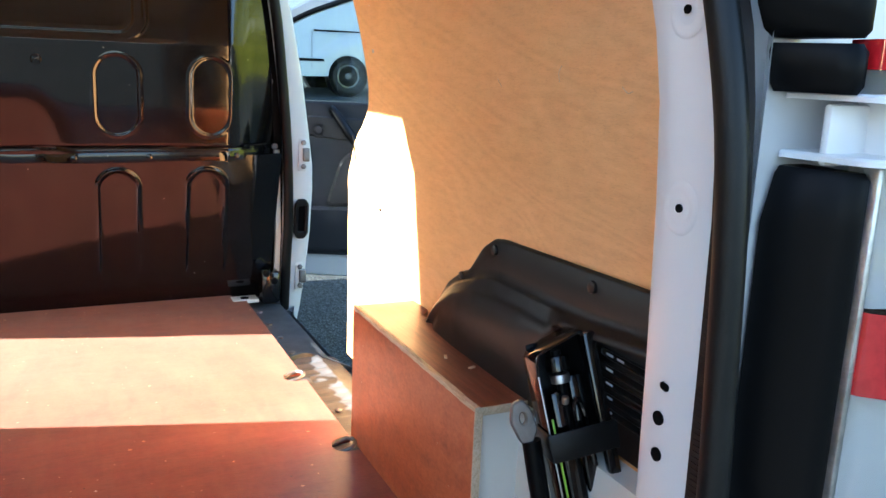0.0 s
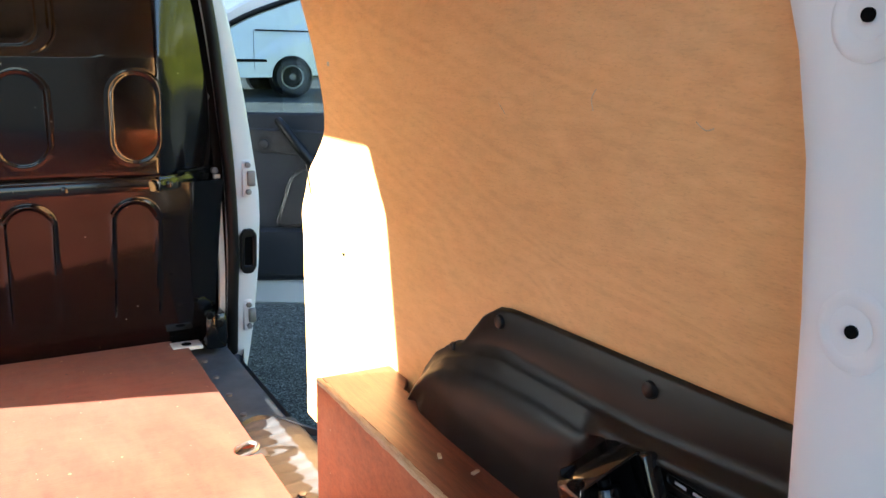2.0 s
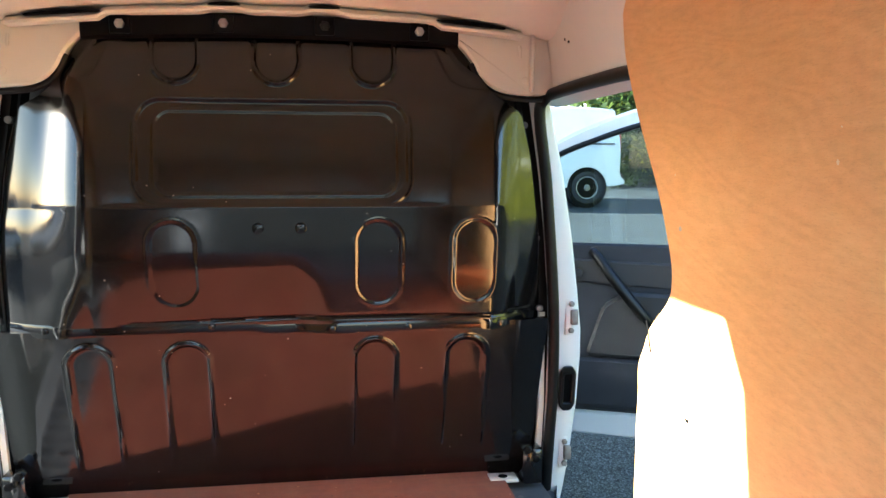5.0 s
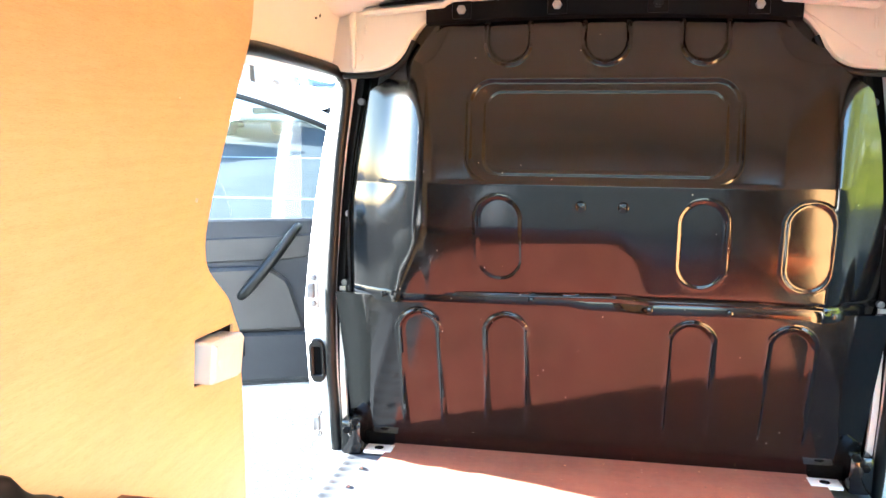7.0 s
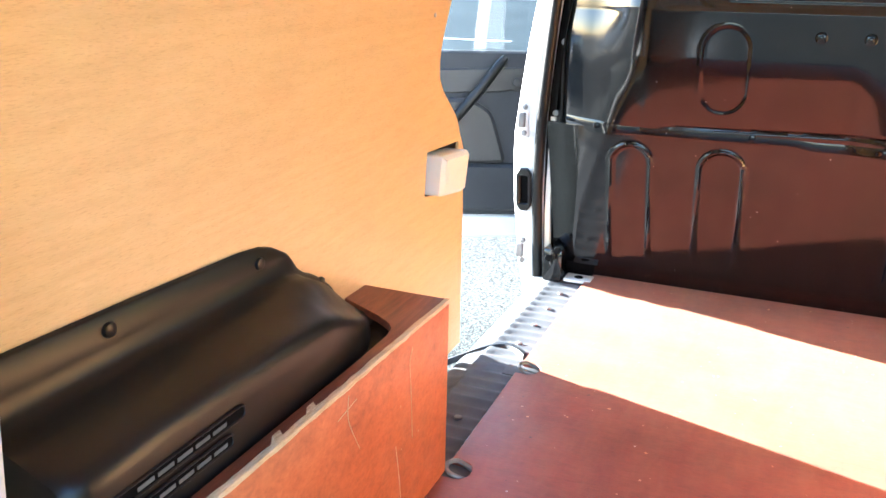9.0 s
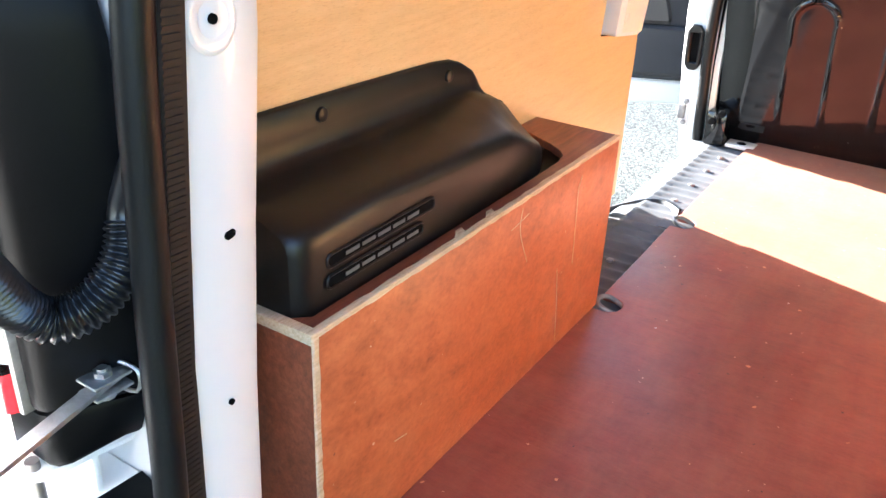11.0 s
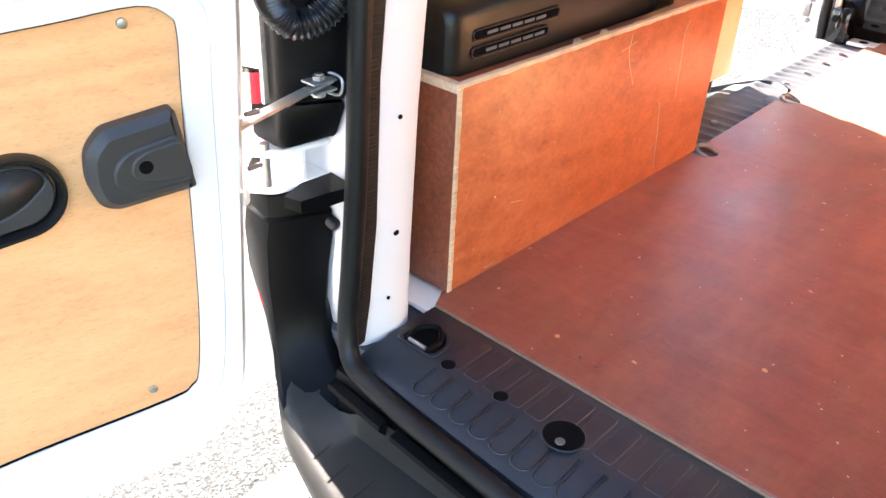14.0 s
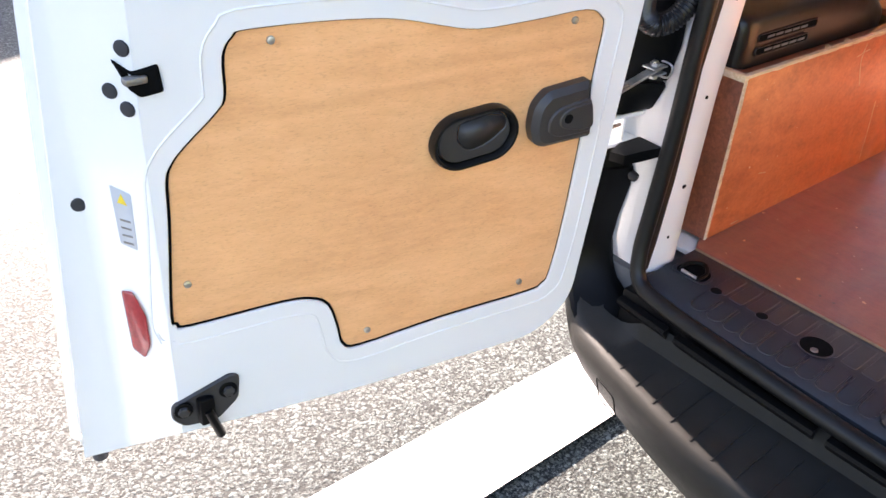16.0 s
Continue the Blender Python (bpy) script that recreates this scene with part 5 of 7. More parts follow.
# scuff strips under the seal
for x0, x1 in ((-0.545, -0.44), (-0.42, -0.17), (-0.15, 0.17), (0.19, 0.44), (0.46, 0.56)):
    g = Geo()
    rings = []
    for i in range(9):
        x = x0 + (x1 - x0) * i / 8
        y = -0.118 - 0.03 * (1 - (x / 0.62) ** 2)
        rings.append([(x, y + 0.014, 0.558), (x, y + 0.001, 0.556), (x, y - 0.001, 0.550), (x, y + 0.012, 0.534)])
    g.loft(rings)
    part("scuff_strip", g, M_TRIM, bumper)
# valance between sill and bumper
part("rear_valance", Geo().box((-0.55, -0.11, 0.40), (0.575, -0.07, 0.572), 0.008), M_TRIM, van)
for x in (-0.47, 0.47):
    i = min(range(len(plan)), key=lambda k: abs(plan[k][0] - x))
    a, b = plan[i - 1], plan[i + 1]
    t = Vector((b[0] - a[0], b[1] - a[1])).normalized()
    n2 = Vector((t.y, -t.x))
    sq = rounded([(-0.028, -0.026), (0.028, -0.026), (0.028, 0.026), (-0.028, 0.026)], 0.008, 3)
    sq2 = shrink(sq, 0.002)
    f = lambda u, v, w, x=x, y=plan[i][1], t=t, n2=n2: (x + t.x * u + n2.x * (0.0165 + 0.28 * v + w), y + t.y * u + n2.y * (0.0165 + 0.28 * v + w), 0.425 + v)
    part("towing_cover", Geo().plate(sq, 0.002, f, 0.0008, holes=[sq2]), M_DARK, bumper)
for x, z in ((-0.16, 0.43), (0.16, 0.43)):
    i = min(range(len(plan)), key=lambda k: abs(plan[k][0] - x))
    a, b = plan[i - 1], plan[i + 1]
    t = Vector((b[0] - a[0], b[1] - a[1])).normalized()
    n2 = Vector((t.y, -t.x))
    q = Vector((plan[i][0], plan[i][1])) + n2 * 0.012
    part("parking_sensor", Geo().cyl((q.x, q.y, z), (q.x + n2.x * 0.012, q.y + n2.y * 0.012, z), 0.012, 16, bevel=0.002), M_TRIM, bumper)

# ---- open rear door ----
rear_door = new("rear_door")
rear_door.parent = van
tagged(rear_door, "white rear door standing open, lined with varnished plywood")


def on_door(y, z, w):
    """Inner face of the open rear door; w towards the load space. Its free edge slopes back to a flat flange."""
    back = 0.06 * max(0.0, min(1.0, (-0.836 - y) / 0.067))
    y, z = -0.905 + (y + 0.905) * (1 + back / 0.86), 1.363 + (z - 1.363) * (1 + back / 0.86)
    w = w - back * (1 - 0.5 * max(0.0, min(1.0, (-0.022 - w) / 0.05)))
    return (-0.556 + 0.25 * (y + 0.33) + 0.04 * (z - 1.058) + 0.97 * w, y - 0.24 * w, z)


ply = [(-0.282, 1.062), (-0.307, 1.073), (-0.378, 1.066), (-0.453, 1.061), (-0.504, 1.070), (-0.559, 1.082), (-0.63, 1.086), (-0.72, 1.084), (-0.735, 1.078), (-0.746, 1.058), (-0.747, 1.013), (-0.757, 0.995), (-0.793, 0.959), (-0.808, 0.94), (-0.815, 0.92), (-0.818, 0.862),
       (-0.828, 0.735), (-0.823, 0.718), (-0.808, 0.711), (-0.695, 0.717), (-0.655, 0.712), (-0.632, 0.695), (-0.62, 0.655), (-0.612, 0.622), (-0.586, 0.611), (-0.467, 0.626), (-0.325, 0.636), (-0.300, 0.645), (-0.29, 0.665), (-0.282, 0.767), (-0.278, 0.978), (-0.276, 1.045)]
ply = [tuple(p) for p in smooth_path([(a, b, 0) for a, b in ply], 4, closed=True)]
ply = [(a, b) for a, b, _ in ply]
if area(ply) < 0:
    ply = ply[::-1]
recess = [(u - 0.0022, v) for u, v in shrink(ply, -0.0011)]
skin = rounded([(-0.245, 0.60), (-0.225, 1.05), (-0.212, 1.66), (-0.86, 1.66), (-0.90, 1.25), (-0.915, 1.13), (-0.935, 0.83), (-0.956, 0.535), (-0.903, 0.534), (-0.836, 0.532), (-0.60, 0.530), (-0.30, 0.545)], [0.05, 0.02, 0.1, 0.12, 0.02, 0.02, 0.02, 0.02, 0.001, 0.001, 0.02, 0.06], 5)
face = rounded([(-0.245, 0.60), (-0.225, 1.05), (-0.212, 1.66), (-0.836, 1.66), (-0.836, 0.532), (-0.60, 0.530), (-0.30, 0.545)], [0.05, 0.02, 0.1, 0.001, 0.001, 0.02, 0.06], 5)
window = rounded([(-0.29, 1.21), (-0.29, 1.58), (-0.80, 1.58), (-0.82, 1.21)], 0.05, 5)
part("inner_frame", Geo().plate(face, 0.014, on_door, 0.001, holes=[recess, window], w0=-0.012), M_WHITE, rear_door)
part("inner_skin", Geo().plate(shrink(face, 0.006), 0.004, on_door, 0.001, holes=[window], w0=-0.022), M_WHITE, rear_door)
# the free edge: a sloping face and a flat flange
g = Geo()
rings = []
for v in np.linspace(0.534, 1.65, 26):
    rim = float(np.interp(v, [0.534, 0.83, 1.13, 1.25, 1.65], [-0.955, -0.935, -0.915, -0.90, -0.862]))
    us = [max(u, rim) for u in (-0.8355, -0.839, -0.853, -0.87, -0.886, -0.9, -0.906)] + [rim]
    rings.append([on_door(u, v, 0.002) for u in us] + [on_door(u, v, -0.006) for u in reversed(us)])
g.loft(rings)
part("edge_return", g, M_WHITE, rear_door)


def flare(u):
    """The outer skin reaches past the inner frame at the hinge."""
    return u + 0.026 * max(0.0, min(1.0, (u + 0.34) / 0.08))


part("outer_skin", Geo().plate([(flare(u), v) for u, v in skin], 0.02, on_door, 0.004, holes=[window], w0=-0.075), M_WHITE, rear_door)
# folded edge round the door
g = Geo()
rings = []
for u, v in skin + skin[:1]:
    rings.append([on_door(flare(u) - 0.002, v, -0.058), on_door(flare(u) - 0.012, v, -0.045), on_door(u + 0.4 * (flare(u) - u), v, -0.022), on_door(u, v, -0.005), on_door(u * 1.002, v, -0.012), on_door(u * 1.002, v, -0.058)])
g.loft(rings)
part("door_edge", g, M_WHITE, rear_door)
part("window_pane", Geo().plate(shrink(window, -0.005), 0.004, on_door, 0.001, w0=-0.05), M_CARGLASS, rear_door)
# raised bead lines pressed into the frame
for off in (-0.024,):
    path = [on_door(u, v, 0.0015) for u, v in shrink(ply, off)]
    part("pressed_bead", Geo().tube(path + path[:1], 0.0018, 6), M_WHITE, rear_door)
# shade of the gap round the panel, put in as black strip and backing
gap_outline = [(u - 0.0022, v) for u, v in shrink(ply, -0.0010)]
part("gap_shade_strip", Geo().plate(gap_outline, 0.0095, on_door, 0, holes=[shrink(ply, 0.0004)], w0=-0.0115), M_DARK, rear_door, "black strip painting the shade in the gap round the plywood panel")
part("gap_shade_backing", Geo().plate(shrink(ply, -0.004), 0.002, on_door, 0, w0=-0.0178), M_DARK, rear_door)
panel = part("plywood_panel", Geo().plate(ply, 0.005, on_door, 0.0012, w0=-0.009), M_DOORPLY, rear_door, "pale varnished plywood panel")
for y, z in ((-0.697, 1.070), (-0.321, 1.060), (-0.807, 0.774), (-0.341, 0.658), (-0.578, 0.634)):
    part("screw", Geo().cyl(on_door(y, z, -0.005), on_door(y, z, -0.0005), 0.0048, 14, bevel=0.0015), M_STEEL, panel)
# oval grip with recessed bowl
def oval(cy, cz, a, b, tilt, n=40, sq=2.6):
    out = []
    for i in range(n):
        t = 2 * math.pi * i / n
        c, s_ = math.cos(t), math.sin(t)
        u = a * math.copysign(abs(c) ** (2 / sq), c)
        v = b * math.copysign(abs(s_) ** (2 / sq), s_)
        out.append((cy + u * math.cos(tilt) - v * math.sin(tilt), cz + u * math.sin(tilt) + v * math.cos(tilt)))
    return out


grip = new("grip_handle")
grip.parent = rear_door
tagged(grip, "black oval recessed grip")
tl = 0.15


def pill(cy, cz, a, b, tilt):
    """Rounded oblong, its ends nearly half circles."""
    q = [(math.copysign(a - b, math.cos(t)) + b * math.cos(t), b * math.sin(t)) for t in (2 * math.pi * (i + 0.5) / 40 for i in range(40))] if a > b else [(a * math.cos(t), b * math.sin(t)) for t in (2 * math.pi * (i + 0.5) / 40 for i in range(40))]
    return [(cy + u * math.cos(tilt) - v * math.sin(tilt), cz + u * math.sin(tilt) + v * math.cos(tilt)) for u, v in q]


g = Geo()
rings = []
for sc, w in ((1.0, -0.004), (1.0, 0.006), (0.97, 0.011), (0.90, 0.011), (0.85, 0.006), (0.83, -0.002)):
    rings.append([on_door(u, v, w) for u, v in pill(-0.446, 0.919, 0.060 - 0.05 * (1 - sc), 0.0395 - 0.05 * (1 - sc), tl)])
g.loft(rings, cap=False)
part("grip_rim", g, M_PLASTIC, grip)


def tilted(pts):
    return [(-0.446 + u * math.cos(tl) - v * math.sin(tl), 0.919 + u * math.sin(tl) + v * math.cos(tl)) for u, v in pts]


bowl = rounded([(-0.019, 0.025), (-0.025, 0.004), (-0.011, -0.017), (0.018, -0.013), (0.045, 0.005), (0.043, 0.019), (0.024, 0.0265)], [0.006, 0.012, 0.012, 0.02, 0.008, 0.008, 0.012], 5)
part("grip_lever", Geo().plate(pill(-0.446, 0.919, 0.0505, 0.0305, tl), 0.008, on_door, 0.002, holes=[tilted(bowl)], w0=-0.004), M_TRIMDARK, grip)
g = Geo()
rings = []
for k in range(9):
    t = k / 8
    c = 1 - 0.92 * t
    rings.append([on_door(u, v, 0.0035 - 0.020 * math.sin(t * math.pi / 2) ** 0.8) for u, v in tilted([(0.002 + (u - 0.002) * c, 0.010 + (v - 0.010) * c) for u, v in bowl])])
g.loft(rings, cap=True)
part("grip_bowl", g, M_TRIMDARK, grip, sharp=180)
# moulded cap over the check strap
capo = rounded([(-0.277, 0.900), (-0.290, 0.983), (-0.353, 0.973), (-0.369, 0.955), (-0.371, 0.922), (-0.363, 0.900), (-0.349, 0.893)], [0.004, 0.006, 0.006, 0.02, 0.02, 0.015, 0.012], 4)
cap = part("strap_cap", Geo().plate(capo, 0.022, on_door, 0.008, w0=-0.003), M_TRIMDARK, rear_door, "charcoal plastic cap with one screw hole")
cin = rounded([(-0.281, 0.912), (-0.290, 0.962), (-0.338, 0.952), (-0.351, 0.937), (-0.349, 0.917), (-0.333, 0.909)], 0.01, 4)
part("cap_pad", Geo().plate(cin, 0.004, on_door, 0.002, w0=0.018), M_TRIMDARK, cap)
tongue = rounded([(-0.281, 0.918), (-0.289, 0.956), (-0.322, 0.9505), (-0.334, 0.943), (-0.336, 0.930), (-0.328, 0.922), (-0.31, 0.917)], 0.008, 4)
part("cap_tongue", Geo().plate(tongue, 0.003, on_door, 0.0015, w0=0.0205), M_TRIMDARK, cap)
part("screw_hole", Geo().cyl(on_door(-0.323, 0.936, 0.022), on_door(-0.323, 0.936, 0.0239), 0.0065, 16), M_DARK, cap)
# latch, plugs, reflector, sticker, lower bolt plate
lat = rounded([(-0.855, 1.068), (-0.838, 1.052), (-0.828, 1.054), (-0.812, 1.058), (-0.809, 1.028), (-0.832, 1.024), (-0.842, 1.034)], 0.003, 2)
latch = part("door_latch", Geo().plate(lat, 0.006, on_door, 0.002, w0=0.001), M_DARK, rear_door, "black latch slot")
part("latch_claw", Geo().box((-0.006, -0.012, -0.004), (0.006, 0.012, 0.004), 0.002, m=Matrix.Translation(on_door(-0.836, 1.045, 0.008))), M_DULLSTEEL, latch)
for y, z in ((-0.843, 1.077), (-0.859, 1.034), (-0.845, 1.012), (-0.906, 0.909)):
    p = Vector(on_door(y, z, 0.002))
    n3 = (Vector(on_door(y, z + 0.004, 0.002)) - p).cross(Vector(on_door(y + 0.003, z, 0.002)) - Vector(on_door(y - 0.003, z, 0.002))).normalized()
    n3 = n3 if n3.x > 0 else -n3
    part("grommet", Geo().cyl(p - n3 * 0.003, p + n3 * 0.0028, 0.0088, 16, bevel=0.0015), M_TRIMGREY, rear_door)
rf = rounded([(-0.880, 0.788), (-0.868, 0.782), (-0.858, 0.745), (-0.858, 0.70), (-0.866, 0.681), (-0.878, 0.700)], 0.004, 2)
part("reflector", Geo().plate(rf, 0.006, on_door, 0.002, w0=0.002), M_REFL, rear_door, "red door reflector")
lb = rounded([(-0.874, 0.928), (-0.855, 0.912), (-0.856, 0.838), (-0.872, 0.852)], 0.002, 2)
lab = part("sticker", Geo().plate(lb, 0.0012, on_door, 0.0004, w0=0.0018), M_LABEL_SLOTLIGHT, rear_door, "grey printed warning sticker")
part("sticker_mark", Geo().plate([(-0.869, 0.905), (-0.860, 0.899), (-0.8645, 0.915)], 0.0006, on_door, 0.0001, w0=0.0031), M_YELLOW, lab)
for k in range(4):
    part("sticker_bar", Geo().plate([(-0.869, 0.882 - k * 0.01), (-0.859, 0.876 - k * 0.01), (-0.859, 0.8785 - k * 0.01), (-0.869, 0.8845 - k * 0.01)], 0.0005, on_door, 0.0001, w0=0.0031), M_DULLSTEEL, lab)
bp = rounded([(-0.845, 0.590), (-0.847, 0.566), (-0.832, 0.548), (-0.789, 0.546), (-0.760, 0.576), (-0.757, 0.616), (-0.768, 0.622)], 0.008, 3)
plate = part("bolt_plate", Geo().plate(bp, 0.006, on_door, 0.002, w0=0.0015), M_TRIMDARK, rear_door, "dark brown-black steel bolt plate")
for y, z in ((-0.831, 0.579), (-0.773, 0.597)):
    part("washer", Geo().cyl(on_door(y, z, 0.006), on_door(y, z, 0.0095), 0.0125, 20, bevel=0.001), M_TRIM, plate)
    part("bolt", Geo().cyl(on_door(y, z, 0.009), on_door(y, z, 0.015), 0.008, 6, bevel=0.002), M_TRIMDARK, plate)
part("bolt_rod", Geo().cyl(on_door(-0.802, 0.575, 0.014), on_door(-0.787, 0.522, 0.014), 0.0065, 10, bevel=0.003).box((-0.008, -0.011, -0.024), (0.008, 0.011, 0.02), 0.004, m=Matrix.Translation(on_door(-0.803, 0.574, 0.008))), M_TRIM, plate)
part("corner_buffer", Geo().cyl(on_door(-0.937, 0.530, -0.02), on_door(-0.937, 0.508, -0.02), 0.011, 12, bevel=0.003), M_TRIMGREY, rear_door)
# hinge-side edge face of the door with two studs
for z in (0.955, 0.895):
    part("edge_stud", Geo().cyl(on_door(-0.215, z - 0.005, -0.02), on_door(-0.200, z - 0.005, -0.024), 0.0028, 10), M_DULLSTEEL, rear_door)
for zc in (0.82, 1.28):
    part("hinge_arm", Geo().box((-0.70, -0.225, zc - 0.016), (-0.618, -0.165, zc + 0.010), 0.008), M_WHITE, rear_door)
# check strap
strap = new("check_strap")
strap.parent = van
tagged(strap, "zinc-plated steel door check strap")
a, b = Vector((-0.598, -0.040, 0.943)), Vector((-0.565, -0.240, 0.928))
g = Geo()
d = (b - a).normalized()
rings = []
for t in (0, 1):
    p = a + (b - a) * t
    rings.append([p + Vector((-0.007, 0, -0.002)), p + Vector((0.007, 0, -0.002)), p + Vector((0.007, 0, 0.002)), p + Vector((-0.007, 0, 0.002))])
g.loft(rings)
part("bar", g, M_STEEL, strap)
c = a + (b - a) * 0.22
part("clamp_plate", Geo().box((-0.012, -0.016, -0.007), (0.012, 0.018, -0.004), 0.002, m=Matrix.Translation(c)).box((-0.012, -0.016, 0.004), (0.012, 0.018, 0.007), 0.002, m=Matrix.Translation(c)), M_STEEL, strap)
part("clamp_bolt", Geo().cyl(c + Vector((0, 0, -0.014)), c + Vector((0, 0, 0.014)), 0.0045, 8).cyl(c + Vector((0, 0, 0.007)), c + Vector((0, 0, 0.0115)), 0.0075, 6).cyl(c + Vector((0, 0, -0.013)), c + Vector((0, 0, -0.008)), 0.0075, 10), M_STEEL, strap)
part("spring_clip", Geo().tube(smooth_path([c + Vector(v) for v in ((-0.010, 0.010, -0.009), (0.016, 0.016, -0.011), (0.018, 0.018, 0.008), (-0.003, 0.014, 0.011), (-0.005, 0.010, 0.004))], 4), 0.0018, 6), M_STEEL, strap)
part("anchor_plate", Geo().box((-0.615, -0.056, 0.925), (-0.59, -0.048, 0.985), 0.003), M_STEEL, strap)
# corrugated cable sleeve from pillar to door
hose = smooth_path([(-0.556, -0.048, 1.125), (-0.566, -0.052, 1.10), (-0.571, -0.056, 1.08), (-0.565, -0.065, 1.057), (-0.563, -0.080, 1.038), (-0.570, -0.100, 1.021), (-0.582, -0.121, 1.017), (-0.587, -0.140, 1.036),
                    (-0.576, -0.160, 1.070), (-0.562, -0.182, 1.106), (-0.554, -0.206, 1.132), (-0.556, -0.245, 1.152)], 14)
run = [0.0]
for p, q in zip(hose, hose[1:]):
    run.append(run[-1] + (q - p).length)
dense, rad = [], []
for i in range(int(run[-1] / 0.0011)):
    d = i * 0.0011
    dense.append(Vector([float(np.interp(d, run, [p[k] for p in hose])) for k in range(3)]))
    f = d / run[-1]
    rad.append(0.0156 + 0.0015 * math.cos(2 * math.pi * d / 0.0055) if 0.16 < f < 0.83 else 0.0142)
part("cable_sleeve", Geo().tube(dense, rad, 14), M_SLEEVE, van, "black corrugated rubber cable sleeve", sharp=80)

# ---- cab doors, open ----
for s in (-1, 1):
    cd = new("cab_door")
    cd.parent = van
    tagged(cd, "white cab door standing open, charcoal plastic inner trim")
    ca, sa = math.cos(radians(65)), math.sin(radians(65))

    def on_cab(u, v, w, s=s, ca=ca, sa=sa):
        """u from the hinge to the latch, v up, w towards the load space side of the door."""
        return (s * (0.80 + u * sa - w * ca), 2.80 - u * ca - w * sa, v)
    outer = rounded([(0.0, 0.44), (0.95, 0.42), (1.04, 0.6), (1.06, 1.14), (1.02, 1.66), (0.85, 1.715), (0.51, 1.655), (0.19, 1.535), (-0.06, 1.36), (-0.04, 1.0)], [0.05, 0.1, 0.05, 0.02, 0.1, 0.1, 0.3, 0.3, 0.03, 0.05], 6)
    win = rounded([(0.05, 1.14), (0.98, 1.14), (0.95, 1.60), (0.83, 1.64), (0.51, 1.583), (0.19, 1.467), (0.03, 1.36)], [0.02, 0.04, 0.08, 0.1, 0.3, 0.3, 0.02], 6)
    part("door_frame", Geo().plate(outer, 0.05, on_cab, 0.012, holes=[win], w0=-0.05), M_WHITE, cd)
    path = [on_cab(u, v, 0.004) for u, v in shrink(win, -0.008)]
    part("window_seal", Geo().tube(path + path[:1], 0.010, 8), M_RUBBER, cd)
    pane = part("window_pane", Geo().plate(shrink(win, -0.004), 0.004, on_cab, 0, w0=-0.028), M_GLASS, cd, "tinted window glass")
    pane.visible_shadow = False
    trim = rounded([(0.03, 0.53), (0.96, 0.53), (1.0, 0.7), (1.0, 1.15), (0.02, 1.15), (0.0, 0.9)], 0.03, 4)
    tr = part("trim_panel", Geo().plate(trim, 0.022, on_cab, 0.008), M_TRIMGREY, cd, "charcoal plastic door trim")
    up = rounded([(0.10, 1.03), (0.36, 1.00), (0.95, 0.985), (0.95, 1.075), (0.36, 1.09), (0.12, 1.10)], 0.02, 4)
    part("trim_insert", Geo().plate(up, 0.012, on_cab, 0.006, w0=0.018), M_TRIMDARK, tr)
    cov = rounded([(0.30, 0.74), (0.95, 0.74), (0.95, 0.97), (0.44, 0.98), (0.36, 0.93)], 0.03, 4)
    part("arm_pocket", Geo().plate(cov, 0.035, on_cab, 0.012, w0=0.018), M_TRIMDARK, tr)
    low = rounded([(0.06, 0.55), (0.94, 0.55), (0.96, 0.74), (0.06, 0.73)], 0.03, 4)
    part("door_bin", Geo().plate(low, 0.03, on_cab, 0.012, w0=0.018), M_TRIMGREY, tr)
    part("bin_slot", Geo().plate(rounded([(0.52, 0.65), (0.64, 0.66), (0.62, 0.70), (0.52, 0.705)], 0.008, 3), 0.003, on_cab, 0.001, w0=0.047), M_DARK, tr)
    hp = smooth_path([on_cab(0.32, 1.125, 0.03), on_cab(0.345, 1.10, 0.055), on_cab(0.40, 1.03, 0.075), on_cab(0.47, 0.945, 0.075), on_cab(0.52, 0.885, 0.06), on_cab(0.535, 0.87, 0.035)], 8)
    part("pull_handle", Geo().tube(hp, [0.014 + 0.006 * math.sin(math.pi * i / (len(hp) - 1)) for i in range(len(hp))], 12), M_PLASTIC, tr, "black pull handle")
    part("release_knob", Geo().cyl(on_cab(0.27, 1.04, 0.02), on_cab(0.27, 1.04, 0.03), 0.035, 24, bevel=0.006).cyl(on_cab(0.27, 1.04, 0.03), on_cab(0.27, 1.04, 0.042), 0.017, 16, bevel=0.004), M_TRIMDARK, tr)
    sp = Geo().plate(rounded([(0.02, 0.445), (0.95, 0.43), (0.96, 0.52), (0.02, 0.525)], 0.02, 3), 0.018, on_cab, 0.006)
    part("door_foot", sp, M_WHITE, cd)

# ---- plywood load floor ----
def notch(y, depth, half, sgn, edge):
    """Points of a rounded cut-out in a long edge, going up in y for the right edge."""
    pts = []
    for i in range(13):
        a = -math.pi / 2 + math.pi * i / 12
        pts.append((edge - sgn * depth * max(0.0, math.cos(a)) ** 0.5, y + half * math.sin(a)))
    return pts


floor_poly = [(-0.532, 0.064), (0.562, 0.064), (0.58, 0.37), (0.58, 0.80)]
floor_poly += notch(0.845, 0.045, 0.028, 1, 0.568) + notch(1.215, 0.045, 0.028, 1, 0.570)
floor_poly += [(0.574, 1.87), (0.545, 1.872), (0.54, 1.945), (-0.54, 1.945), (-0.545, 1.872), (-0.552, 1.87)]
floor_poly += list(reversed(notch(1.262, 0.045, 0.028, -1, -0.548))) + list(reversed(notch(0.84, 0.045, 0.028, -1, -0.541))) + [(-0.55, 0.80), (-0.55, 0.10)]
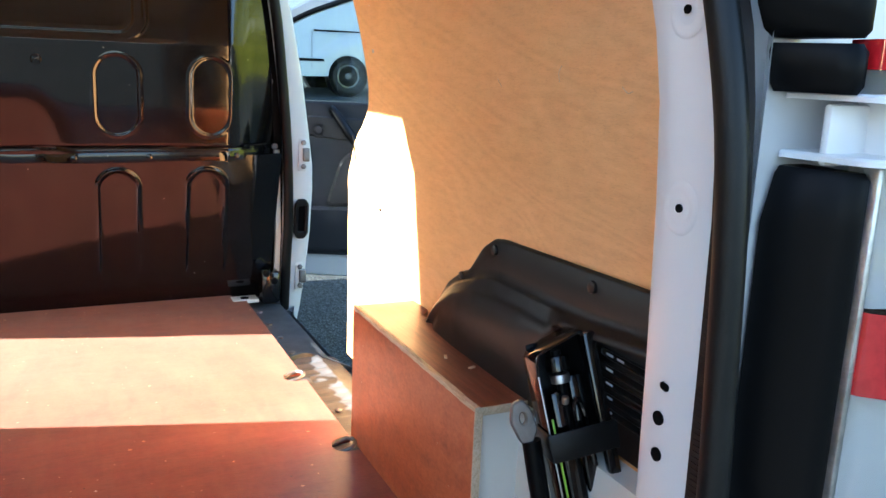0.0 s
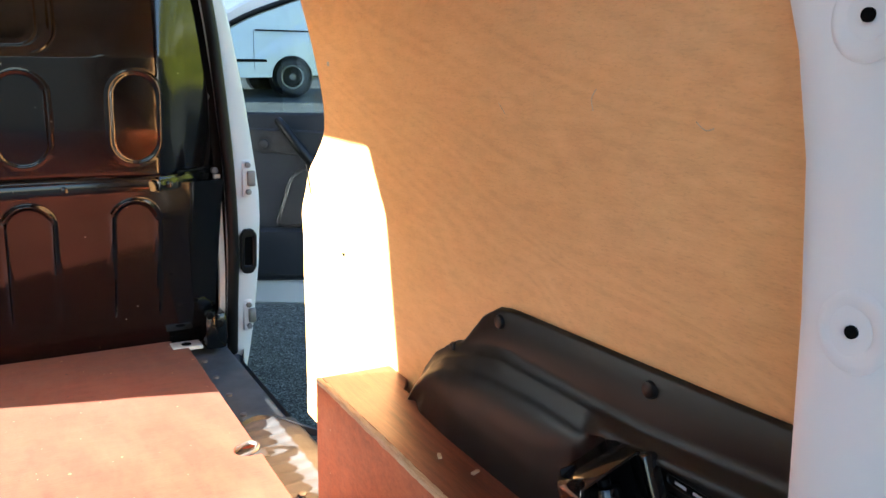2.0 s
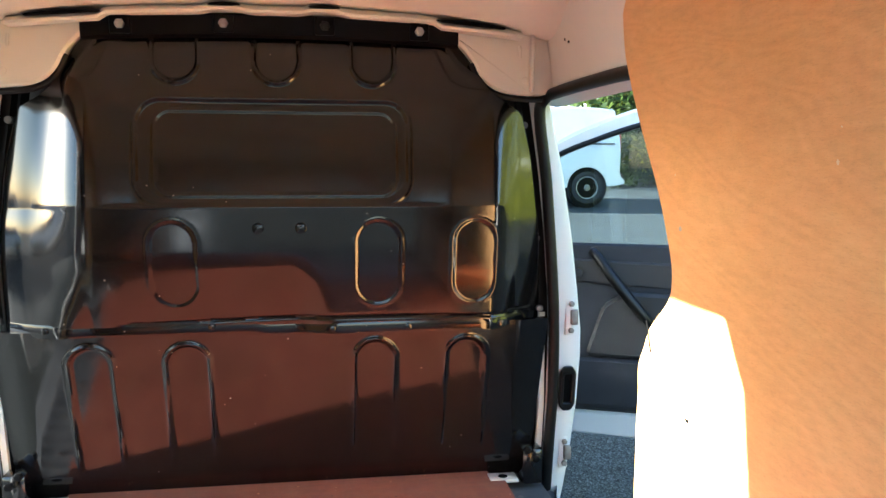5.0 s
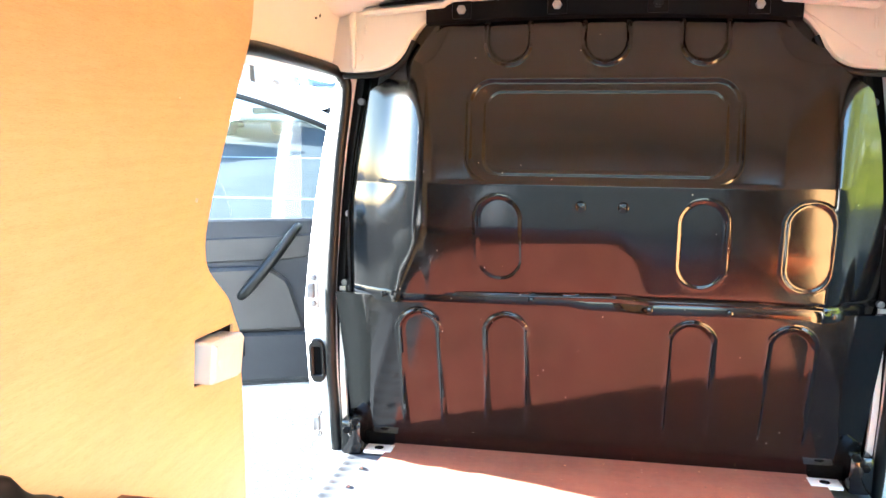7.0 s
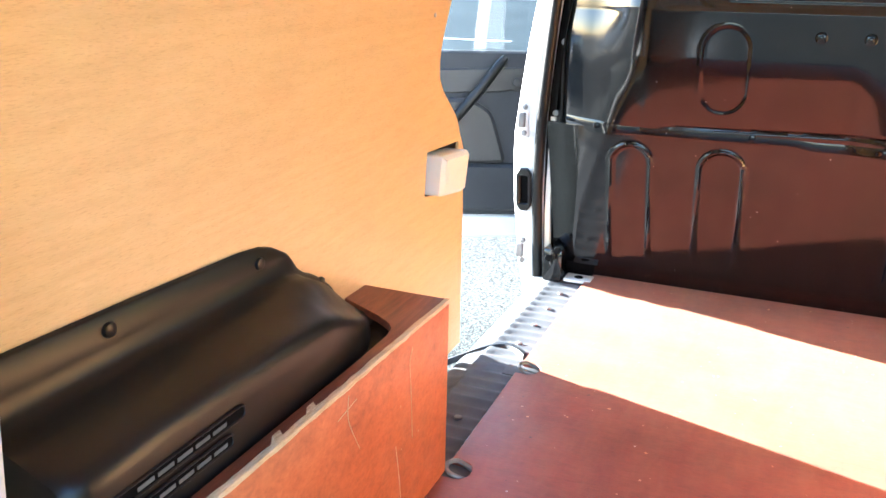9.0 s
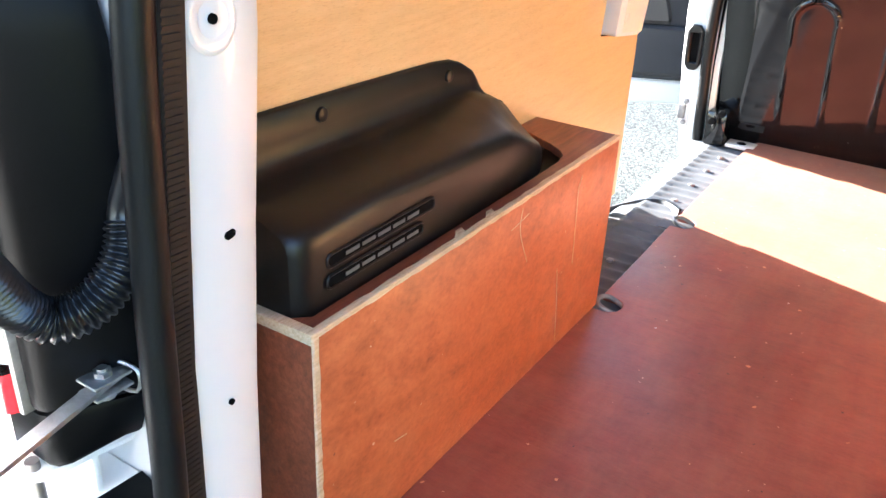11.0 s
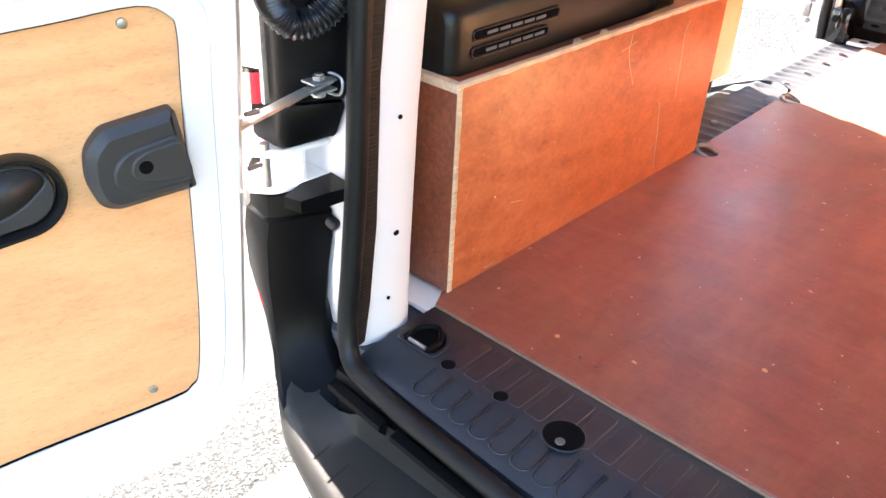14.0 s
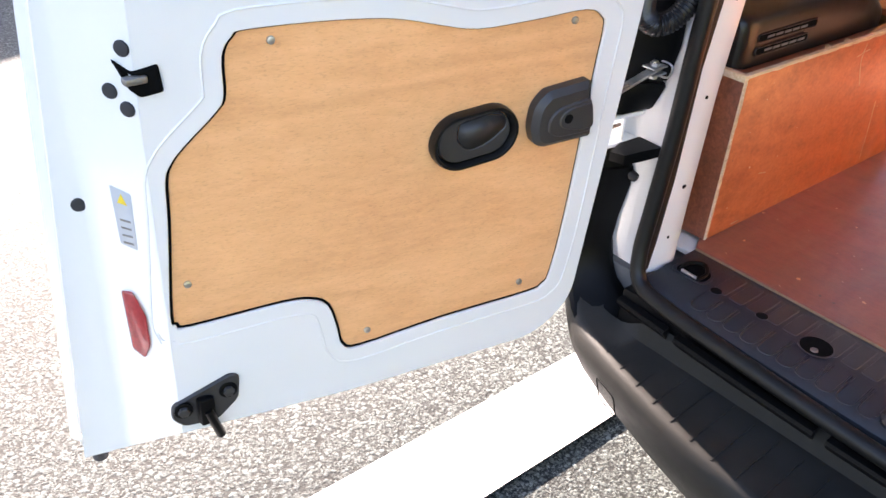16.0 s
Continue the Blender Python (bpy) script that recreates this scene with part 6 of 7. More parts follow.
single("load_floor", Geo().plate(floor_poly, 0.012, lambda u, v, w: (u, v, 0.588 + w), 0.0015), M_FLOOR, (0, 0, 0),
       "reddish-brown phenolic plywood load floor, scuffed and speckled", "van floor", kind="structure")
g = Geo().box((-0.531, 0.0615, 0.589), (0.559, 0.0635, 0.5985), 0.0005)
single("floor_edge", g, M_FLOOREDGE, (0, 0, 0), "pale cut edge of the plywood load floor", "trim", kind="structure")
for x, y, s in ((0.555, 0.845, 1), (0.557, 1.215, 1), (-0.535, 1.262, -1), (-0.527, 0.84, -1)):
    ring = thing("lashing_ring", (x, y, 0.588), "dark steel lashing ring set in a floor cut-out", "lashing ring", "lashing rings in the floor")
    part("base", Geo().box((x - 0.045, y - 0.026, 0.583), (x + 0.03, y + 0.026, 0.591), 0.004), M_STEP, ring)
    pth = smooth_path([(x - s * 0.03, y - 0.016, 0.594), (x, y - 0.02, 0.603), (x + s * 0.012, y, 0.606), (x, y + 0.02, 0.603), (x - s * 0.03, y + 0.016, 0.594)], 6)
    part("eye", Geo().tube(pth, 0.0042, 8), M_DULLSTEEL, ring, "bright worn steel eye")

# ---- plywood wall linings ----
for s in (-1, 1):
    def on_ply(u, v, w, s=s):
        return (s * (wall_x(v) - w), u, v)
    front = smooth_path([(y - (0.014 if s < 0 and z > 1.45 else 0.0), z, 0) for z, y in PLY_EDGE], 4)
    poly = [(0.075, 0.60), (1.325, 0.60)] + [(p.x, p.y) for p in front[1:]] + [(1.19, 1.73), (0.11, 1.73), (0.08, 1.3)]
    holes = []
    if s < 0:
        holes = [[(1.042, 1.010), (1.187, 0.992), (1.187, 1.092), (1.036, 1.094)]]
    lin = thing("plywood_lining", (s * wall_x(0.6), 0.7, 0.6), "orange varnished plywood side lining with shaped edge", "plywood panel", "side linings")
    part("sheet", Geo().plate(poly, 0.006, on_ply, 0.001, holes=holes, w0=-0.003), M_LINING if s < 0 else M_LINING_R, lin)
    for y, z in ((1.017, 1.333),):
        part("screw", Geo().cyl(on_ply(y, z, 0.002), on_ply(y, z, 0.0045), 0.004, 10, bevel=0.001), M_STEEL, lin)
    if s < 0:
        blk = thing("door_stop", (-0.67, 1.11, 1.04), "white painted door stop box through a lining cut-out", "door stop")
        g = Geo()
        face = [(1.050, 1.012), (1.168, 0.998), (1.174, 1.080), (1.048, 1.088)]
        g.plate(rounded(face, 0.008, 3), 0.05, on_ply, 0.008, w0=-0.015)
        part("box", g, M_WHITE_IN, blk)
        part("screw", Geo().cyl(on_ply(1.07, 1.045, 0.034), on_ply(1.07, 1.045, 0.037), 0.009, 14, bevel=0.002), M_WHITE_IN, blk)
    else:
        part("torn_slot", Geo().plate([(1.158, 1.10), (1.164, 1.10), (1.175, 1.155), (1.170, 1.157), (1.164, 1.13)], 0.0006, on_ply, 0, w0=0.0032), M_DARK, lin)
        for pts in ([(0.345, 1.318), (0.352, 1.309), (0.350, 1.298)], [(0.512, 1.297), (0.500, 1.286)], [(0.222, 1.297), (0.212, 1.291), (0.203, 1.293)]):
            part("scratch", Geo().tube(smooth_path([on_ply(y, z, 0.003) for y, z in pts], 5), 0.0006, 5), M_PLYEDGE, lin)
        part("nick", Geo().plate([(1.035, 1.018), (1.015, 1.02), (1.022, 1.012)], 0.0006, on_ply, 0, w0=0.0032), M_DARK, lin)

# ---- wheel arch covers ----
def arch_cover(s, rear_recess):
    cov = thing("wheel_arch_cover", (s * 0.66, 0.4, 0.87), "black grained plastic wheel arch cover" + (" with jack recess" if rear_recess else " with vent slots"), "wheel arch cover", "wheel arch covers")
    top = [(0.06, 1.079), (0.3, 1.075), (0.48, 1.07), (0.52, 1.066), (0.546, 1.058), (0.579, 1.041), (0.60, 1.016), (0.623, 0.999), (0.645, 0.99), (0.662, 0.981), (0.695, 0.958), (0.72, 0.93), (0.745, 0.905)]
    ridge = [(0.06, 0.985), (0.13, 0.996), (0.22, 1.002), (0.34, 0.998), (0.42, 0.996), (0.53, 0.987), (0.56, 0.978), (0.593, 0.963), (0.63, 0.947), (0.67, 0.930), (0.71, 0.912), (0.745, 0.895)]
    crown = [(0.06, 1.010), (0.5, 1.012), (0.557, 1.012), (0.588, 1.006), (0.617, 0.990), (0.67, 0.948), (0.722, 0.912), (0.745, 0.9)]
    depth = [(0.108, 0.106), (0.112, 0.112), (0.12, 0.117), (0.14, 0.119), (0.45, 0.116), (0.52, 0.114), (0.6, 0.108), (0.65, 0.099), (0.69, 0.084), (0.72, 0.066), (0.745, 0.05)]
    zb = 0.905
    foot = [(0.1, 1.022), (0.5, 1.02), (0.56, 1.019), (0.59, 1.010), (0.62, 0.992), (0.66, 0.972), (0.695, 0.948), (0.745, 0.90)]
    ys = np.concatenate((np.array([0.108, 0.111, 0.118]), np.linspace(0.13, 0.24, 8), np.linspace(0.25, 0.34, 8), np.linspace(0.36, 0.745, 40)))
    if rear_recess:
        zb = 0.862
        top = [(0.06, 1.083), (0.164, 1.078), (0.489, 1.067), (0.519, 1.062), (0.555, 1.042), (0.594, 1.005), (0.608, 0.993), (0.632, 0.985), (0.658, 0.97), (0.70, 0.932), (0.745, 0.875), (0.76, 0.86)]
        ridge = [(0.06, 0.985), (0.34, 0.981), (0.416, 0.981), (0.5, 0.976), (0.55, 0.970), (0.598, 0.960), (0.64, 0.946), (0.68, 0.925), (0.71, 0.902), (0.735, 0.876), (0.76, 0.85)]
        depth = [(0.06, 0.015), (0.30, 0.015), (0.32, 0.026), (0.345, 0.040), (0.40, 0.043), (0.60, 0.043), (0.68, 0.038), (0.735, 0.030), (0.76, 0.02)]
        foot = [(0.06, 1.028), (0.137, 1.022), (0.265, 1.008), (0.345, 1.006), (0.498, 1.004), (0.52, 1.000), (0.56, 0.99), (0.598, 0.977), (0.64, 0.961), (0.68, 0.938), (0.735, 0.885), (0.76, 0.856)]
        ys = np.concatenate((np.linspace(0.06, 0.29, 12), np.linspace(0.298, 0.348, 14), np.linspace(0.355, 0.758, 48)))
    g = Geo()
    rings = []
    for y in ys:
        zt, zr, d = lerp(top, y), lerp(ridge, y), lerp(depth, y)
        zc = min(zt - 0.008, lerp(foot, y))
        zr = min(zr, zc - 0.003)
        if rear_recess:
            k = float(sstep((y - 0.30) / 0.045))
            lipd = 0.030
            row = [(0.002, zt), (0.006, zt - 0.001), (0.0085, zt - 0.004), (0.010, zc + 0.016), (0.012, zc + 0.006), (0.017, zc + 0.001)]
            over = [(0.024, zc - 0.002), (lipd, zc - 0.008), (lipd, zc - 0.012), (0.016, zc - 0.013), (d, zr - 0.012), (d, zr - 0.02), (d, zr - 0.04), (d, zb + 0.02), (d, zb)]
            full = [(0.019, zc - 0.002), (0.0225, zr + 0.006), (0.0265, zr + 0.002), (0.0305, zr - 0.004), (0.0335, zr - 0.011), (d - 0.006, zr - 0.022), (d - 0.003, zr - 0.04), (d, min(zb + 0.02, zr - 0.045)), (d + 0.001, min(zb, zr - 0.05))]
            row += [((1 - k) * p[0] + k * q[0], (1 - k) * p[1] + k * q[1]) for p, q in zip(over, full)]
        else:
            zm = lerp(crown, y)
            zc = min(zc, zt - 0.005)
            row = [(0.002, zt), (0.006, zt - 0.001), (0.0085, zt - 0.003), (0.010, max(zc + 0.002, min(zt - 0.004, zc + 0.02))), (0.012, zc + 0.001), (0.018, 0.6 * zc + 0.4 * zm), (0.030, 0.25 * zc + 0.75 * zm)]
            for t in (0.0, 0.5, 0.8):
                row.append((0.045 + max(0.002, d - 0.02 - 0.045) * t * 0.9, zm * (1 - t) + (zr + 0.003) * t))
            dd = max(d, 0.07)
            row += [(dd - 0.020, zr + 0.001), (dd - 0.011, zr - 0.003), (dd - 0.005, zr - 0.010), (dd - 0.002, zr - 0.02), (dd, zr - 0.04), (dd + 0.003, min(zb + 0.01, zr - 0.05)), (dd + 0.003, zb - 0.03 if y > 0.5 else zb)]
        rings.append([(s * (wall_x(z) - 0.003 - o), float(y), z) for o, z in row])
    g.loft(rings, closed=False)
    # rounded ends
    first, last = rings[0], rings[-1]
    back = [(p[0] + s * 0.010, p[1] - 0.003, p[2] - 0.002) for i, p in enumerate(first)]
    flat = [(s * (wall_x(p[2])), p[1] - 0.006, max(zb, p[2] - 0.006)) for p in first]
    g.loft([first, back, flat], closed=False)
    g.loft([last, [(s * wall_x(p[2]), p[1] + 0.006, p[2] - 0.004) for p in last]], closed=False)
    part("shell", g, M_PLASTIC, cov, sharp=70)
    for y, z in ((0.511, 1.047), (0.26, 1.056), (0.628, 0.979) if rear_recess else (0.665, 0.973)):
        x = s * (wall_x(z) - 0.011)
        part("push_rivet", Geo().cyl((x, y, z), (x - s * 0.006, y, z), 0.0085 if y < 0.6 else 0.006, 16, bevel=0.003), M_PLASTIC, cov)
    if not rear_recess:
        for z, y0, y1 in ((0.958, 0.148, 0.329), (0.936, 0.146, 0.306)):
            x = s * (wall_x(z) - 0.003 - (0.1195 if z > 0.95 else 0.1225))
            st = rounded([(y0, z - 0.0065), (y1, z - 0.0055), (y1, z + 0.0055), (y0, z + 0.0045)], 0.005, 4)
            rim = shrink(st, -0.003)
            f = lambda u, v, w, x=x, s=s: (x - s * w, u, v)
            sl = part("vent_slot", Geo().plate(rim, 0.002, f, 0.001, holes=[st], w0=-0.0005), M_PLASTIC, cov)
            part("slot_dark", Geo().plate(st, 0.0006, f, 0, w0=-0.0002), M_DARK, sl)
            # light showing through the slot, painted as a row of grey bars
            for k in range(5):
                ya = y0 + 0.026 + k * 0.026
                part("slot_light", Geo().plate([(ya, z - 0.0035), (ya + 0.021, z - 0.0032), (ya + 0.021, z + 0.001), (ya, z + 0.0005)], 0.0005, f, 0, w0=0.0006), M_SLOTLIGHT, sl)
    else:
        for k, z in enumerate((0.985, 0.966, 0.948, 0.930, 0.912)):
            x = s * (wall_x(z) - 0.003 - 0.0165)
            st = rounded([(0.08, z - 0.004), (0.228, z - 0.003), (0.228, z + 0.004), (0.08, z + 0.004)], 0.0035, 3)
            f = lambda u, v, w, x=x, s=s: (x - s * w, u, v)
            sl = part("vent_slot", Geo().plate(shrink(st, -0.0025), 0.002, f, 0.001, holes=[st], w0=-0.0005), M_PLASTIC, cov)
            part("slot_dark", Geo().plate(st, 0.0006, f, 0, w0=-0.0002), M_DARK, sl)
            # pale bars, in the sticker's grey, painted for light through the slot
            for ya in ((0.206,) if k else (0.206, 0.185)):
                part("slot_light", Geo().plate([(ya, z - 0.0016), (ya + 0.013, z - 0.0012), (ya + 0.013, z + 0.0014), (ya, z + 0.0012)], 0.0005, f, 0, w0=0.0008), M_LABEL_SLOTLIGHT, sl)
    return cov


arch_cover(-1, False)
arch_cover(1, True)

# ---- plywood boxes round the wheel arches ----
def wheel_box(s, xf, y0, y1, zt, top_poly, closed_end):
    bx = thing("wheel_arch_box", (s * xf, (y0 + y1) / 2, FLOOR), "reddish plywood wheel arch box with pale cut edges" + ("" if closed_end else " and open end"), "plywood box", "wheel arch boxes")
    T = 0.012
    part("side_panel", Geo().box((s * xf, y0 + (0.008 if closed_end else 0), FLOOR + 0.0005), (s * (xf + T), y1, zt - 0.0008), 0.0008), M_BOXPLY, bx)
    part("top_panel", Geo().plate(top_poly, T, lambda u, v, w, s=s: (s * u, v, zt - T + w), 0.0008), M_BOXTOP, bx)
    g = Geo()
    rnd = random.Random(5 if s < 0 else 6)
    rings = []
    n = 46
    for i in range(n + 1):
        y = y0 + (y1 - y0) * i / n
        j = rnd.uniform(-0.0009, 0.0012)
        rings.append([(s * (xf - 0.0006), y, zt - 0.006 + j), (s * (xf - 0.0006), y, zt + 0.0003), (s * (xf + 0.0006), y, zt + 0.0010), (s * (xf + 0.0072 + j), y, zt + 0.0008), (s * (xf + 0.0085 + j), y, zt - 0.002)])
    g.loft(rings)
    part("top_edge", g, M_PLYEDGE, bx, "pale splintered plywood edge")
    if closed_end:
        part("end_panel", Geo().box((s * (xf + 0.001), y0, FLOOR + 0.0005), (s * 0.685, y0 + T, zt - 0.0008), 0.0008), M_BOXTOP, bx)
        g = Geo()
        rings = []
        for i in range(31):
            z = FLOOR + 0.001 + (zt - FLOOR - 0.002) * i / 30
            j = rnd.uniform(-0.0008, 0.0012)
            rings.append([(s * (xf - 0.0008), y0 + 0.0085 + j, z), (s * (xf - 0.0012), y0 + 0.001, z), (s * (xf + 0.0), y0 - 0.0005, z), (s * (xf + 0.002), y0 + 0.001, z), (s * (xf + 0.002), y0 + T, z)])
        g.loft(rings)
        part("corner_edge", g, M_PLYEDGE, bx)
        g = Geo().box((s * (xf + 0.0), y0 - 0.001, zt - 0.011), (s * 0.684, y0 + 0.0115, zt + 0.0009), 0.0008)
        part("end_edge", g, M_PLYEDGE, bx)
        for y in (0.36, 0.43):
            part("splinter", Geo().add([(s * (xf + 0.002), y - 0.02, zt + 0.001), (s * (xf - 0.003), y, zt + 0.004), (s * (xf + 0.014), y + 0.014, zt + 0.003), (s * (xf + 0.010), y - 0.006, zt + 0.0065)], [(0, 1, 2, 3), (0, 3, 1), (3, 2, 1)]), M_PLYEDGE, bx)
    else:
        part("front_panel", Geo().box((s * (xf + T), y1 - T, FLOOR), (s * 0.69, y1 - 0.0005, zt - T), 0.0008), M_BOXPLY, bx)
        g = Geo().box((s * (xf - 0.0004), y0 - 0.0008, FLOOR + 0.001), (s * (xf + T), y0 + 0.001, zt), 0.0004)
        g.box((s * (xf + T), y0 - 0.0008, zt - T), (s * 0.668, y0 + 0.001, zt + 0.0004), 0.0004)
        part("end_edge", g, M_PLYEDGE, bx)
    return bx


SCRATCHES = [[(0.503, 0.897), (0.501, 0.863), (0.529, 0.808)], [(0.69, 0.885), (0.681, 0.864), (0.685, 0.818), (0.691, 0.737)], [(0.635, 0.752), (0.648, 0.684), (0.657, 0.614)], [(0.475, 0.875), (0.523, 0.883)], [(0.174, 0.608), (0.199, 0.609)], [(0.225, 0.70), (0.25, 0.695)]]
left_box = wheel_box(-1, 0.537, 0.093, 0.826, 0.911,
          [(0.5448, 0.105), (0.5448, 0.826), (0.688, 0.826), (0.688, 0.760), (0.682, 0.757), (0.606, 0.718), (0.580, 0.699), (0.569, 0.685), (0.563, 0.658), (0.561, 0.55), (0.560, 0.12), (0.575, 0.1055)], True)
wheel_box(1, 0.567, 0.365, 0.866, 0.868,
          [(0.5748, 0.366), (0.5748, 0.866), (0.69, 0.866), (0.69, 0.80), (0.668, 0.77), (0.668, 0.366)], False)
for pts in SCRATCHES:
    path = smooth_path([(-0.5362, y, z) for y, z in pts], 5)
    part("scratch", Geo().tube(path, 0.0005, 5), M_PLYEDGE, left_box)
# white inner wheel arch seen through the open end of the box
g = Geo()
rings = []
for y in np.linspace(0.10, 0.84, 16):
    rings.append([(0.650, y, 0.588), (0.648, y, 0.70), (0.65, y, 0.80), (0.66, y, 0.84), (0.72, y, 0.85), (0.72, y, 0.588)])
g.loft(rings)
part("inner_arch", g, M_WHITE_IN, van)
# left arch: black stands for the shade inside its closed box
g = Geo()
rings = []
for y in np.linspace(0.12, 0.80, 16):
    rings.append([(-0.600, y, 0.588), (-0.598, y, 0.70), (-0.60, y, 0.80), (-0.64, y, 0.83), (-0.72, y, 0.84), (-0.72, y, 0.588)])
g.loft(rings)
part("inner_arch", g, M_TRIM, van)
# added black board that paints the unlit box inside below the cut-out
part("cutout_shade_board", Geo().box((-0.688, 0.50, 0.886), (-0.5505, 0.80, 0.892), 0.001), M_TRIM, van)
part("box_backing", Geo().box((0.581, 0.385, 0.60), (0.69, 0.388, 0.854), 0.0005), M_WHITE_IN, van)
for s, X0 in ((-1, 0.540), (1, 0.565)):
    part("rear_floor_corner", Geo().box((s * (X0 - 0.01), 0.05, 0.583), (s * 0.72, 0.13 if s < 0 else 0.40, 0.592), 0.002), M_WHITE_IN, van)

for x, y, r in ((0.63, 0.50, 0.4), (0.612, 0.555, 1.2)):
    single("wood_chip", Geo().box((-0.006, -0.0025, 0.0), (0.006, 0.0025, 0.003), 0.0008, m=Matrix.Translation((x, y, 0.8685)) @ Matrix.Rotation(r, 4, "Z")), M_PLYEDGE, (x, y, 0.8685), "small loose wood chip lying on the plywood box", "wood chip", "loose wood chips")

# ---- jack strapped beside the right wheel arch ----
jack = thing("jack", (0.62, 0.20, 0.592), "black steel scissor jack strapped upright beside the wheel arch", "car jack")
JX = Vector((0.94, -0.21, 0.20)).normalized()
JZ = Vector((-0.23, 0.26, 0.94))
JZ = (JZ - JX * JZ.dot(JX)).normalized()
JY = JZ.cross(JX)
JM = Matrix(((JX.x, JY.x, JZ.x, 0.582), (JX.y, JY.y, JZ.y, 0.256), (JX.z, JY.z, JZ.z, 0.982), (0, 0, 0, 1)))


def jbox(lo, hi, bv=0.003):
    return Geo().box(lo, hi, bv, m=JM)


def jtube(pts, r, n=12):
    return Geo().tube([JM @ Vector(p) for p in pts], r, n)


# channel-shaped tray with a rounded top, open towards the rear
g = Geo()
rings = []
for dy, o in ((0.055, 0.004), (0.052, 0.0), (0.002, 0.0), (0.0, 0.001), (0.0, 0.0035), (0.003, 0.0045), (0.049, 0.005)):
    q = [(0.0 + o, -0.36), (0.0 + o, -0.016), (0.004 + o, -0.005), (0.014, 0.0 - o), (0.062, 0.014 - o), (0.072 - o, 0.01), (0.078 - o, 0.0), (0.078 - o, -0.36)]
    rings.append([JM @ Vector((u, dy, w)) for u, w in q])
g.loft(rings, closed=False)
part("tray", g, M_GLOSSBLACK, jack, sharp=50)
part("tray_back", jbox((0.004, 0.045, -0.36), (0.074, 0.050, 0.002), 0.002), M_TRIM, jack)
part("rail", jbox((0.062, -0.012, -0.36), (0.078, 0.004, 0.012), 0.004), M_GLOSSBLACK, jack)
part("lower_arm", jbox((0.014, 0.006, -0.34), (0.030, 0.040, -0.055), 0.004), M_GLOSSBLACK, jack)
part("upper_arm", jbox((0.040, 0.010, -0.34), (0.058, 0.040, -0.04), 0.004), M_GLOSSBLACK, jack)
part("screw_rod", jtube([(0.030, 0.012, -0.34), (0.032, 0.014, -0.006)], 0.006), M_TRIM, jack)
part("nut", Geo().cyl(JM @ Vector((0.031, 0.012, -0.045)), JM @ Vector((0.031, 0.012, -0.034)), 0.012, 12, bevel=0.002), M_STEEL, jack)
part("collar", Geo().cyl(JM @ Vector((0.031, 0.013, -0.030)), JM @ Vector((0.032, 0.014, -0.012)), 0.015, 16, bevel=0.003), M_GLOSSBLACK, jack)
part("ball_end", Geo().cyl(JM @ Vector((0.028, 0.0, -0.068)), JM @ Vector((0.028, -0.004, -0.060)), 0.0045, 10, bevel=0.0015), M_STEEL, jack)
part("crank_loop", jtube(smooth_path([(0.036, 0.004, -0.15), (0.037, 0.003, -0.085), (0.043, 0.002, -0.068), (0.050, 0.003, -0.085), (0.051, 0.004, -0.15)], 6), 0.003, 8), M_GLOSSBLACK, jack)
part("strap", jbox((-0.004, -0.016, -0.133), (0.086, -0.012, -0.098), 0.0018), M_RUBBER, jack, "black retaining strap")
part("strap_side", jbox((-0.005, -0.015, -0.133), (-0.001, 0.05, -0.098), 0.0015), M_RUBBER, jack)
hk = rounded([(-0.016, 0.002), (-0.008, -0.026), (0.006, -0.028), (0.016, -0.012), (0.012, 0.014), (0.004, 0.028), (-0.010, 0.024)], 0.005, 3)
hh = [(0.0 + 0.0035 * math.cos(a), 0.004 + 0.007 * math.sin(a)) for a in (2 * math.pi * i / 12 for i in range(12))]
part("hook", Geo().plate(hk, 0.008, lambda u, v, w: JM @ Vector((-0.026 + u, 0.012 - w, -0.080 + v)), 0.002, holes=[hh]), M_DULLSTEEL, jack, "dull bronze-grey steel hook")
part("handle_bar", jtube([(-0.020, 0.010, -0.105), (-0.024, 0.012, -0.20), (-0.018, 0.014, -0.36)], 0.012, 10), M_TRIM, jack)
part("bright_edge", jbox((0.0005, -0.0012, -0.34), (0.0025, 0.0, -0.03), 0.0004), M_STEEL, jack)
part("paint_mark", jbox((0.0075, 0.002, -0.185), (0.0105, 0.004, -0.085), 0.001), M_GREEN, jack)
part("foot", Geo().box((0.60, 0.09, 0.592), (0.69, 0.20, 0.64), 0.006), M_TRIM, jack)

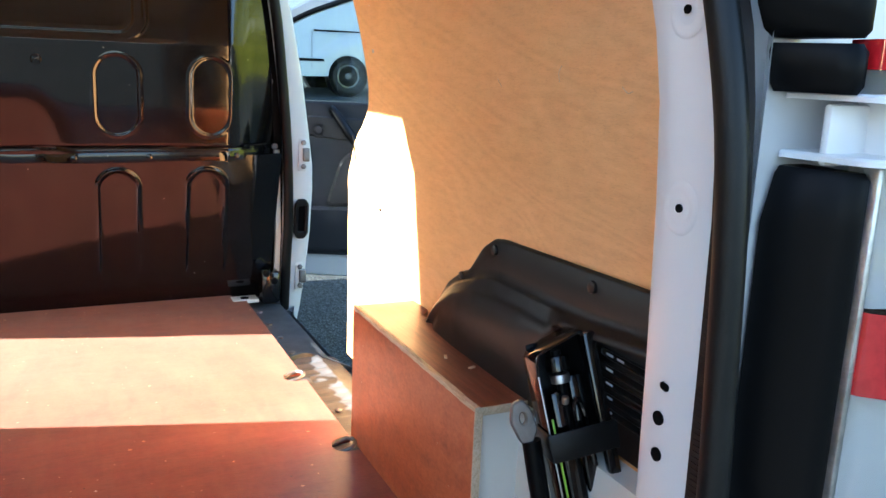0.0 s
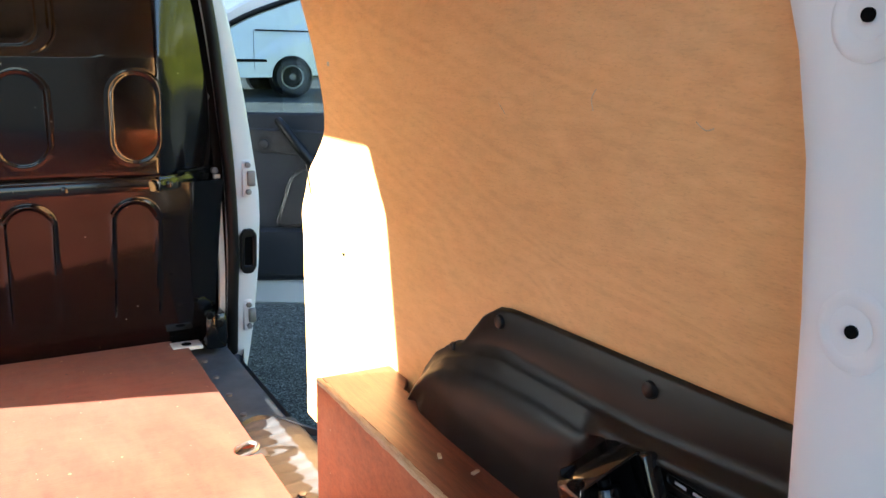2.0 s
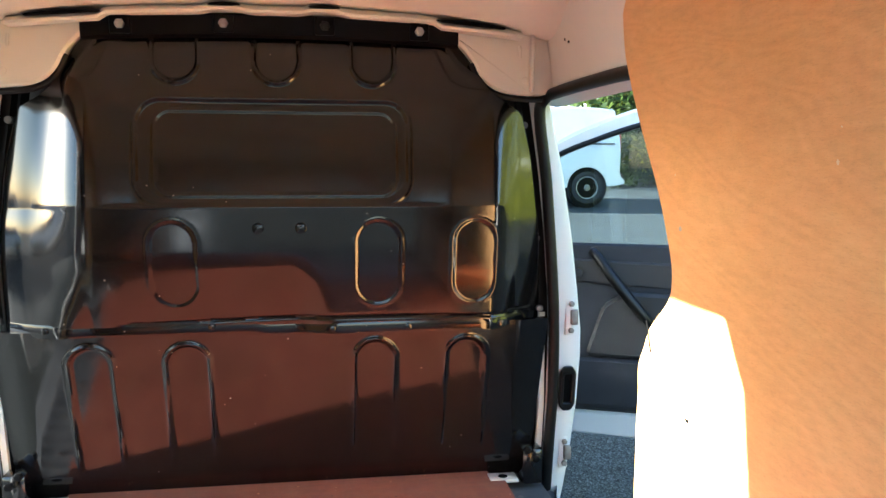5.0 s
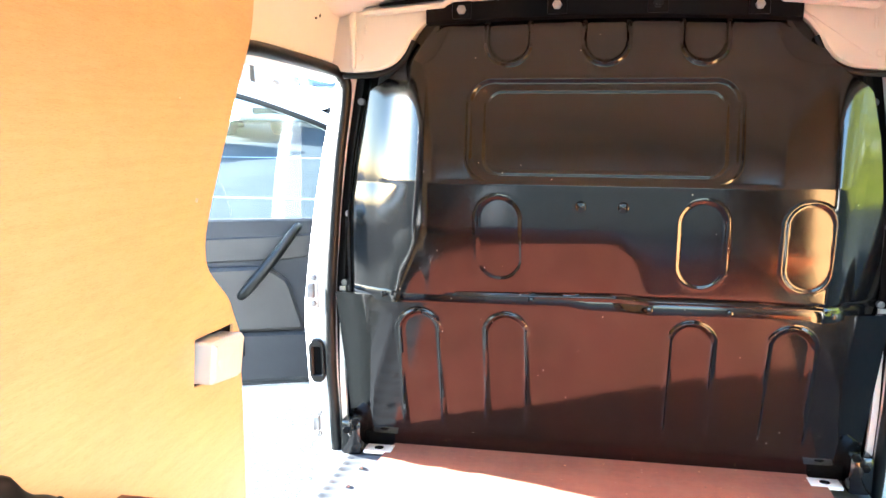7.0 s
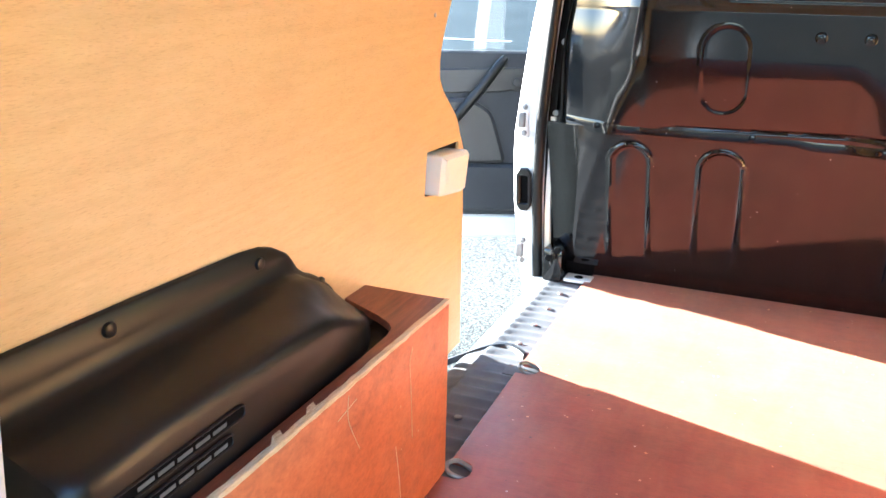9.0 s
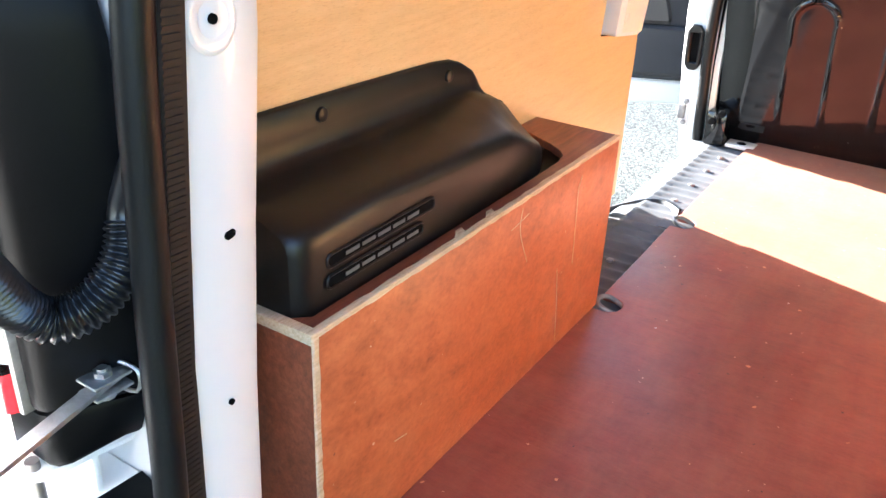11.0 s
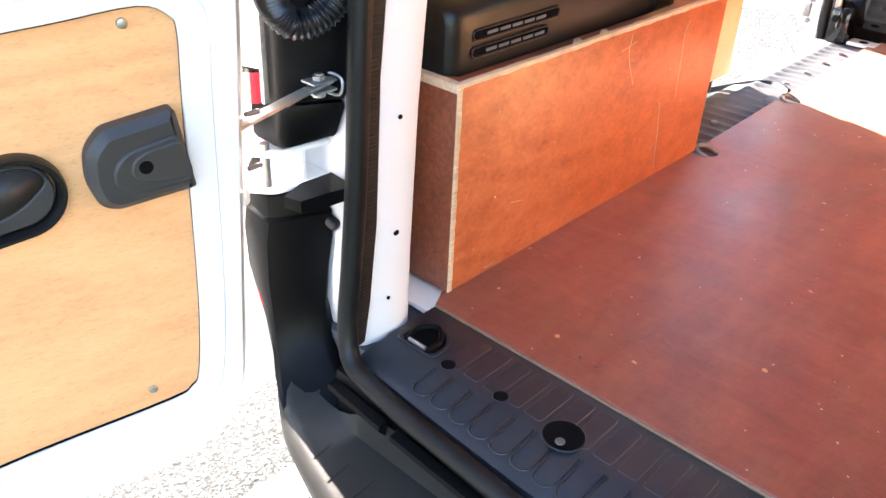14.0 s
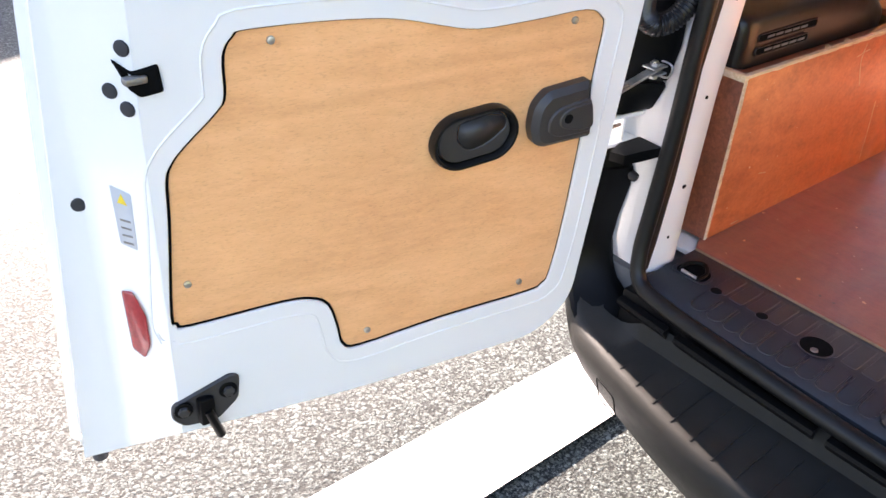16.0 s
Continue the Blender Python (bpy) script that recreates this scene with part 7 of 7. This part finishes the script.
# ---- parked vehicles ----
def wheel(parent, x, y, z, r, across):
    """A wheel at a hub place; across: unit vector of its axle, pointing outwards."""
    ax = Vector(across)
    w = new("wheel")
    w.parent = parent
    c = Vector((x, y, z))
    up = Vector((0, 0, 1))
    sd = ax.cross(up)

    def turned(profile, n=28, solid=False):
        """Rings about the axle from (along the axle, share of the radius)."""
        return Geo().loft([[tuple(c + ax * o + (sd * math.cos(2 * math.pi * k / n) + up * math.sin(2 * math.pi * k / n)) * r * q) for k in range(n)] for o, q in profile], cap=solid)
    part("tyre", turned(((-0.19, 0.6), (-0.19, 0.94), (-0.17, 1.0), (-0.025, 1.0), (-0.004, 0.95), (0.006, 0.8), (-0.004, 0.66))), M_TYRE, w)
    part("rim", turned(((-0.006, 0.68), (0.006, 0.655), (0.004, 0.62), (-0.035, 0.585), (-0.04, 0.53), (-0.014, 0.47), (-0.010, 0.36), (-0.022, 0.30), (-0.018, 0.21))), M_RIM, w)
    part("hub_cap", turned(((-0.02, 0.21), (0.012, 0.19), (0.018, 0.12), (0.018, 0.02)), 16, True), M_DULLSTEEL, w)
    for k in range(12):
        a = 2 * math.pi * k / 12
        p = c + (sd * math.cos(a) + up * math.sin(a)) * r * 0.505
        part("rim_slot", Geo().cyl(p - ax * 0.04, p - ax * 0.012, r * 0.07, 10), M_DARK, w)
    return w


def car_body(m, profile, half, roof_half, z_belt):
    """Loft across the car: side outline (along, up) at several widths; m places it."""
    g = Geo()
    rings = []
    for k in (-1.0, -0.985, -0.93, -0.8, 0.0, 0.8, 0.93, 0.985, 1.0):
        ring = []
        for a, z in profile:
            h = half if z <= z_belt else half + (roof_half - half) * min(1.0, (z - z_belt) / 0.5)
            e = abs(k)
            drop = 0.0 if e < 0.9 else (0.025 if e < 0.95 else (0.07 if e < 0.99 else 0.12))
            zz = z - drop if z > z_belt + 0.3 else z
            ring.append(m @ Vector((a * (1 - 0.02 * e), k * h, zz)))
        rings.append(ring)
    g.loft(rings)
    return g


def parked_van(x, y, heading, label):
    v = thing("parked_van", (x, y, ground_z(x, y)), label, "van")
    m = Matrix.Translation((x, y, ground_z(x, y))) @ pose(0, 0, 0, 0, 0, heading)
    prof = smooth_path([(-2.05, 0.36, 0), (-2.1, 0.6, 0), (-2.1, 1.2, 0), (-2.04, 1.7, 0), (-1.95, 1.80, 0), (-1.0, 1.84, 0), (0.1, 1.82, 0), (0.5, 1.72, 0), (1.2, 1.12, 0), (1.5, 1.05, 0), (2.0, 0.85, 0), (2.1, 0.55, 0), (2.05, 0.32, 0), (0.0, 0.30, 0)], 4, closed=True)
    part("body", car_body(m, [(p.x, p.y) for p in prof], 0.90, 0.74, 1.15), M_CARWHITE, v)
    for sy in (-1, 1):
        for wx in (-1.42, 1.28):
            q = m @ Vector((wx, sy * 0.87, 0.32))
            ax = m.to_3x3() @ Vector((0, sy, 0))
            part("arch_liner", Geo().tube([q - ax * 0.2, q + ax * 0.035], 0.385, 26), M_TRIM, v)
            wheel(v, *(q + ax * 0.04), 0.315, ax)
        f = lambda u, v_, w, m=m, sy=sy: m @ Vector((u, sy * (0.895 - (0.16 * max(0, v_ - 1.15) / 0.5) + w), v_))
        part("side_strip", Geo().plate([(-0.95, 0.58), (0.95, 0.58), (0.95, 0.63), (-0.95, 0.63)], 0.012, f, 0.003), M_TRIM, v)
        part("door_rail", Geo().plate([(-1.95, 1.12), (-0.75, 1.12), (-0.75, 1.15), (-1.95, 1.15)], 0.012, f, 0.003), M_TRIM, v)
        part("side_window", Geo().plate(rounded([(0.15, 1.14), (0.95, 1.14), (0.55, 1.60), (0.15, 1.62)], 0.05, 4), 0.012, f, 0.003), M_CARGLASS, v)
        for u in (-0.72, 0.08, 1.02):
            part("door_gap", Geo().plate([(u, 0.45), (u + 0.008, 0.45), (u + 0.008, 1.12), (u, 1.12)], 0.007, f, 0), M_TRIM, v)
        part("door_handle", Geo().plate(rounded([(0.14, 0.98), (0.28, 0.98), (0.28, 1.02), (0.14, 1.02)], 0.01, 2), 0.03, f, 0.006), M_TRIM, v)
        part("tail_lamp", Geo().box((-2.115, sy * 0.72 - 0.06, 0.95), (-2.04, sy * 0.72 + 0.09 * 1, 1.55), 0.02, m=m), M_RED, v)
    part("windscreen", Geo().loft([[m @ Vector((a, b, z)) for a, b, z in ((0.56, -k, 1.69), (1.17, -k - 0.06, 1.17), (1.19, k + 0.06, 1.17), (0.58, k, 1.69))] for k in (0.62, 0.6)]), M_CARGLASS, v)
    part("rear_bumper", Geo().box((-2.16, -0.88, 0.36), (-2.02, 0.88, 0.6), 0.04, m=m), M_TRIM, v)
    return v


def parked_car(x, y, heading, paint, label):
    v = thing("parked_car", (x, y, ground_z(x, y)), label, "car", "cars parked across the car park")
    m = Matrix.Translation((x, y, ground_z(x, y))) @ pose(0, 0, 0, 0, 0, heading)
    prof = smooth_path([(-2.0, 0.36, 0), (-2.1, 0.6, 0), (-2.06, 0.95, 0), (-1.85, 1.0, 0), (-1.45, 1.38, 0), (-0.9, 1.46, 0), (-0.1, 1.45, 0), (0.45, 1.28, 0), (0.95, 0.98, 0), (1.6, 0.86, 0), (2.0, 0.70, 0), (2.1, 0.5, 0), (2.0, 0.3, 0), (0.0, 0.26, 0)], 4, closed=True)
    part("body", car_body(m, [(p.x, p.y) for p in prof], 0.88, 0.66, 0.95), paint, v)
    for sy in (-1, 1):
        for wx in (-1.3, 1.28):
            q = m @ Vector((wx, sy * 0.85, 0.31))
            ax = m.to_3x3() @ Vector((0, sy, 0))
            part("arch_liner", Geo().tube([q - ax * 0.2, q + ax * 0.035], 0.37, 24), M_TRIM, v)
            wheel(v, *(q + ax * 0.04), 0.305, ax)
        f = lambda u, v_, w, m=m, sy=sy: m @ Vector((u, sy * (0.875 - 0.22 * max(0, v_ - 0.95) / 0.5 + w), v_))
        part("side_window", Geo().plate(rounded([(-1.25, 1.0), (0.7, 0.98), (0.3, 1.25), (-0.2, 1.36), (-0.95, 1.36)], 0.05, 4), 0.012, f, 0.003), M_CARGLASS, v)
        hl = rounded([(1.55, 0.66), (1.95, 0.58), (1.98, 0.68), (1.6, 0.80)], 0.03, 3)
        part("headlamp", Geo().plate(hl, 0.03, lambda u, v_, w, m=m, sy=sy: m @ Vector((u + 0.04, sy * (0.80 - 0.1 * (u - 1.55) + w), v_)), 0.01), M_CLEAR, v)
        part("mirror", Geo().box((0.5, sy * 0.98 - 0.09, 0.95), (0.62, sy * 0.98 + 0.09, 1.06), 0.03, m=m), paint, v)
    part("windscreen", Geo().loft([[m @ Vector((a, b, z)) for a, b, z in ((0.47 + e, -0.56, 1.285), (0.96 + e, -0.70, 0.995), (0.96 + e, 0.70, 0.995), (0.47 + e, 0.56, 1.285))] for e in (0.0, 0.02)]), M_CARGLASS, v)
    part("grille", Geo().box((2.02, -0.5, 0.42), (2.11, 0.5, 0.62), 0.03, m=m), M_TRIM, v)
    return v


parked_van(3.76, 15.6, 180, "white panel van parked across the car park")
parked_car(-9.7, 20.9, -38, M_CARWHITE, "white hatchback parked across the car park")
parked_car(-8.3, 23.6, -38, M_CARWHITE, "white hatchback parked in a slanted row")
parked_car(-6.6, 26.3, -38, M_CARWHITE, "white car parked at the end of the row")
parked_car(-12.4, 18.4, -38, M_CARSILVER, "silver car parked in a slanted row")
parked_van(-16.0, 26.0, -50, "white van parked at the far side")
parked_car(9.6, 17.6, 80, M_CARSILVER, "silver car parked before the hedge")
parked_car(-9.75, 1.2, 96, M_CARSILVER, "silver car parked two bays away")


# ---- planting ----
def leaves(g, rnd, centre, spread, n, size):
    for _ in range(n):
        while True:
            p = Vector((rnd.uniform(-1, 1), rnd.uniform(-1, 1), rnd.uniform(-1, 1)))
            if 0.15 < p.length < 1:
                break
        c = Vector(centre) + Vector((p.x * spread[0], p.y * spread[1], p.z * spread[2]))
        a = Vector((rnd.gauss(0, 1), rnd.gauss(0, 1), rnd.gauss(0, 1))).normalized()
        b = a.orthogonal().normalized()
        k = size * rnd.uniform(0.6, 1.4)
        i = len(g.v)
        g.v += [tuple(c - a * k), tuple(c - b * k * 0.45), tuple(c + a * k), tuple(c + b * k * 0.45)]
        g.f.append((i, i + 1, i + 2, i + 3))


def hedge(x0, y0, x1, y1, h, label, material, seed):
    rnd = random.Random(seed)
    g = Geo()
    a, b = Vector((x0, y0)), Vector((x1, y1))
    n = int((b - a).length / 0.7)
    for i in range(n):
        p = a + (b - a) * (i + 0.5) / n
        for k in range(int(h / 0.7) + 1):
            z = ground_z(p.x, p.y) + 0.35 + k * 0.7
            wob = rnd.uniform(-0.3, 0.3)
            leaves(g, rnd, (p.x + rnd.uniform(-0.2, 0.2), p.y + wob, z), (0.7, 0.8, 0.6), 230, 0.105)
    return single("hedge", g, material, (x0, y0, 0), label, "hedge", kind="stuff", fix=False)


hedge(-1.5, 22.5, 18, 21.0, 4.9, "tall sunlit green hedge behind the car park", M_GRASSY, 3)
hedge(8.2, -5.0, 8.6, 13.0, 3.4, "sunlit yellow-green hedge beside the car park", M_GRASSY, 5)
hedge(6.4, 19.0, 11.5, 19.2, 2.4, "dark clipped evergreen hedge", M_DARKLEAF, 4)


def tree(x, y, h, r, material, seed, label, dens=1.0):
    rnd = random.Random(seed)
    z0 = ground_z(x, y)
    t = thing("tree", (x, y, z0), label, "tree", "trees round the car park")
    g = Geo()
    trunk = smooth_path([(x, y, z0 - 0.1), (x + rnd.uniform(-0.1, 0.1), y, z0 + h * 0.3), (x + rnd.uniform(-0.25, 0.25), y + rnd.uniform(-0.2, 0.2), z0 + h * 0.62), (x, y, z0 + h * 0.92)], 6)
    g.tube(trunk, [0.2 * h / 7 * (1 - 0.85 * i / (len(trunk) - 1)) for i in range(len(trunk))], 10)
    tips = []
    for k in range(14):
        zz = z0 + h * rnd.uniform(0.32, 0.85)
        a = rnd.uniform(0, 2 * math.pi)
        ln = r * rnd.uniform(0.5, 1.0)
        p0 = Vector((x, y, zz))
        p2 = p0 + Vector((math.cos(a) * ln, math.sin(a) * ln, h * rnd.uniform(0.08, 0.22)))
        p1 = (p0 + p2) / 2 + Vector((0, 0, -0.1))
        pth = smooth_path([p0, p1, p2], 4)
        g.tube(pth, [0.06 * (1 - 0.8 * i / (len(pth) - 1)) for i in range(len(pth))], 6)
        tips += [p2, (p1 + p2) / 2]
    part("trunk", g, M_BARK, t)
    g = Geo()
    for p in tips:
        leaves(g, rnd, p, (r * 0.4, r * 0.4, r * 0.32), int(110 * dens), 0.09)
    tagged(part("crown", g, material, t, fix=False), kind="stuff")
    return t


for i, (x, y, h, r) in enumerate(((-17, 32, 5.2, 2.8), (-13.6, 31.5, 4.6, 2.6), (-10.6, 31, 4.2, 2.5), (-7.4, 32, 4.8, 2.6), (-4, 34, 6, 2.8), (-21, 31, 5.5, 3.0), (-25, 28, 5, 2.8))):
    tree(x, y, h, r, M_AUTUMN, 20 + i, "tree in thin orange-brown autumn leaf", 0.9)
for i, (x, y, h, r) in enumerate(((4, 24, 8, 3), (9, 23, 8.5, 3.2), (14, 24, 8, 3))):
    tree(x, y, h, r, M_GRASSY, 40 + i, "broad green tree behind the hedge", 1.0)
